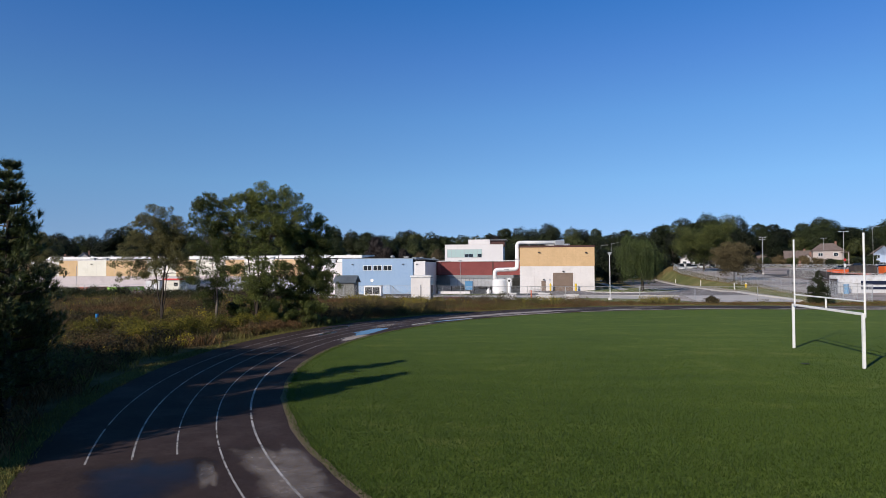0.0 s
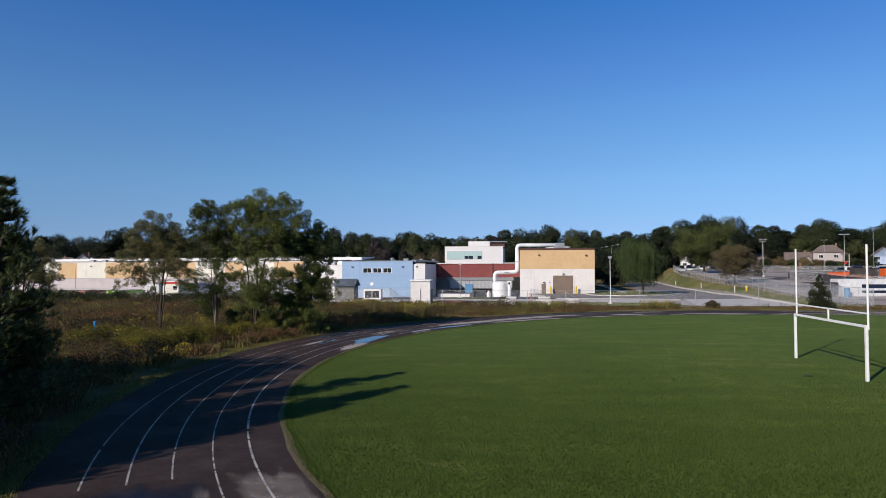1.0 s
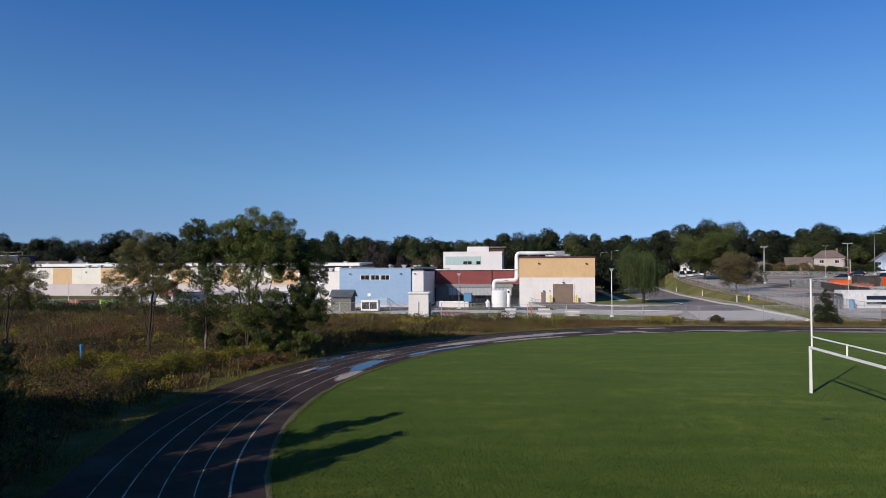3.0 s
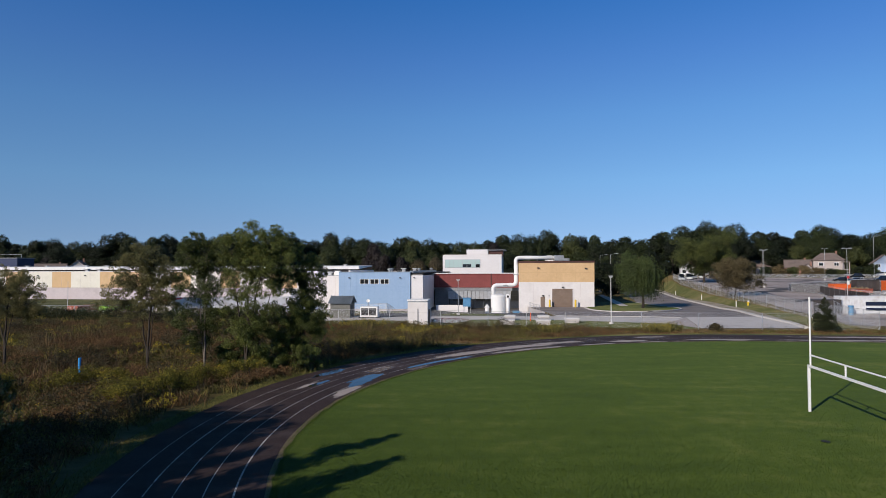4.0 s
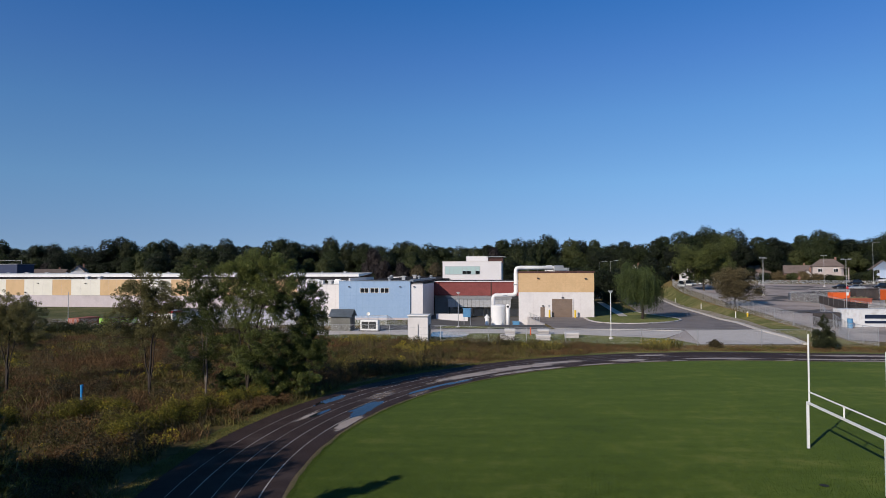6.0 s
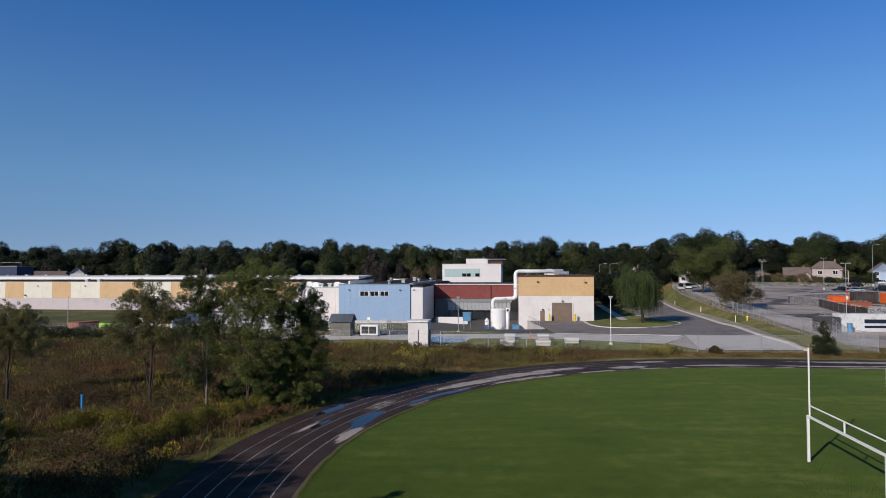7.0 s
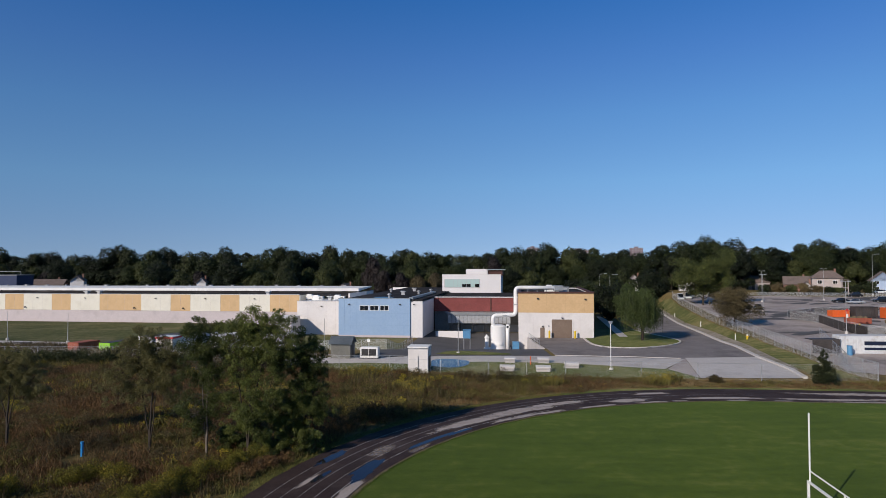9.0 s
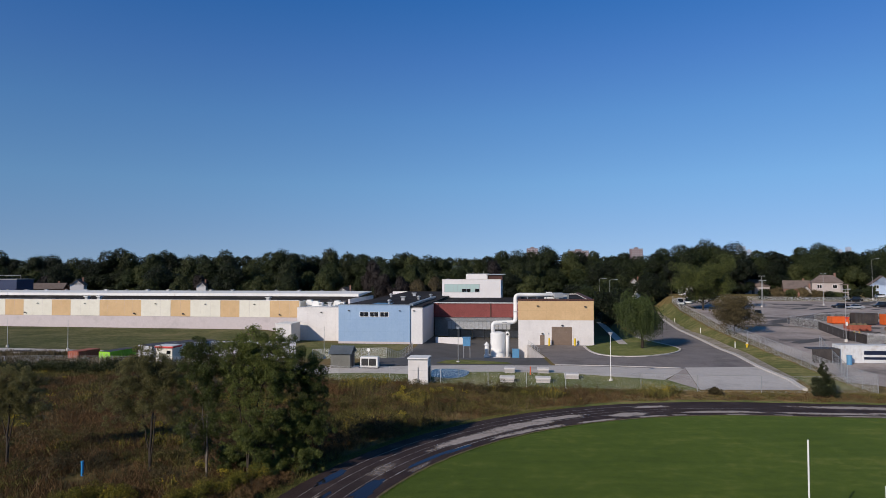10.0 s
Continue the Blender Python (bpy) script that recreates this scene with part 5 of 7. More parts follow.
for s, r0, r1 in ((88.05, 37.2, 40.6), (30.5, 38.0, 43.4), (58.3, 37.2, 38.4), (20.8, 39.0, 43.4)):
    bm = bmesh.new()
    pts = [(*on_track(s + 0.10 * noise.noise((r0 + k * 0.4, s, 2.0)), r0 + (r1 - r0) * k / 14), 0.037) for k in range(15)]
    w = [0.02 + 0.015 * abs(noise.noise((k * 0.9, s, 0.0))) for k in range(15)]
    row = [(bm.verts.new(Vector(p) - Vector((0.5, 0.7, 0)) * q), bm.verts.new(Vector(p) + Vector((0.5, 0.7, 0)) * q)) for p, q in zip(pts, w)]
    for a, b in zip(row, row[1:]):
        bm.faces.new((a[0], a[1], b[1], b[0]))
    bm.normal_update()
    if sum(f.normal.z for f in bm.faces) < 0:
        bmesh.ops.reverse_faces(bm, faces=bm.faces[:])
    tagged(finish(bm, "crack", "asphalt_dark"), "crack across the track surface", "crack", "", "structure")

bm = bmesh.new()
bmesh.ops.create_circle(bm, cap_ends=True, segments=24, radius=0.2)
drain = tagged(finish(bm, "drain_cover", "rubber"), "round dark drain cover in the grass", "drain cover", "", "")
drain.matrix_basis = pose(17.3, 30.6, 0.045)

# ---- paved ground ----
patch("works_lawn", [(-18, 89.5), (-7, 90.2), (0, 88.5), (6, 85.8), (16, 84.6), (26, 84), (33, 82.5), (33.2, 89), (31, 91), (18, 97), (6, 98.5), (-5, 97), (-12, 97.5), (-18, 97)], "lawn", 0.03, 3, None, "short green grass behind the chain-link fence", "grass")
patch("service_road", [(-60, 104), (-34, 99.5), (-18, 96.6), (-12, 97.2), (-5, 96), (6, 97.8), (18, 96.3), (31, 90.2), (37.5, 99.6), (30, 102), (18, 103.6), (6, 104.2), (-4, 104), (-12, 102.6), (-26, 103.5), (-60, 108)], "concrete", 0.045, 3, None, "pale grey service road", "road")
patch("yard", [(-12.5, 103), (-4, 104.05), (6, 104.25), (17.5, 103.8), (17.5, 133.5), (20.5, 145), (21.5, 170), (-5, 172), (-6, 150)], "asphalt_dark", 0.05, 2.2, None, "dark asphalt yard sloping down to the loading dock", "yard")
patch("driveway", [(18.2, 103.65), (37.5, 99.7), (49.4, 101.8), (52.3, 116), (56.6, 141), (60.3, 165), (68, 199), (76, 232), (66, 234), (56, 199), (50, 172), (45, 148), (32, 150), (31.3, 131.8), (18.2, 133.4)], "drive", 0.05, 2.5, None, "grey asphalt driveway leading to the roller door", "driveway")
patch("concrete_apron", [(37.9, 100.8), (33.0, 82.9), (46.0, 82.5), (48.0, 89.2), (49.4, 101.4)], "concrete", 0.075, 3, None, "pale concrete apron", "apron")
patch("yard_grass", [(-1.2, 106.3), (1.5, 105.4), (6.5, 105.0), (11.3, 105.2), (10.8, 106.8), (7, 108.6), (3, 110.2), (0.6, 109.4)], "lawn", 0.09, 2, None, "strip of grass at the edge of the yard", "grass")
patch("hall_lawn", [(-150, 139.3), (-92, 136.2), (-66, 130.8), (-46, 126.5), (-27, 119), (-14, 116), (-9, 122), (-8, 152), (-26, 155), (-38, 164), (-40, 171), (-150, 190)], "bank", 0.05, 4, None, "mown lawn in front of the long hall", "grass")
patch("gravel_track", [(-150, 132), (-92, 130.5), (-66, 127), (-46, 123), (-30, 108), (-28, 111), (-46, 126), (-66, 130.5), (-92, 136), (-150, 139)], "concrete", 0.06, 4, None, "pale gravel track in front of the lawn", "track")
patch("car_park", [(55.0, 88), (62, 80), (160, 80), (230, 140), (230, 214), (150, 211), (111, 220), (95, 222), (81, 222), (76, 199), (70.5, 173), (66.5, 155), (62, 131), (59.8, 115), (59.3, 105), (57.5, 95)], "asphalt", 0.06, 4, None, "worn grey asphalt car park with dark patches", "car park")
rng = random.Random(77)
for i in range(110):
    cx, cy = rng.uniform(64, 150), rng.uniform(104, 214)
    if cx < kerb_x(cy) + 13:
        continue
    wx, wy, tw = rng.uniform(1.5, 8), rng.uniform(0.3, 1.8), rng.choice((-0.1, -0.1, 1.3, 0.5))
    loop = [(wx * math.cos(a) * (1 + 0.8 * noise.noise((2 * math.cos(a), 2 * math.sin(a), i))), wy * math.sin(a) * (1 + 0.8 * noise.noise((2 * math.sin(a), 2 * math.cos(a), i)))) for a in [2 * math.pi * k / 18 for k in range(18)]]
    poly = [(cx + px * math.cos(tw) - py * math.sin(tw), cy + px * math.sin(tw) + py * math.cos(tw)) for px, py in loop]
    patch("tar_patch", poly, "asphalt_dark", 0.075 + 0.0004 * i, 3, None, "dark repair patch in the asphalt", "asphalt patch")
ISLAND = [(28.8, 130.5), (27.9, 120.5), (28.6, 115.0), (31.5, 112.9), (36.5, 113.4), (42.5, 118), (46.0, 123.7), (47.0, 128.5), (44.5, 141), (44, 149), (33, 150), (31.6, 131.8)]
patch("island_lawn", ISLAND, "lawn", 0.16, 2, None, "green lawn island round the willow", "grass")


def kerb(name, line, width, height, label, mat_="kerb"):
    bm = bmesh.new()
    rows = []
    n = len(line)
    for i, (x, y) in enumerate(line):
        a, b = Vector(line[max(0, i - 1)]), Vector(line[min(n - 1, i + 1)])
        d = (b - a).normalized()
        s = Vector((-d.y, d.x)) * width / 2
        z = hz(x, y)
        rows.append([bm.verts.new((x - s.x, y - s.y, z - 0.1)), bm.verts.new((x - s.x, y - s.y, z + height)), bm.verts.new((x + s.x, y + s.y, z + height)), bm.verts.new((x + s.x, y + s.y, z - 0.1))])
    for a, b in zip(rows, rows[1:]):
        for j in range(3):
            bm.faces.new((a[j], a[j + 1], b[j + 1], b[j]))
    bm.faces.new(rows[0][::-1])
    bm.faces.new(rows[-1])
    bmesh.ops.recalc_face_normals(bm, faces=bm.faces[:])
    return tagged(finish(bm, name, mat_), label, "kerb", "", "structure")


def dense(line, step=1.5):
    out = []
    for (x0, y0), (x1, y1) in zip(line, line[1:]):
        k = max(1, int(math.hypot(x1 - x0, y1 - y0) / step))
        out += [(x0 + (x1 - x0) * i / k, y0 + (y1 - y0) * i / k) for i in range(k)]
    return out + [line[-1]]


def smooth_line(pts, it=2):
    for _ in range(it):
        q = [pts[0]]
        for a, b in zip(pts, pts[1:]):
            q += [(0.75 * a[0] + 0.25 * b[0], 0.75 * a[1] + 0.25 * b[1]), (0.25 * a[0] + 0.75 * b[0], 0.25 * a[1] + 0.75 * b[1])]
        pts = q + [pts[-1]]
    return pts


patch("asphalt_wedge", [(31.4, 90.2), (33.0, 83.1), (37.8, 100.6), (37.3, 99.6)], "asphalt", 0.06, 2, None, "dark asphalt wedge between the road and the apron", "asphalt patch")
kerb("kerb", smooth_line(ISLAND[:10]), 0.4, 0.2, "pale concrete kerb round the lawn island")
EAST = [(46.2, 82.4), (48.0, 89), (49.6, 101.5), (52.6, 116), (56.9, 141), (60.6, 165), (68.3, 199), (76.5, 232)]
kerb("kerb", dense(EAST, 2), 0.55, 0.28, "pale concrete kerb along the driveway")
kerb("kerb", dense([(18.2, 104.2), (30, 102.2), (37, 100.3)], 2), 0.3, 0.12, "pale concrete kerb at the driveway's mouth")
bank = [(x + 0.35, y) for x, y in EAST[1:]] + [(x + (2.3 if 95 < y < 200 else 1.2), y) for x, y in EAST[:0:-1]]
patch("bank_grass", [(x + 1.6, y) for x, y in EAST] + [(80.5, 232), (79.6, 222), (73.6, 198), (68.1, 173), (64.1, 155), (61.4, 141), (59.6, 130.5), (57.4, 115), (56.8, 105), (55.2, 95), (53.9, 86.6), (53.6, 82.4)], "bank", 0.05, 1.5, None, "mown grass bank between driveway and car park", "grass")
patch("gravel_verge", bank, "gravel", 0.10, 1.5, None, "strip of pale gravel and bare earth above the kerb", "gravel strip")
patch("footpath", [(36.6, 133), (38.4, 133), (46.6, 186), (44.8, 186)], "concrete", 0.20, 2, None, "pale concrete footpath past the willow", "footpath")
# the wall that holds the driveway above the yard, with its railing
bm = bmesh.new()
wall_line = [(17.75, 113 + i * 1.55) for i in range(14)]
for (xa, ya), (xb, yb) in zip(wall_line, wall_line[1:]):
    box(17.55, 17.95, ya, yb, -4, hz(19, (ya + yb) / 2) + 0.12, bm=bm)
tagged(finish(bm, "retaining_wall", "concrete"), "concrete retaining wall beside the driveway", "retaining wall", "", "structure")
rail = empty("handrail", pose(0, 0, 0), "galvanised steel handrail on the retaining wall", "handrail")
for i in range(8):
    y = 118 + i * 2.0
    part("post", rod((17.75, y, hz(19, y) + 0.05), (17.75, y, hz(19, y) + 1.15), 0.035, 0.035, 8), "galv", rail)
for k in (0.6, 1.12):
    part("rail", tube([(17.75, 118 + i * 2.0, hz(19, 118 + i * 2.0) + k) for i in range(8)], 0.03, 8), "galv", rail)


# ---- fences ----
def fence(line, height, spacing, label, mesh=True, name="chain_link_fence", post_r=0.03, screen=False):
    f = empty(name, pose(line[0][0], line[0][1], hz(*line[0])), label, "fence")
    inv = f.matrix_basis.inverted()
    posts = dense(line, spacing)
    tops = []
    for i, (x, y) in enumerate(posts):
        z = hz(x, y)
        a = inv @ Vector((x, y, z - 0.1))
        b = inv @ Vector((x, y, z + height))
        part("post", rod(a, b, post_r, post_r, 6), "galv", f)
        tops.append(b)
    part("top_rail", tube(tops, 0.022, 6), "galv", f)
    if mesh:
        vs, fs = [], []
        for i, (x, y) in enumerate(posts):
            z = hz(x, y)
            vs += [tuple(inv @ Vector((x, y, z + 0.03))), tuple(inv @ Vector((x, y, z + height - 0.02)))]
        fs = [(2 * i, 2 * i + 2, 2 * i + 3, 2 * i + 1) for i in range(len(posts) - 1)]
        ob = raw("wire_mesh", vs, fs, "chain_heavy" if line[0][0] > 40 or height == 1.9 else "chain", f, "woven galvanised wire mesh")
    if screen:
        bm = bmesh.new()
        for i in range(len(posts) - 1):
            (x0, y0), (x1, y1) = posts[i], posts[i + 1]
            q = [inv @ Vector((x0, y0 + 0.06, hz(x0, y0) + 0.1)), inv @ Vector((x1, y1 + 0.06, hz(x1, y1) + 0.1)), inv @ Vector((x1, y1 + 0.06, hz(x1, y1) + height * 0.85)), inv @ Vector((x0, y0 + 0.06, hz(x0, y0) + height * 0.85))]
            bm.faces.new([bm.verts.new(p) for p in q])
        part("screen", bm, "bin_dark", f, "dark windscreen fabric")
    return f


SOUTH = [(-90, 101.5), (-64, 102), (-52, 101.5), (-30, 99), (-22, 94), (-14.5, 90.3), (-7.4, 90.0), (-0.3, 88.4), (6, 85.5), (16, 84.2), (25.6, 83.5), (32.3, 82.0), (40, 81.2), (54, 80.2)]
fence(SOUTH, 2.1, 5.0, "tall galvanised chain-link fence along the meadow", True, "chain_link_fence", 0.045)
EFENCE = [(54, 80.2), (54.3, 86.6), (55.6, 95), (57.2, 105), (57.8, 115), (60, 130.5), (61.8, 141), (64.5, 155), (68.5, 173), (74, 198), (80, 222)]
fence(EFENCE, 2.4, 3.0, "tall galvanised chain-link fence along the car park bank")
fence([(55.2, 88), (60.5, 99), (66.5, 112), (69, 117.5)], 2.3, 3.0, "chain-link gate run with diagonal braces")
fence([(81.5, 150), (83.4, 142), (79.5, 127), (79.5, 120), (92, 113), (110, 110)], 2.2, 3.0, "chain-link fence with dark windscreen round the bins", True, "chain_link_fence", 0.03, True)
fence([(82, 152), (92, 158), (110, 160), (128, 158)], 2.0, 4.0, "chain-link fence with dark windscreen round the bins", True, "chain_link_fence", 0.03, True)
fence([(80, 222), (98, 223), (112, 221.5), (150, 213), (190, 210)], 1.3, 4.0, "low chain-link fence at the back of the car park")
fence([(-24, 118.5), (-10, 115), (-6.5, 140)], 1.9, 1.5, "chain-link fence in front of the blue hall")


# ---- poles and lamps ----
def lamp_post(x, y, height, kind, label):
    z = hz(x, y)
    t = empty("street_lamp", pose(x, y, z, 0, 0, TILT), label, "lamp post", "lamp posts")
    part("base", rod((0, 0, -0.1), (0, 0, 0.55 if kind else 0.25), 0.32, 0.28, 14), "kerb", t, "round concrete foot")
    part("pole", rod((0, 0, 0.2), (0, 0, height), 0.065 if kind else 0.06, 0.04, 10), "white_steel" if kind == 0 and height > 6 else "galv", t)
    if kind == 0:
        part("head", box(-0.3, 0.3, -0.16, 0.16, height, height + 0.13, 0.04), "galv", t, "flat lamp head")
        part("neck", box(-0.2, 0.2, -0.1, 0.1, height - 0.2, height, 0.03), "galv", t)
    elif kind == 1:
        part("arm", box(-0.6, 0.6, -0.04, 0.04, height - 0.08, height), "galv", t)
        for sx in (-0.75, 0.55):
            part("head", box(sx - 0.15, sx + 0.35, -0.2, 0.2, height - 0.1, height + 0.08, 0.04), "galv", t, "flat lamp head")
    elif kind == 2:
        part("arm", tube(bend([(0, 0, height - 0.3), (0, 0, height + 0.1), (1.8, 0, height + 0.4)], 0.3), 0.04, 8), "galv", t)
        part("head", box(1.6, 2.4, -0.15, 0.15, height + 0.3, height + 0.45, 0.04), "galv", t, "flat lamp head")
    return t


lamp_post(23.4, 89.9, 6.6, 0, "white lamp post on a concrete foot behind the fence")
lamp_post(2.6, 107.5, 5.8, 0, "pale lamp post at the edge of the yard")
for x, y in ((-76.4, 131), (-92.8, 137), (-22, 119.5)):
    lamp_post(x, y, 6.2, 3, "slim grey pole on the lawn")
for x, y, h_, k in ((77.8, 123.6, 10.2, 1), (120.2, 201, 10.0, 1), (83.0, 165.4, 9.8, 1), (98, 195.6, 9.6, 1)):
    lamp_post(x, y, h_, k, "tall twin-headed car park lamp")
for x, y, h_ in ((150, 222, 14), (51.5, 196, 12), (53, 215, 12)):
    lamp_post(x, y, h_, 2, "tall grey street lamp with a curved arm")
sign = empty("pole_sign", pose(77.8, 123.45, hz(77.8, 123.6) + 3.2), "red and white signs fixed to the lamp post", "sign")
part("plate", box(-0.22, 0.22, -0.14, -0.11, 0.0, 0.7, 0.01), "white_steel", sign)
part("plate", box(-0.22, 0.22, -0.14, -0.11, 1.2, 1.7, 0.01), "red", sign)

# ---- small works behind the fence ----
ut = empty("utility_kiosk", site(-4.75, 88.0, 0), "pale grey prefabricated concrete utility kiosk", "kiosk")
part("wall", box(0, 2.75, 0, 2.7, -0.2, 3.2, 0.03), "off_white", ut)
part("roof", box(-0.08, 2.83, -0.08, 2.78, 3.4, 3.57, 0.03), "roof_white", ut)
part("rim", box(0.05, 2.7, 0.05, 2.65, 3.2, 3.4), "galv", ut)
part("conduit", rod((1.4, -0.06, 0.1), (1.4, -0.06, 2.3), 0.05, 0.05, 8), "grey_metal", ut)
part("door", box(2.75, 2.78, 0.5, 2.2, 0.0, 2.2), "dark_steel", ut, "dark louvred side door")
part("base", box(-0.12, 2.87, -0.12, 2.82, -0.2, 0.06), "concrete", ut)
for z_ in (0.95, 1.85):
    part("joint", box(0.0, 2.75, -0.008, 0.0, z_, z_ + 0.02), "galv", ut)

gen = empty("generator", site(-13.0, 101.6, 0.05), "white framed generator with dark louvres on a slab", "generator")
part("casing", box(0, 2.8, 0, 1.3, 0.12, 1.75, 0.04), "white_steel", gen)
for i in range(2):
    part("louvre_panel", box(0.2 + i * 1.22, 1.32 + i * 1.22, -0.03, 0.0, 0.4, 1.5), "dark_steel", gen, "dark louvre panel")
    for j in range(6):
        part("slat", box(0.24 + i * 1.22, 1.28 + i * 1.22, -0.06, -0.03, 0.48 + j * 0.17, 0.53 + j * 0.17), "dark_steel", gen)
part("skid", box(-0.2, 3.0, -0.2, 1.5, -0.1, 0.12), "dark_steel", gen)
part("slab", box(-1.0, 5.2, -0.8, 2.2, -0.2, -0.02), "concrete", gen)
dish = empty("antenna_dish", site(-12.0, 104.2, 0), "small white dish on a short mast", "antenna")
part("mast", rod((0, 0, -0.1), (0, 0, 2.5), 0.05, 0.05, 8), "galv", dish)
bm = bmesh.new()
for i in range(4):
    rod((0, -0.03 * i, 2.55 + 0.01 * i), (0, -0.03 * (i + 1), 2.55 + 0.01 * (i + 1)), 0.05 + 0.06 * i, 0.05 + 0.06 * (i + 1), 16, bm, i == 0)
part("reflector", bm, "white_steel", dish)

shed = empty("equipment_shed", site(-17.7, 101.8, 0), "small grey shed with a blue-grey metal pitched roof", "shed")
part("wall", box(0, 3.2, 0, 2.6, -0.1, 2.35), "wood_wall", shed)
for i in range(9):
    part("board", box(0.02 + i * 0.355, 0.345 + i * 0.355, -0.03, 0.0, 0.1, 2.3, 0.006), "wood_wall", shed)
bm = bmesh.new()
for (y0, z0), (y1, z1) in (((-0.4, 2.3), (1.3, 3.45)), ((3.0, 2.3), (1.3, 3.45))):
    q = [bm.verts.new(p) for p in ((-0.3, y0, z0), (3.5, y0, z0), (3.5, y1, z1), (-0.3, y1, z1))]
    bm.faces.new(q if y0 < 1 else q[::-1])
sol = bmesh.ops.solidify(bm, geom=bm.faces[:], thickness=0.08)
part("roof", bm, "blue_grey", shed, "blue-grey standing-seam roof")
bm = bmesh.new()
for xx in (0.0, 3.15):
    bm.faces.new([bm.verts.new(p) for p in ((xx, 0, 2.3), (xx, 2.6, 2.3), (xx, 1.3, 3.3))])
bmesh.ops.solidify(bm, geom=bm.faces[:], thickness=0.05)
part("gable", bm, "wood_wall", shed)
for i in range(9):
    part("roof_seam", rod((-0.2 + i * 0.45, -0.4, 2.4), (-0.2 + i * 0.45, 1.3, 3.54), 0.025, 0.025, 5), "blue_grey", shed)
part("door", box(3.2, 3.24, 0.7, 1.7, 0.0, 2.05), "dark_steel", shed)
part("slab", box(-0.5, 3.8, -0.5, 3.2, -0.2, 0.06), "concrete", shed)

for i, (x, y, w) in enumerate(((9.3, 96.8, 1.5), (7.9, 89.0, 1.9), (14.2, 96.3, 1.6), (12.8, 88.5, 1.9), (17.3, 91.4, 1.9))):
    v = empty("concrete_vault", site(x, y, 0.0), "low concrete service vault with a pale lid", "service vault", "service vaults")
    part("body", box(0, w, 0, 1.5, -0.1, 0.55, 0.03), "concrete", v)
    part("lid", box(-0.08, w + 0.08, -0.08, 1.58, 0.55, 0.72, 0.03), "off_white", v)
    part("lip", box(-0.02, w + 0.02, -0.02, 1.52, 0.28, 0.34), "grey_metal", v)
cone = empty("marker_post", pose(12.9, 94.9, 0), "short orange-red marker post in the grass", "marker post")
part("post", rod((0, 0, -0.1), (0, 0, 1.15), 0.10, 0.08, 10), "orange", cone)
part("cap", rod((0, 0, 1.15), (0, 0, 1.25), 0.11, 0.05, 10), "orange", cone)
pool_poly = [(-1.7, 93.6), (0.6, 92.0), (2.6, 92.4), (3.9, 95.2), (4.1, 98.6), (2.2, 100.4), (-1.8, 100.8)]
patch("flooded_hollow", smooth_line(pool_poly + pool_poly[:1])[:-1], "water", 0.075, 3, None, "large puddle of standing water beside the kiosk", "puddle")
hyd = empty("hydrant", pose(57.4, 121, hz(57.4, 121)), "yellow fire hydrant on the grass bank", "hydrant")
part("barrel", rod((0, 0, -0.1), (0, 0, 0.75), 0.16, 0.14, 12), "yellow", hyd)
part("bonnet", rod((0, 0, 0.75), (0, 0, 0.98), 0.2, 0.06, 12), "white_steel", hyd)
part("nozzle", rod((-0.28, 0, 0.55), (0.28, 0, 0.55), 0.07, 0.07, 8), "yellow", hyd)
for x, y in ((56.3, 123.5), (61.3, 152), (66.9, 184)):
    mk = empty("bank_marker", pose(x, y, hz(x, y)), "white marker post on the grass bank", "marker post", "bank markers")
    part("post", box(-0.07, 0.07, -0.05, 0.05, -0.1, 1.3, 0.01), "white_steel", mk)
    part("cap", box(-0.09, 0.09, -0.07, 0.07, 1.3, 1.36), "yellow", mk)
bp = empty("blue_pipe", pose(-27.65, 50.3, 0), "bright blue plastic pipe standing in the weeds", "pipe")
part("tube", rod((0, 0, -0.2), (0, 0, 1.1), 0.10, 0.10, 14), "post_blue", bp)
part("collar", rod((0, 0, 1.0), (0, 0, 1.12), 0.115, 0.115, 14), "post_blue", bp)


# ---- containers, skips, cars ----
def shipping_box(x, y, turn, length, material, label, height=2.6, width=2.44, doors=True, name="shipping_container", roof=None):
    t = empty(name, pose(x, y, hz(x, y) + 0.12, 0, 0, turn), label, "container", "containers")
    part("body", box(0.04, length - 0.04, 0.04, width - 0.04, 0, height - 0.03), material, t)
    n = int(length / 0.42)
    for i in range(n):
        part("corrugation", box(0.16 + i * (length - 0.3) / n, 0.16 + (i + 0.55) * (length - 0.3) / n, 0.0, 0.05, 0.18, height - 0.2), material, t)
    for xx in (0.0, length - 0.14):
        for yy in (-0.01, width - 0.13):
            part("corner_post", box(xx, xx + 0.14, yy, yy + 0.14, 0, height), material, t)
    part("top_rail", box(0, length, -0.005, 0.1, height - 0.14, height), material, t)
    part("bottom_rail", box(0, length, -0.005, 0.1, -0.02, 0.15), material, t)
    part("roof", box(0.05, length - 0.05, 0.05, width - 0.05, height - 0.03, height + 0.01), roof or material, t)
    if doors:
        for j in range(2):
            d = part("door", box(-0.03, 0.02, 0.12 + j * 1.12, 1.2 + j * 1.12, 0.12, height - 0.15, 0.01), material, t)
            for q in (0.3, 0.75):
                part("lock_bar", rod((-0.05, 0.12 + j * 1.12 + q, 0.15), (-0.05, 0.12 + j * 1.12 + q, height - 0.2), 0.02, 0.02, 6), "galv", d)
    return t


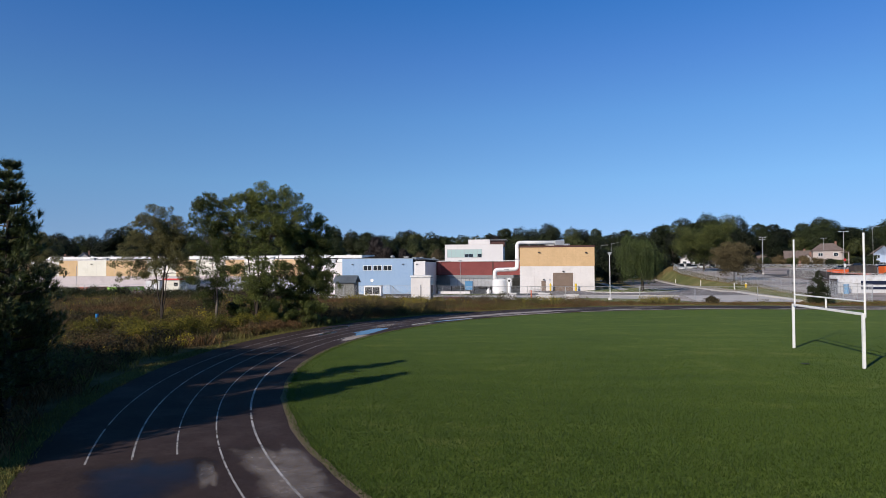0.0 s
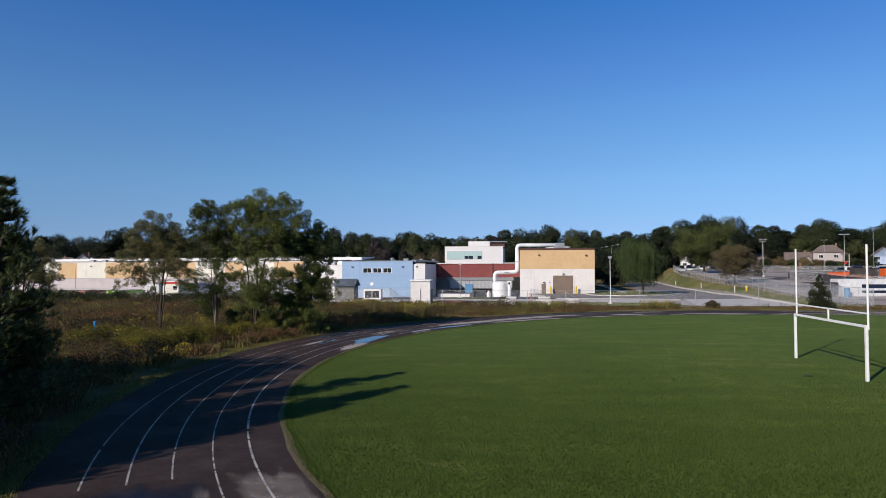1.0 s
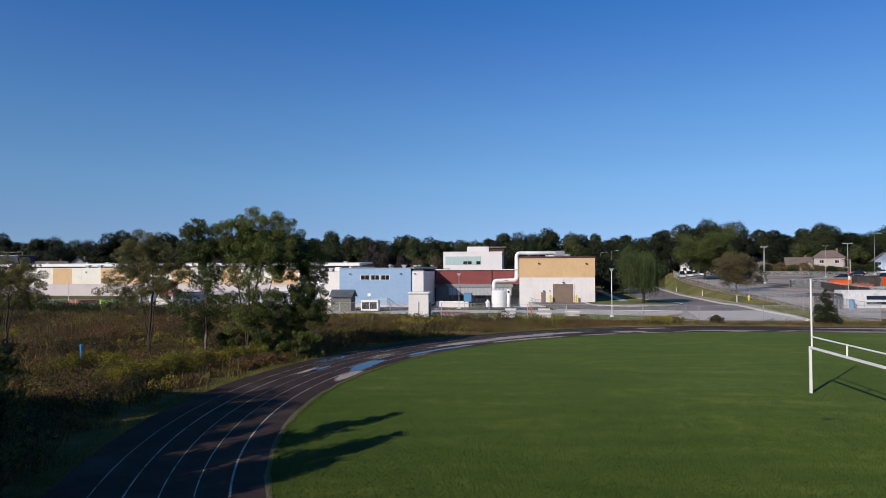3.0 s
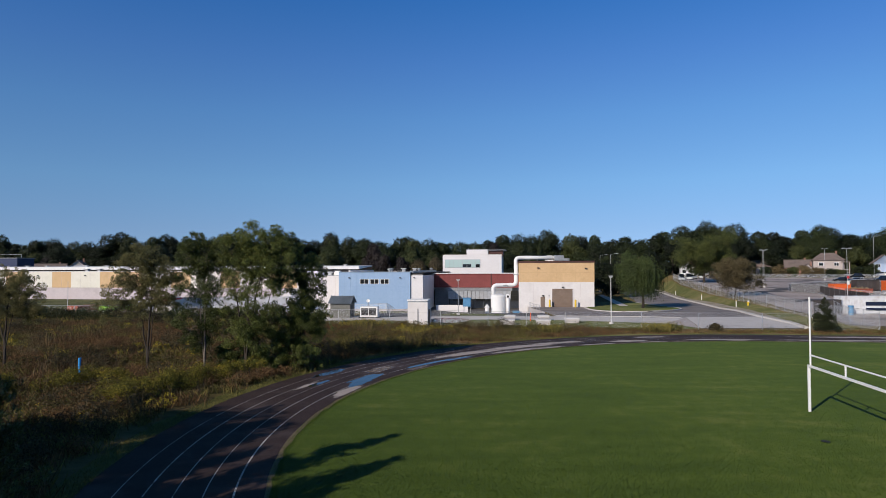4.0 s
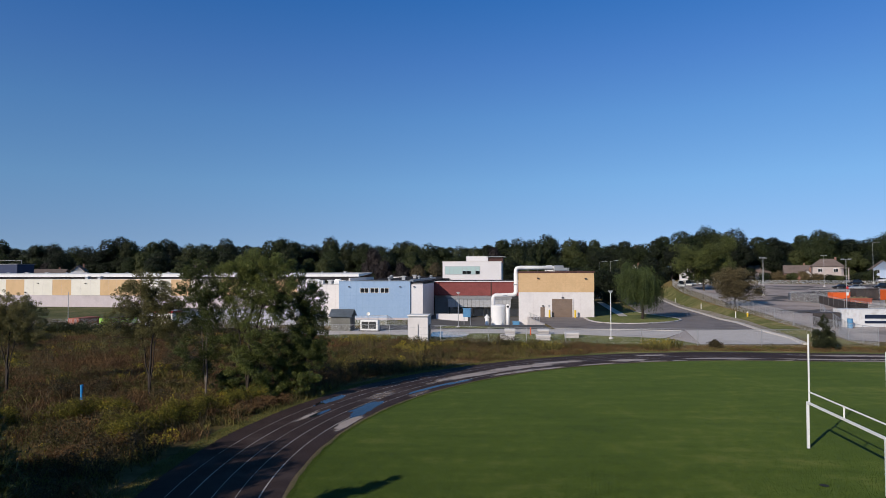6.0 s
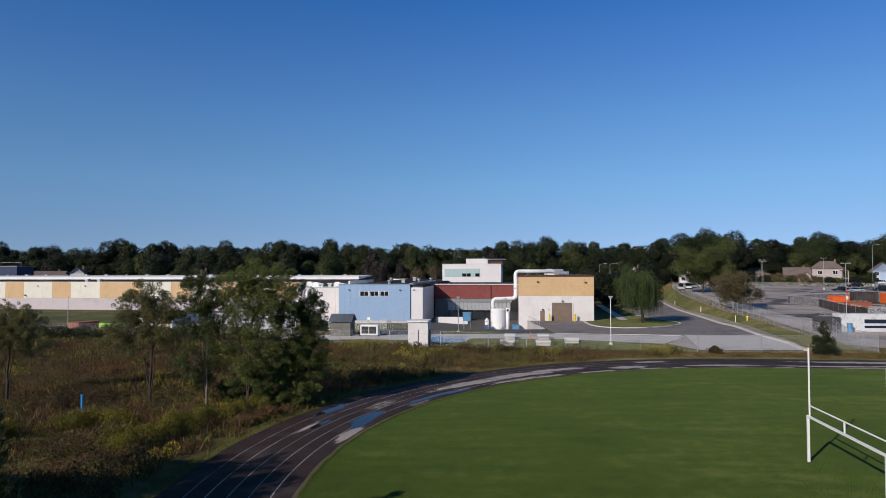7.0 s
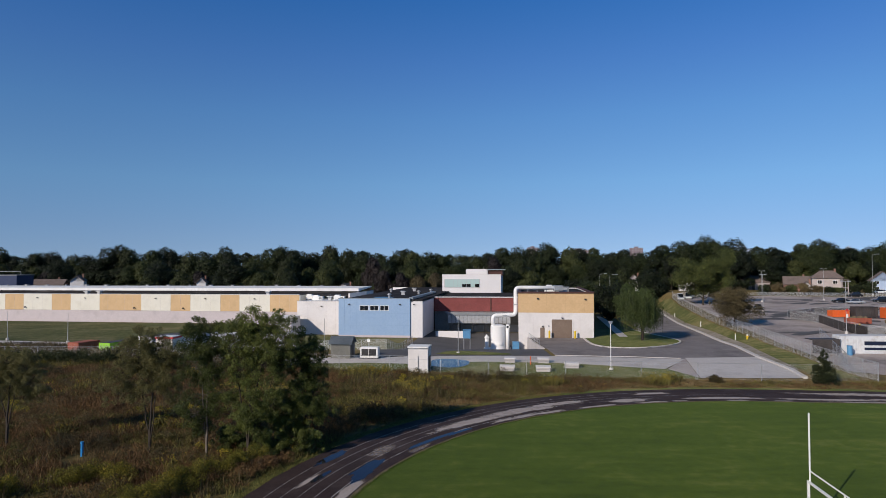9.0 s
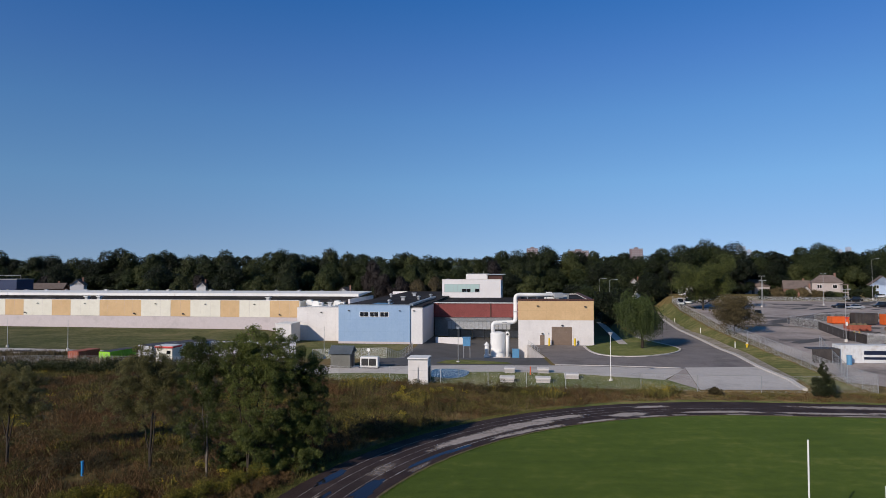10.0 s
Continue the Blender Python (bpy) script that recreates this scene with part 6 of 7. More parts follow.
big = shipping_box(64.0, 103.6, -6, 12.19, "box_grey", "long white-grey shipping container with dark lettering bars", 2.8)
for zz, hh, x0, wide in ((1.32, 0.62, 3.65, 6.4), (0.55, 0.40, 3.65, 6.4)):
    part("lettering_bar", box(x0, x0 + wide, -0.03, -0.008, zz, zz + hh), "ink", big, "dark lettering bar")
shipping_box(79, 99, -6, 12.19, "box_grey", "long white-grey shipping container", 2.6)
tp = empty("tarpaulin_bay", pose(59.5, 103.5, hz(60, 103), 0, 0, -6), "dark tarpaulin bay beside the container", "tarpaulin")
part("sheet", box(0, 4.2, 0, 0.12, 0.2, 2.3, 0.03), "bin_dark", tp)
part("sheet_top", box(-0.3, 4.3, 0, 2.2, 2.3, 2.42, 0.03), "bin_dark", tp)
brl = empty("blue_drum", pose(64.6, 102.2, hz(64.6, 102.2)), "blue plastic drum beside the container", "drum")
part("body", rod((0, 0, 0), (0, 0, 1.5), 0.4, 0.4, 16), "cab_blue", brl)
part("lid", rod((0, 0, 1.5), (0, 0, 1.58), 0.42, 0.42, 16), "cab_blue", brl)

shipping_box(-63.7, 112.6, 72, 4.6, "rust_red", "low rust-red storage container with double doors", 1.25, 2.4)
shipping_box(-57.9, 112.0, 72, 6.06, "lime", "lime green storage container with double doors", 1.25, 2.4, roof="bin_dark")
shipping_box(-51.5, 111.3, 50, 12.19, "box_grey", "white shipping container with a dark roof", 2.4, roof="bin_dark")
shipping_box(-49.5, 109.7, 50, 12.19, "box_grey", "white shipping container with a dark roof", 2.4, roof="bin_dark")
kio = empty("ticket_kiosk", pose(-47.4, 106.5, hz(-47, 106), 0, 0, -8), "cream kiosk with a red roof band", "kiosk")
part("wall", box(0, 2.9, 0, 2.6, -0.1, 2.7, 0.02), "cream", kio)
part("roof_band", box(-0.15, 3.05, -0.15, 2.75, 2.7, 3.0, 0.02), "red", kio)
part("roof", box(-0.1, 3.0, -0.1, 2.7, 3.0, 3.08), "white_steel", kio)
part("window", box(1.9, 2.6, -0.03, 0.02, 1.7, 2.3), "glass", kio)
shipping_box(-40.5, 112.5, 20, 7.0, "box_grey", "white site trailer behind the trees", 2.7, name="site_trailer")
shipping_box(-33.5, 111.0, 14, 8.0, "box_grey", "white site trailer behind the trees", 2.7, name="site_trailer")
bx = empty("white_crate", pose(-80.5, 120, hz(-80, 120)), "low white crate by the gravel track", "crate")
part("body", box(0, 1.8, 0, 1.2, 0, 0.9, 0.02), "box_grey", bx)
part("lid", box(-0.05, 3.2, -0.05, 1.25, 0.9, 1.05), "bin_dark", bx)


def skip(x, y, turn, length, height, material, label, heap=None):
    t = empty("roll_off_skip", pose(x, y, hz(x, y) + 0.2, 0, 0, turn), label, "skip", "skips")
    for nm, b in (("side", (0, length, 0, 0.1, 0, height)), ("side", (0, length, 2.3, 2.4, 0, height)), ("end", (0, 0.1, 0.1, 2.3, 0, height)), ("end", (length - 0.1, length, 0.1, 2.3, 0, height)), ("floor", (0.1, length - 0.1, 0.1, 2.3, 0, 0.1))):
        part(nm, box(*b, 0.01), material, t)
    for i in range(int(length / 0.7) + 1):
        part("rib", box(i * 0.7, i * 0.7 + 0.1, -0.09, 0.0, 0.05, height - 0.05), material, t)
    part("rim", box(-0.05, length + 0.05, -0.12, 0.02, height - 0.08, height + 0.06), material, t)
    for i in (0.4, length - 0.6):
        part("runner", box(i, i + 0.2, -0.02, 2.42, -0.2, 0.0), "dark_steel", t)
    if heap:
        bm = bmesh.new()
        for k in range(14):
            s = 0.3 + 0.4 * noise.random()
            g = bmesh.ops.create_icosphere(bm, subdivisions=1, radius=s, matrix=pose(0.5 + (length - 1) * noise.random(), 0.6 + 1.2 * noise.random(), height - 0.15))
        part("load", bm, heap, t, "heaped rubble load")
    return t


skip(92.6, 152.0, -6, 3.9, 1.5, "orange", "orange steel roll-off skip")
skip(97.2, 150.6, -6, 5.0, 2.5, "bin_dark", "dark brown roll-off skip")
skip(102.8, 148.4, -6, 6.5, 2.4, "orange", "tall orange roll-off skip")
skip(92.0, 132.5, -6, 4.5, 1.2, "galv", "low grey skip filled with scrap", "earth")
skip(98.5, 131.5, -6, 4.5, 1.3, "orange", "low orange skip filled with scrap", "rust_red")
skip(88.0, 138.5, -6, 4.5, 1.2, "rust_red", "rusty skip filled with earth", "earth")
for x in (81.2, 82.2):
    b = empty("bollard", pose(x, 126.4, hz(x, 126.4)), "yellow steel bollard in the car park", "bollard", "yellow bollards")
    part("pipe", rod((0, 0, -0.1), (0, 0, 1.6), 0.14, 0.14, 12), "yellow", b)
    part("dome", rod((0, 0, 1.6), (0, 0, 1.7), 0.14, 0.05, 12), "yellow", b)


def car(x, y, turn, material, label, tall=0.0, length=4.6):
    t = empty("parked_car", pose(x, y, hz(x, y) + 0.06, 0, 0, turn), label, "car", "parked cars")
    w, L = 1.8, length
    prof = [(0.0, 0.35), (0.0, 0.72), (0.12, 0.8), (1.25, 0.92), (1.35, 0.95), (L - 0.75, 0.98), (L, 0.9), (L, 0.35)]
    bm = bmesh.new()
    a = [bm.verts.new((px, 0, pz)) for px, pz in prof]
    b = [bm.verts.new((px, w, pz)) for px, pz in prof]
    n = len(prof)
    bm.faces.new(a)
    bm.faces.new(b[::-1])
    for i in range(n):
        bm.faces.new((a[i], b[i], b[(i + 1) % n], a[(i + 1) % n]))
    bmesh.ops.recalc_face_normals(bm, faces=bm.faces[:])
    bmesh.ops.bevel(bm, geom=bm.edges[:], offset=0.06, segments=2, affect="EDGES", profile=0.7)
    part("body", bm, material, t, "", True)
    cabp = [(1.3, 0.9), (2.0, 1.42 + tall), (L - 1.3 + tall * 0.8, 1.44 + tall), (L - 0.55 + tall * 0.6, 0.95)]
    bm = bmesh.new()
    a = [bm.verts.new((px, 0.12 + 0.1 * (pz > 1.2), pz)) for px, pz in cabp]
    b = [bm.verts.new((px, w - 0.12 - 0.1 * (pz > 1.2), pz)) for px, pz in cabp]
    bm.faces.new(a)
    bm.faces.new(b[::-1])
    for i in range(4):
        bm.faces.new((a[i], b[i], b[(i + 1) % 4], a[(i + 1) % 4]))
    bmesh.ops.recalc_face_normals(bm, faces=bm.faces[:])
    bmesh.ops.bevel(bm, geom=bm.edges[:], offset=0.05, segments=2, affect="EDGES", profile=0.7)
    part("cabin_glass", bm, "glass", t, "dark tinted windows", True)
    part("roof", box(2.02, L - 1.28 + tall * 0.8, 0.2, w - 0.2, 1.40 + tall, 1.47 + tall, 0.03), material, t)
    for px in (2.95, ):
        for py in (0.13, w - 0.2):
            part("pillar", box(px, px + 0.1, py, py + 0.07, 0.9, 1.44 + tall), material, t)
    for px in (0.85, L - 0.95):
        for py in (-0.02, w - 0.2):
            wh = part("wheel", rod((px, py, 0.33), (px, py + 0.22, 0.33), 0.33, 0.33, 18), "rubber", t)
            part("rim", rod((px, py - 0.012, 0.33), (px, py + 0.235, 0.33), 0.2, 0.2, 14), "galv", wh)
    for py in (0.2, w - 0.55):
        part("headlight", box(-0.015, 0.05, py, py + 0.35, 0.62, 0.74, 0.01), "glass_pale", t)
        part("tail_light", box(L - 0.05, L + 0.015, py, py + 0.35, 0.7, 0.84, 0.01), "red", t)
    return t


car(119.4, 187.5, -6, "car_silver", "silver saloon car parked on the asphalt")
car(117.5, 191.5, -6, "car_black", "black car parked on the asphalt")
car(135.5, 212.5, -6, "car_black", "black sport utility car parked on the asphalt", 0.3)
car(130.5, 192.5, -6, "car_black", "black sport utility car parked on the asphalt", 0.3)
car(84.8, 170.0, 60, "car_black", "black car parked by the lamp")
car(137.5, 226, -6, "car_black", "black car in front of the stone house", 0.2)
car(142.2, 226, -6, "car_white", "white car in front of the stone house")
car(155.0, 228.5, -6, "car_white", "white car in front of the blue house", 0.1)
car(161.0, 228.0, -6, "car_black", "dark car in front of the blue house")
car(15.0, 138.2, -8, "car_white", "white pickup parked beside the tank", 0.3, 5.0)
for i, (x, y) in enumerate(((77.0, 203), (80.5, 206), (84.0, 211), (88.0, 214), (92.5, 216))):
    car(x, y, 75, ("car_white", "car_white", "car_silver", "car_white", "car_black")[i], ("tall white van", "tall white van", "silver car", "white car", "black car")[i] + " at the end of the car park", (0.7, 0.6, 0.0, 0.2, 0.1)[i], (5.4, 5.2, 4.6, 4.6, 4.6)[i])


# ---- houses ----
def house(x, y, turn, w, d, eave, ridge, wall_mat, roof_mat, label, storeys=1, gable_front=False, hip=False):
    t = empty("house", pose(x, y, hz(x, y) - 0.1, 0, 0, turn), label, "house", "houses")
    part("wall", box(0, w, 0, d, -0.5, eave), wall_mat, t)
    bm = bmesh.new()
    o = 0.45
    if hip:
        k = min(w, d) / 2
        base = [bm.verts.new(p) for p in ((-o, -o, eave), (w + o, -o, eave), (w + o, d + o, eave), (-o, d + o, eave))]
        r0, r1 = bm.verts.new((k * 0.9, d / 2, ridge)), bm.verts.new((w - k * 0.9, d / 2, ridge))
        for f in ((base[0], base[1], r1, r0), (base[2], base[3], r0, r1), (base[1], base[2], r1), (base[3], base[0], r0)):
            bm.faces.new(f)
    elif gable_front:
        base = [bm.verts.new(p) for p in ((-o, -o, eave), (w + o, -o, eave), (w + o, d + o, eave), (-o, d + o, eave), (w / 2, -o, ridge), (w / 2, d + o, ridge))]
        for f in ((0, 4, 5, 3), (1, 2, 5, 4)):
            bm.faces.new([base[i] for i in f])
        g = bmesh.new()
        g.faces.new([g.verts.new(p) for p in ((0, 0.02, eave), (w, 0.02, eave), (w / 2, 0.02, ridge - 0.25))])
        bmesh.ops.solidify(g, geom=g.faces[:], thickness=0.15)
        part("gable", g, wall_mat, t)
    else:
        base = [bm.verts.new(p) for p in ((-o, -o, eave), (w + o, -o, eave), (w + o, d + o, eave), (-o, d + o, eave), (-o, d / 2, ridge), (w + o, d / 2, ridge))]
        for f in ((0, 1, 5, 4), (2, 3, 4, 5)):
            bm.faces.new([base[i] for i in f])
        for xx in (0.02, w - 0.17):
            g = bmesh.new()
            g.faces.new([g.verts.new(p) for p in ((xx, 0, eave), (xx, d, eave), (xx, d / 2, ridge - 0.25))])
            bmesh.ops.solidify(g, geom=g.faces[:], thickness=0.15)
            part("gable", g, wall_mat, t)
    bmesh.ops.recalc_face_normals(bm, faces=bm.faces[:])
    bmesh.ops.solidify(bm, geom=bm.faces[:], thickness=0.16)
    rf = part("roof", bm, roof_mat, t)
    part("chimney", box(w * 0.75, w * 0.75 + 0.6, d / 2 + 0.4, d / 2 + 1.0, eave, ridge + 0.7), "house_brick", rf)
    hh = eave / storeys
    for s in range(storeys):
        n = max(2, int(w / 3.2))
        for i in range(n):
            cx = w * (i + 0.5) / n
            if s == 0 and i == n // 2:
                dr = part("door", box(cx - 0.5, cx + 0.5, -0.05, 0.02, 0, 2.1), "dark_steel", t)
                continue
            wn_ = part("window", box(cx - 0.75, cx + 0.75, -0.05, 0.02, s * hh + 0.9, s * hh + 2.2), "white_steel", t)
            for q in range(2):
                part("pane", box(cx - 0.66 + q * 0.69, cx - 0.03 + q * 0.69, -0.07, -0.045, s * hh + 0.99, s * hh + 2.11), "glass", wn_)
    return t


house(131.8, 227.0, -26, 9.4, 6, 6.0, 8.6, "house_stone", "shingle", "two-storey stone house with a hipped brown roof", 2, False, True)
po = empty("house_porch", pose(139.4, 223.4, hz(139, 223), 0, 0, -26), "two-storey stone porch with columns", "porch")
part("roof", box(0, 2.6, -1.6, 1.0, 5.2, 5.5, 0.03), "shingle", po)
for sx in (0.2, 2.2):
    part("column", box(sx, sx + 0.25, -1.5, -1.25, -0.2, 5.2), "house_stone", po)
part("floor", box(0, 2.6, -1.6, 1.0, 2.5, 2.7), "house_stone", po)
house(129.0, 240.0, -24, 8.5, 7, 3.0, 6.0, "house_brick", "shingle", "low brick house with a brown gabled roof")
house(128.2, 227.4, -24, 3.4, 4, 2.6, 4.8, "white", "shingle", "white gable wing of the brick house", 1, True)
house(121.4, 262, -22, 12, 7, 3.2, 6.2, "house_stone", "shingle", "pale stone bungalow with a hipped brown roof", 1, False, True)
house(160.0, 238, -28, 8, 7, 4.2, 7.8, "siding_blue", "shingle", "pale blue clapboard house with a front gable", 2, True)
house(104.5, 262, -20, 7, 7, 3.2, 6.0, "white", "shingle", "white house half hidden by trees", 1, True)
house(94, 252, -16, 5, 6, 3.0, 5.6, "white", "shingle", "white house half hidden by trees", 1, True)
house(-45, 266, -8, 7, 8, 5.0, 7.8, "white", "shingle", "white gabled house with a brown roof among trees", 1, True)
house(-153, 262, 20, 5, 7, 9.2, 11.6, "white", "shingle", "pale house with a grey roof among trees", 1, True)
house(-101, 262, 14, 3.6, 7, 8.4, 10.6, "white", "shingle", "pale house with a grey roof among trees", 1, True)
house(-167, 258, 14, 12, 8, 7.8, 10.1, "house_brick", "shingle", "brick house with a brown roof among trees", 1)
house(76.5, 262, -14, 5, 6, 8.2, 11.2, "white", "shingle", "white house behind the willow", 1, True)
bsh = empty("blue_shed", pose(-197.5, 246, hz(-190, 246), 0, 0, LTURN), "dark blue metal shed with a flat roof", "shed")
part("wall", box(0, 38, 0, 8, -2, 12.0, 0.05), "shed_blue", bsh)
part("roof", box(-0.3, 38.3, -0.3, 8.3, 12.0, 12.25), "grey_metal", bsh)
part("roof_rail", tube([(25, 3, 12.2), (25, 3, 13.5), (37, 3, 13.5), (37, 3, 12.2)], 0.08, 6), "galv", bsh)


def tower_block(x, y, w, h_, storeys, label, wall_="far_concrete"):
    t = empty("apartment_tower", pose(x, y, -2), label, "tower block", "distant towers")
    part("wall", box(-w / 2, w / 2, 0, w * 0.6, 0, h_), wall_, t)
    part("roof_room", box(-w / 6, w / 6, w * 0.2, w * 0.4, h_, h_ + 4), wall_, t)
    cols = max(3, int(w / 7))
    for s in range(storeys):
        for c in range(cols):
            part("window", box(-w / 2 + (c + 0.2) * w / cols, -w / 2 + (c + 0.8) * w / cols, -0.3, 0.1, h_ * (s + 0.35) / storeys, h_ * (s + 0.75) / storeys), "haze_glass" if wall_ == "far_concrete" else wall_, t)
    return t


tower_block(266, 1850, 32, 73, 12, "distant red-brown apartment tower")
tower_block(402, 1850, 55, 66, 11, "distant red-brown apartment slab")
tower_block(580, 1880, 34, 72, 12, "distant red-brown apartment tower")
for i, (x, w, h_) in enumerate(((1690, 18, 140), (1720, 18, 132), (1752, 24, 112), (2270, 22, 112), (2320, 26, 125))):
    tower_block(x, 3600, w, h_, 14, "far skyline tower with blue haze in its wall colour", "haze_wall")


# ---- trees of the works and car park ----
broadleaf("shade_tree", 76.4, 187, 10.4, 10.6, 36000, 0.36, 71, "shade_leaf", "bark", 0.35, 22, 0.22, 2.0, "broad green shade tree at the car park fence", 0.3, 3)
broadleaf("shade_tree", 62.2, 136.5, 8.6, 4.9, 17000, 0.28, 72, "olive_leaf", "bark", 0.2, 18, 0.15, 1.3, "olive-brown tree beside the car park fence", 0.3, 3)
for i, (x, y, h_, sp) in enumerate(((45, 172, 10, 4.5), (40.5, 185, 11, 5), (52, 190, 10, 5), (57, 215, 12, 5.5), (46, 205, 12, 5.5))):
    broadleaf("shade_tree", x, y, h_, sp, 5500, 0.6, 80 + i, "wood_leaf", "bark", 0.25, 14, 0.1, 1.7, "dense green tree behind the tan hall", 0.3, 2)
for i, (x, y, h_, mt) in enumerate(((113.5, 226, 3.8, "wood_leaf"), (119, 225.5, 4.2, "wood_leaf_warm"), (127.5, 224, 4.6, "wood_leaf_warm"), (122, 258, 4, "wood_leaf"), (136, 259, 4.5, "wood_leaf"), (151, 226, 5.0, "wood_leaf"), (147, 236, 5.5, "wood_leaf"), (131.8, 223.6, 3.2, "wood_leaf_warm"), (134.6, 222.6, 2.6, "wood_leaf"), (137.6, 221.6, 2.4, "wood_leaf_light"), (116.4, 227.5, 3.4, "wood_leaf_warm"), (123.6, 226.0, 3.6, "wood_leaf_light"), (144.5, 222.5, 3.4, "wood_leaf"), (155.5, 232.0, 4.4, "wood_leaf_light"))):
    broadleaf("garden_bush", x, y, h_, 2.3, 2600, 0.42, 90 + i, mt, "bark", 0.1, 9, 0.05, 1.0, "rounded garden bush in front of a house", 0.2, 2)


def willow(x, y, height, width, seed):
    """A weeping willow: long hanging strands from arching limbs."""
    rg = np.random.default_rng(seed)
    t = empty("willow_tree", pose(x, y, hz(x, y) + 0.1), "weeping willow with long hanging green strands on the lawn island", "tree")
    bm, tips = limbs(rg, height * 0.92, width * 0.58, 0.32, 17, first=0.3, sub=3)
    part("trunk", bm, "bark", t)
    verts, faces = [], []
    tips = [np.array(p) for p in tips]
    n = 1400
    for i in range(n):
        b = tips[rg.integers(len(tips))] + rg.normal(scale=0.55, size=3)
        out = np.array([b[0], b[1], 0])
        out = out / (np.linalg.norm(out) + 0.3)
        b[2] = min(b[2] + 0.4, height)
        length = min(rg.uniform(1.2, 5.8), b[2] - rg.uniform(1.0, 3.6))
        steps = int(length / 0.16)
        for k in range(steps):
            f = k / max(1, steps)
            p = b + out * (0.9 * math.sin(min(1, f * 2.2) * 1.57)) + np.array([0, 0, -length * f * f - 0.12 * length * f]) * 0.9 + rg.normal(scale=0.06, size=3)
            a = rg.uniform(0, 6.28)
            u = np.array([math.cos(a), math.sin(a), -0.25]) * 0.13
            d = np.array([rg.normal() * 0.06, rg.normal() * 0.06, -0.24])
            j = len(verts)
            verts += [tuple(p), tuple(p + u * 0.5 + d * 0.5), tuple(p + d), tuple(p - u * 0.5 + d * 0.5)]
            faces.append((j, j + 1, j + 2, j + 3))
    crown = new("crown", mesh_np("crown", verts, faces, "willow_leaf"))
    crown.parent = t


willow(39.4, 126.8, 12.4, 8.4, 61)


def conifer_shrub(x, y, height, width, seed, label, material="shrub_leaf", n=5200, size=0.2):
    rg = np.random.default_rng(seed)
    t = empty("conifer_shrub", pose(x, y, hz(x, y)), label, "shrub", "shrubs")
    part("trunk", rod((0, 0, -0.1), (0, 0, height * 0.8), 0.08, 0.02, 7), "bark", t)
    c, r = [], []
    for i in range(90):
        f = rg.uniform() ** 1.25
        a = rg.uniform(0, 6.28)
        k = width / 2 * (1 - f) ** 0.85 * rg.uniform(0.3, 1)
        c.append((math.cos(a) * k, math.sin(a) * k, 0.25 + f * (height - 0.5)))
        r.append(0.14 + 0.36 * (1 - f))
    v, f = leaf_cloud(c, r, n, size, rg, 1.0, -0.4, 0.35)
    crown = new("crown", mesh_np("crown", v, f, material))
    crown.parent = t


conifer_shrub(46.6, 79.2, 4.4, 3.6, 62, "dark green conifer shrub at the fence corner", "wood_leaf_light", 11000, 0.15)
conifer_shrub(33.6, 79.9, 1.2, 1.8, 63, "low brown-green bush at the fence", "shrub_leaf", 1200)

# understorey at the foot of the far woods
rg = np.random.default_rng(5)
c, r = [], []
for i in range(560):
    x = rg.uniform(-330, 330)
    y = 262 + rg.uniform(0, 26) + (0 if x < 88 else -14 * (x > 170))
    if 88 < x < 165:
        y = rg.uniform(266, 285)
    h_ = rg.uniform(1.0, 4.5)
    c.append((x, y, float(H(x, y)) + h_ * 0.6))
    r.append(h_)
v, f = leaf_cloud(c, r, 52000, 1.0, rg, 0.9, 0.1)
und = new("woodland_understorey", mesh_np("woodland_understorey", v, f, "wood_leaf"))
tagged(und, "dense green bushes at the foot of the far woods", "bushes", "", "stuff")


# ---- meadow: weeds between track and fence ----
def south_y(x):
    return np.interp(x, [p[0] for p in SOUTH], [p[1] for p in SOUTH])


def meadow_points(n, rg, x0, x1, y0, y1, gap=1.1):
    x, y = rg.uniform(x0, x1, n), rg.uniform(y0, y1, n)
    dx, dy = x - TC.x, y - TC.y
    a, b = dx * T1.x + dy * T1.y, dx * T2.x + dy * T2.y
    r = np.where(a > 0, np.abs(b), np.hypot(a, b))
    edge_ = R_OUT + gap + 0.5 * np.sin(x * 0.7) + 0.35 * np.sin(y * 1.3 + x)
    ok = (r > edge_) & (np.hypot(x + 27.65, y - 49.2) > 1.3) & (y < south_y(x) - 0.3) & (x > -0.80 * (y + 2) - 3)
    return x[ok], y[ok]


def patchy(x, y, scale, seed):
    return np.array([noise.noise((float(a) * scale, float(b) * scale, seed)) for a, b in zip(x, y)])


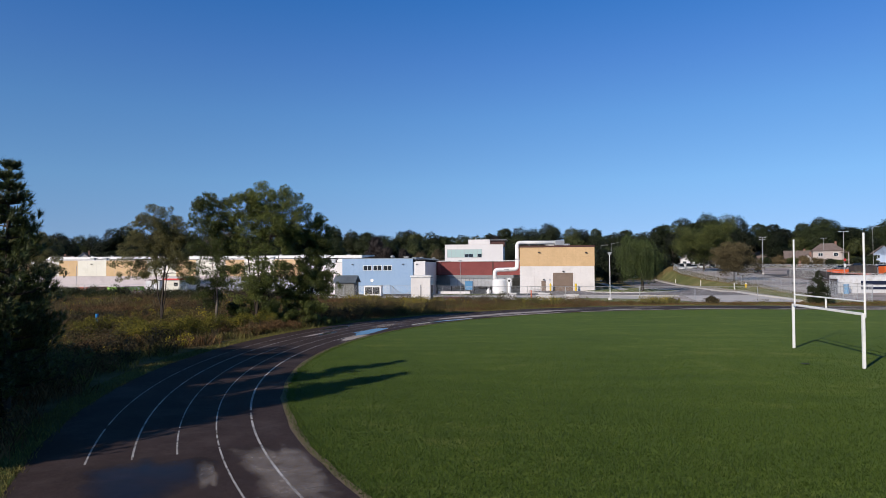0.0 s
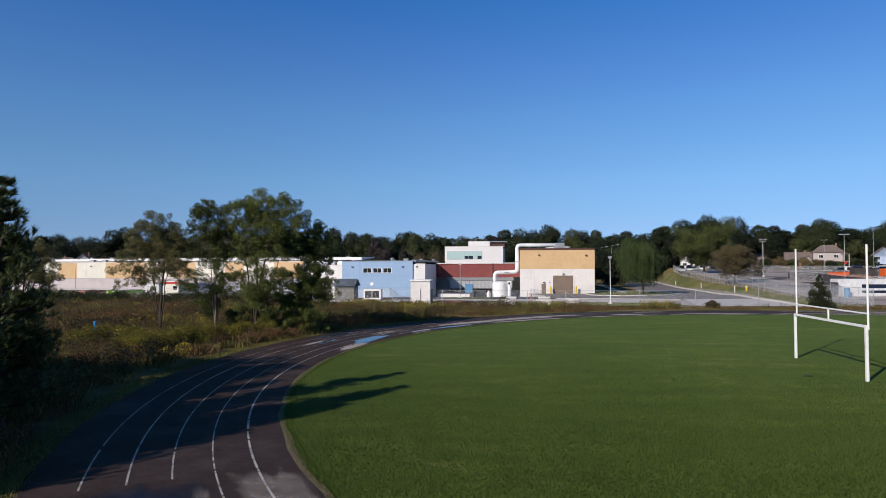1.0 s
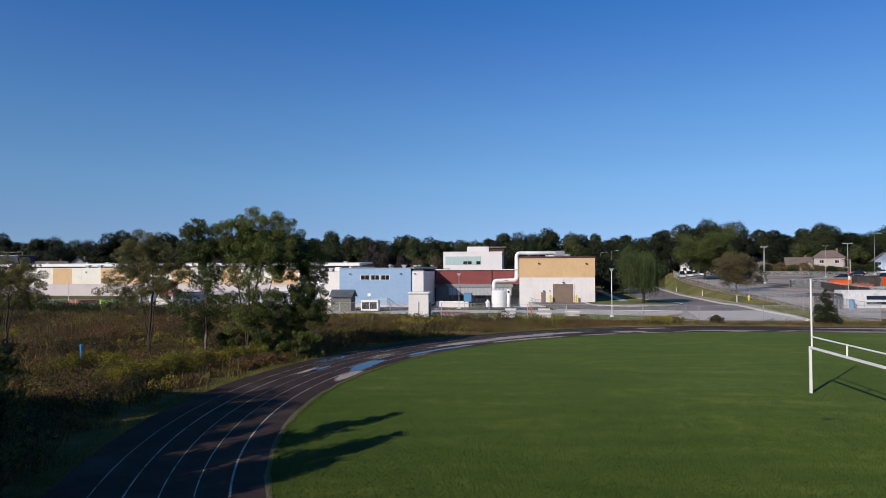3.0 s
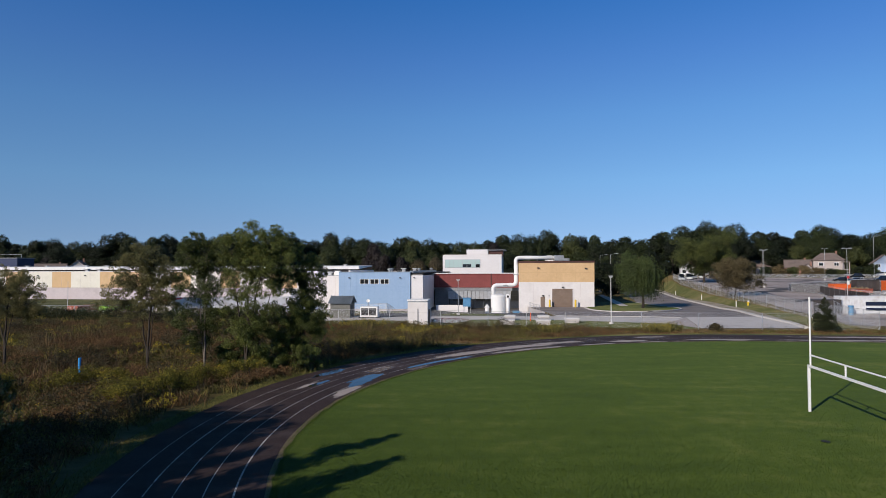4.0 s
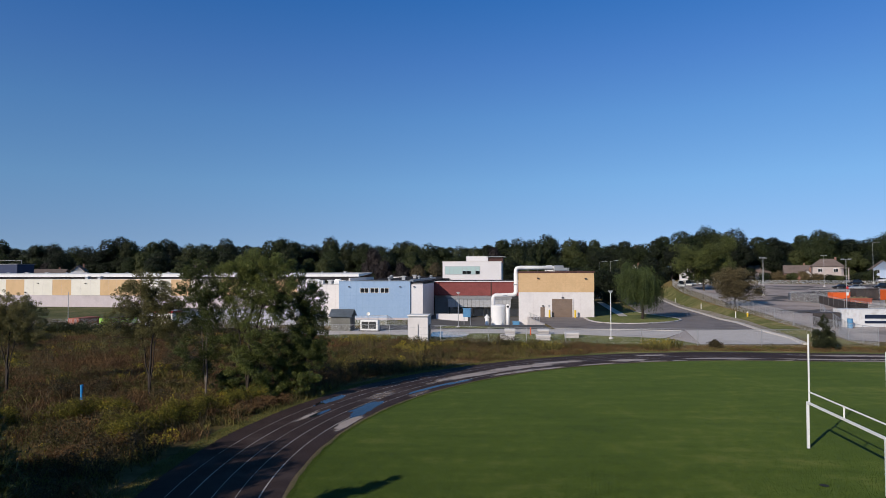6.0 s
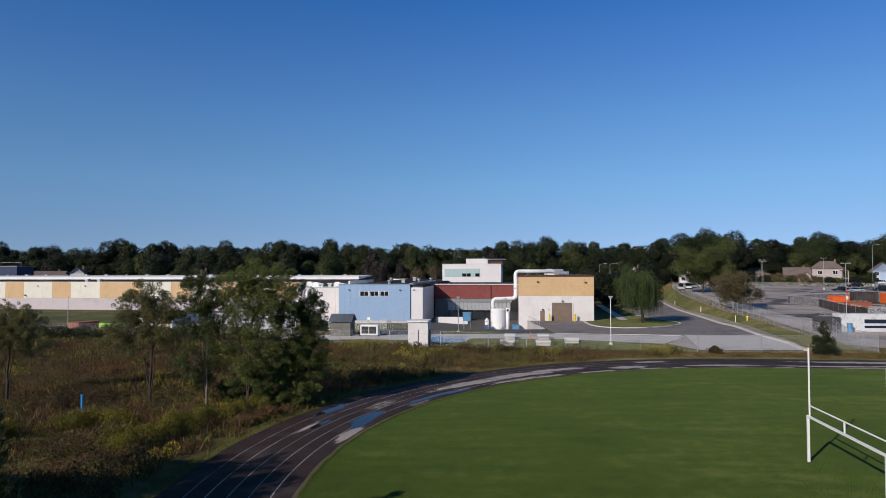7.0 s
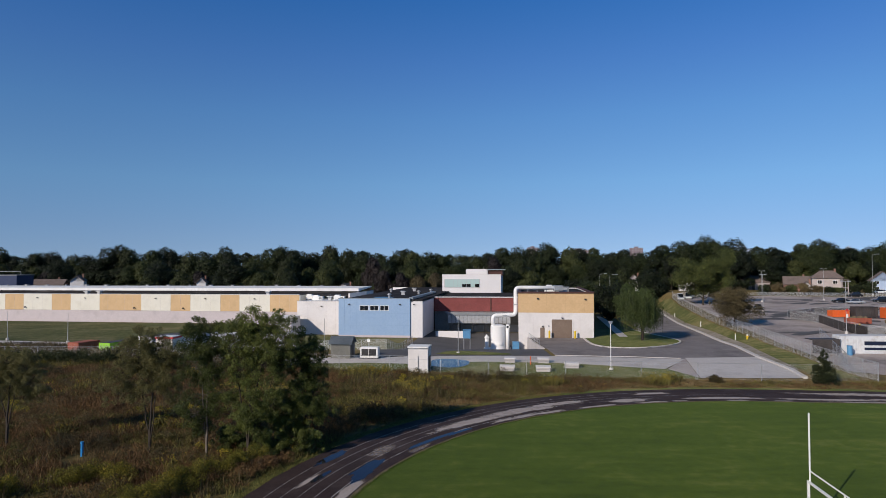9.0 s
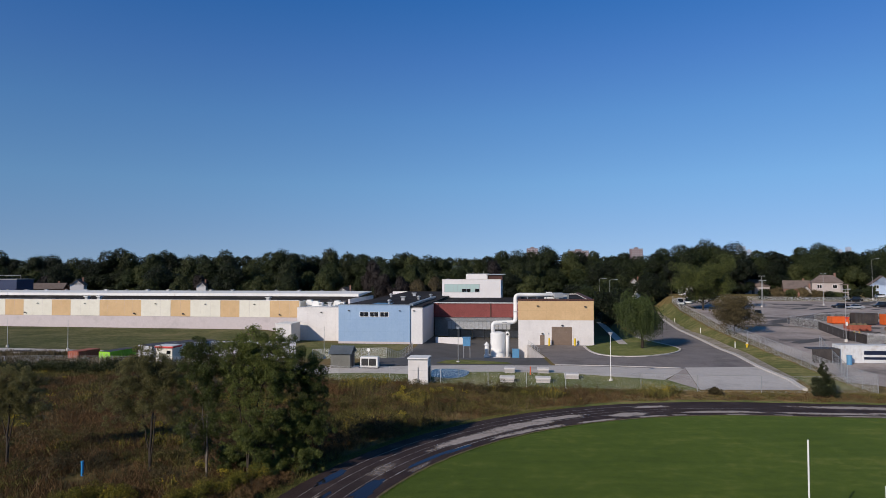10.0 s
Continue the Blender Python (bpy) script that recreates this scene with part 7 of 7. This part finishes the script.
def blades(x, y, height, n, rg, lean=0.35, width=0.035, spread=0.16):
    """n thin tapering blades from each root."""
    m = len(x)
    X, Y, Hh = np.repeat(x, n), np.repeat(y, n), np.repeat(height, n) * rg.uniform(0.55, 1.1, m * n)
    X, Y = X + rg.normal(scale=spread, size=m * n), Y + rg.normal(scale=spread, size=m * n)
    Z = H(X, Y) - 0.02
    a = rg.uniform(0, 2 * np.pi, m * n)
    lx, ly = np.cos(a) * Hh * lean * rg.uniform(0, 1, m * n), np.sin(a) * Hh * lean * rg.uniform(0, 1, m * n)
    b = rg.uniform(0, 2 * np.pi, m * n)
    wx, wy = np.cos(b) * width, np.sin(b) * width
    p0 = np.stack([X - wx, Y - wy, Z], 1)
    p1 = np.stack([X + wx, Y + wy, Z], 1)
    p2 = np.stack([X + lx * 0.45 + wx * 0.8, Y + ly * 0.45 + wy * 0.8, Z + Hh * 0.6], 1)
    p3 = np.stack([X + lx, Y + ly, Z + Hh], 1)
    v = np.stack([p0, p1, p2, p3], 1).reshape(-1, 3)
    return v, np.arange(m * n * 4).reshape(-1, 4), p3


def stuff(name, v, f, material, label, category):
    ob = new(name, mesh_np(name, v, f, material))
    return tagged(ob, label, category, "", "stuff")


rg = np.random.default_rng(101)
x, y = meadow_points(78000, rg, -82, 54, 14, 101.5, 1.15)
q = patchy(x, y, 0.11, 2.0) + 0.5 * patchy(x, y, 0.45, 4.0)
tall = 0.45 + 0.5 * np.clip(patchy(x, y, 0.18, 9.0) + 0.4, 0, 1.2)
low = np.where(x > 20, 0.5, np.where(x > -9, 0.72, 1.0))
k1 = q + np.where(x < -12, 0.10, -0.22) > -0.10
v, f, _ = blades(x[k1], y[k1], (tall * low)[k1] * 0.8, 7, rg, 0.8, 0.013, 0.25)
stuff("dry_grass", v, f, "straw", "tall dry straw-coloured meadow grass", "tall grass")
v, f, _ = blades(x[~k1], y[~k1], (tall * low)[~k1] * 0.75, 7, rg, 0.9, 0.022, 0.25)
stuff("green_weeds", v, f, "green_weed", "green and olive meadow weeds", "weeds")

ex, ey = rg.uniform(-100, -24, 9000), rg.uniform(100, 124, 9000)
k = (ey < np.interp(ex, [-100, -66, -46, -30], [129, 124, 120, 105])) & ~((ex > -72) & (ex < -44) & (ey > 110))
ex, ey = ex[k], ey[k]
v, f, _ = blades(ex, ey, rg.uniform(0.6, 1.5, len(ex)), 6, rg, 0.5, 0.05, 0.3)
stuff("rough_grass", v, f, "wood_leaf_warm", "tall brown rough grass beyond the fence", "tall grass")

# low leafy mounds that fill the meadow
for nm, mat_, seed, cnt, lb in (("weed_mounds", "green_weed", 7.0, 2600, "low leafy green weed mounds"), ("brown_mounds", "straw", 12.0, 3000, "low matted brown grass mounds"), ("russet_mounds", "wood_leaf_warm", 17.0, 1500, "low russet-brown weed mounds")):
    mx_, my_ = meadow_points(cnt * 3, rg, -82, 54, 16, 101.5, 1.3)
    k = patchy(mx_, my_, 0.14, seed) > 0.0
    mx_, my_ = mx_[k][:cnt], my_[k][:cnt]
    hh_ = np.where(mx_ > 18, 0.22, 0.34) * rg.uniform(0.5, 1.5, len(mx_))
    cs = [(a, b, float(c)) for a, b, c in zip(mx_, my_, hh_)]
    rs = (hh_ * rg.uniform(1.0, 1.9, len(mx_))).tolist()
    v, f = leaf_cloud(cs, rs, len(cs) * 34, 0.15, rg, 0.75, 0.0, 0.35)
    stuff(nm, v, f, mat_, lb, "weeds")

# knee-high and waist-high clumps, with shaded gaps between them
for nm, mat_, seed, cnt, tall_, lb in (("green_clumps", "green_weed", 61.0, 520, 0.62, "knee-high clumps of green weeds"), ("tan_clumps", "straw", 66.0, 560, 0.55, "clumps of tan dry grass"), ("olive_clumps", "shrub_leaf", 71.0, 380, 0.75, "dark olive shrubby clumps"), ("yellow_clumps", "gold_leaf", 76.0, 150, 0.50, "yellow-green goldenrod clumps")):
    mx_, my_ = meadow_points(cnt * 5, rg, -82, 50, 18, 101.5, 1.9)
    k = patchy(mx_, my_, 0.10, seed) + np.where(mx_ > -12, 0.12 if nm in ("green_clumps", "yellow_clumps") else -0.15, 0.0) > 0.06
    mx_, my_ = mx_[k][:cnt], my_[k][:cnt]
    hh_ = tall_ * rg.uniform(0.45, 1.25, len(mx_)) * np.where(mx_ > 14, 0.55, 1.0)
    cs, rs = [], []
    for a, b, c in zip(mx_, my_, hh_):
        for _ in range(3):
            cs.append((a + rg.normal() * c * 0.7, b + rg.normal() * c * 0.7, float(H(a, b)) + c * rg.uniform(0.45, 0.8)))
            rs.append(c * rg.uniform(0.45, 0.8))
    v, f = leaf_cloud(cs, rs, len(cs) * 46, 0.14, rg, 0.9, 0.0, 0.4)
    stuff(nm, v, f, mat_, lb, "weeds")

# goldenrod in loose drifts
x, y = meadow_points(30000, rg, -60, 30, 30, 95, 1.8)
q = patchy(x, y, 0.13, 21.0) + 0.5 * patchy(x, y, 0.5, 24.0)
near = np.exp(-((x + 27) ** 2 / 50 + (y - 46) ** 2 / 30)) * 0.15 + np.where((x > -12) & (x < 6), 0.1, 0)
k = q + near > 0.52
gx_, gy_ = x[k], y[k]
hh = rg.uniform(0.7, 1.15, len(gx_))
v, f, top = blades(gx_, gy_, hh, 9, rg, 0.7, 0.03, 0.28)
stuff("goldenrod_stems", v, f, "green_weed", "leafy green goldenrod stems", "weeds")
sel = rg.uniform(size=len(top)) < 0.35
tp_ = top[sel]
v, f = leaf_cloud([tuple(p) for p in tp_], [0.10] * len(tp_), len(tp_) * 5, 0.065, rg, 1.4, 0.2, 0.6)
stuff("goldenrod_flowers", v, f, "golden", "yellow goldenrod flower heads", "flowers")

# dense mounds of goldenrod beside the track
gold_c, gold_r = [], []
for xa, ya, xb, yb, wd, cnt in ((-18.9, 37.6, -16.6, 44.0, 1.0, 60), (-16.8, 44.0, -13.6, 48.6, 0.8, 34), (-25.5, 43.5, -21.0, 44.5, 0.8, 34), (-30.5, 40.0, -26.5, 42.0, 0.9, 26)):
    for i in range(cnt):
        f = rg.uniform()
        gold_c.append((xa + (xb - xa) * f + rg.normal() * wd * 0.55, ya + (yb - ya) * f + rg.normal() * wd * 0.55, rg.uniform(0.45, 1.0)))
        gold_r.append(rg.uniform(0.35, 0.62))
v, f = leaf_cloud(gold_c, gold_r, 46000, 0.11, rg, 1.15, -0.5, 0.35)
stuff("goldenrod_mounds", v, f, "gold_leaf", "dense yellow-green mounds of goldenrod beside the track", "flowers")

cs = [(-14.4 + 2.6 * f + rg.normal() * 0.45, 44.4 + 4.8 * f + rg.normal() * 0.45, rg.uniform(0.15, 0.5)) for f in rg.uniform(size=46)] + [(-20.5 + 2.2 * f + rg.normal() * 0.5, 33.0 + 5.5 * f + rg.normal() * 0.5, rg.uniform(0.15, 0.5)) for f in rg.uniform(size=40)]
v, f = leaf_cloud(cs, [rg.uniform(0.3, 0.5) for _ in cs], 15000, 0.13, rg, 0.9, -0.4, 0.25)
stuff("dry_tussocks", v, f, "straw", "tan tussocks of dry grass beside the track", "tall grass")

# dark shrubs and brambles
x, y = meadow_points(2600, rg, -70, 12, 22, 100, 2.0)
q = patchy(x, y, 0.09, 31.0)
near = np.where((x < -10) & (y < 34), 0.12, 0) + np.where((np.abs(x + 13) < 5) & (y > 48) & (y < 60), 0.25, 0) + np.where((x < -18) & (y > 86), 0.3, 0) + np.where((x > -13) & (x < 0) & (y > 60) & (y < 74), 0.12, 0)
k = q + near > 0.28
bx_, by_ = x[k][:420], y[k][:420]
c = [(a, b, 0.35 + 0.35 * noise.random()) for a, b in zip(bx_, by_)]
r = [0.5 + 0.55 * noise.random() for _ in c]
v, f = leaf_cloud(c, r, 90000, 0.11, rg, 0.9, 0.1)
stuff("brambles", v, f, "shrub_leaf", "dark tangled brambles and low shrubs", "shrubs")
c, r = [], []
for x0 in rg.uniform(-98, -21, 190):
    h0 = rg.uniform(0.8, 2.3) * (0.75 if x0 > -34 else 1.0)
    y0 = float(south_y(x0)) - rg.uniform(0.8, 4.5)
    for _ in range(5):
        c.append((x0 + rg.normal() * 0.6, y0 + rg.normal() * 0.5, h0 * rg.uniform(0.25, 0.72)))
        r.append(h0 * rg.uniform(0.26, 0.42))
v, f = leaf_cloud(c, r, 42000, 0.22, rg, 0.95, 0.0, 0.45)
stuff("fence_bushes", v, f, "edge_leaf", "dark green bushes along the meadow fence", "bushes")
# red-brown dock and dead stalks
x, y = meadow_points(9000, rg, -70, 20, 24, 100, 1.2)
k = patchy(x, y, 0.16, 51.0) > 0.18
v, f, _ = blades(x[k], y[k], rg.uniform(0.7, 1.3, k.sum()), 5, rg, 0.25, 0.02, 0.12)
stuff("dead_stalks", v, f, "wood_leaf_warm", "reddish-brown dead weed stalks", "weeds")

# ---- lawn blades where the field lies nearest ----
rg = np.random.default_rng(303)
n = 460000
yy = 9 + 48 * rg.beta(1.0, 4.2, size=n)
xx = rg.uniform(-9, 34, n)
dx, dy = xx - TC.x, yy - TC.y
r_ = np.hypot(dx, dy)
ok = (r_ < R_IN - 0.1) & (xx < 0.72 * yy + 3)
xx, yy = xx[ok], yy[ok]
v, f, _ = blades(xx, yy, np.full(len(xx), 0.09), 1, rg, 0.9, 0.012, 0.03)
stuff("grass_blades", v, f, "blade", "short green mown grass blades", "grass")
# ragged grass along the track's edges
for nm, r0, r1, hgt, cnt in (("edge_grass", R_IN - 0.45, R_IN - 0.05, 0.08, 26000), ("verge_grass", R_OUT - 0.05, R_OUT + 1.0, 0.13, 30000)):
    s_ = rg.uniform(20, 95, cnt)
    rr_ = r0 + (r1 - r0) * rg.uniform(size=cnt)
    a = math.pi / 2 + s_ / 40
    px = TC.x + T1.x * np.cos(a) * rr_ + T2.x * np.sin(a) * rr_
    py = TC.y + T1.y * np.cos(a) * rr_ + T2.y * np.sin(a) * rr_
    v, f, _ = blades(px, py, np.full(cnt, hgt), 1, rg, 0.9, 0.012, 0.05)
    stuff(nm, v, f, "blade" if nm == "edge_grass" else "green_weed", "ragged green grass along the track", "grass")
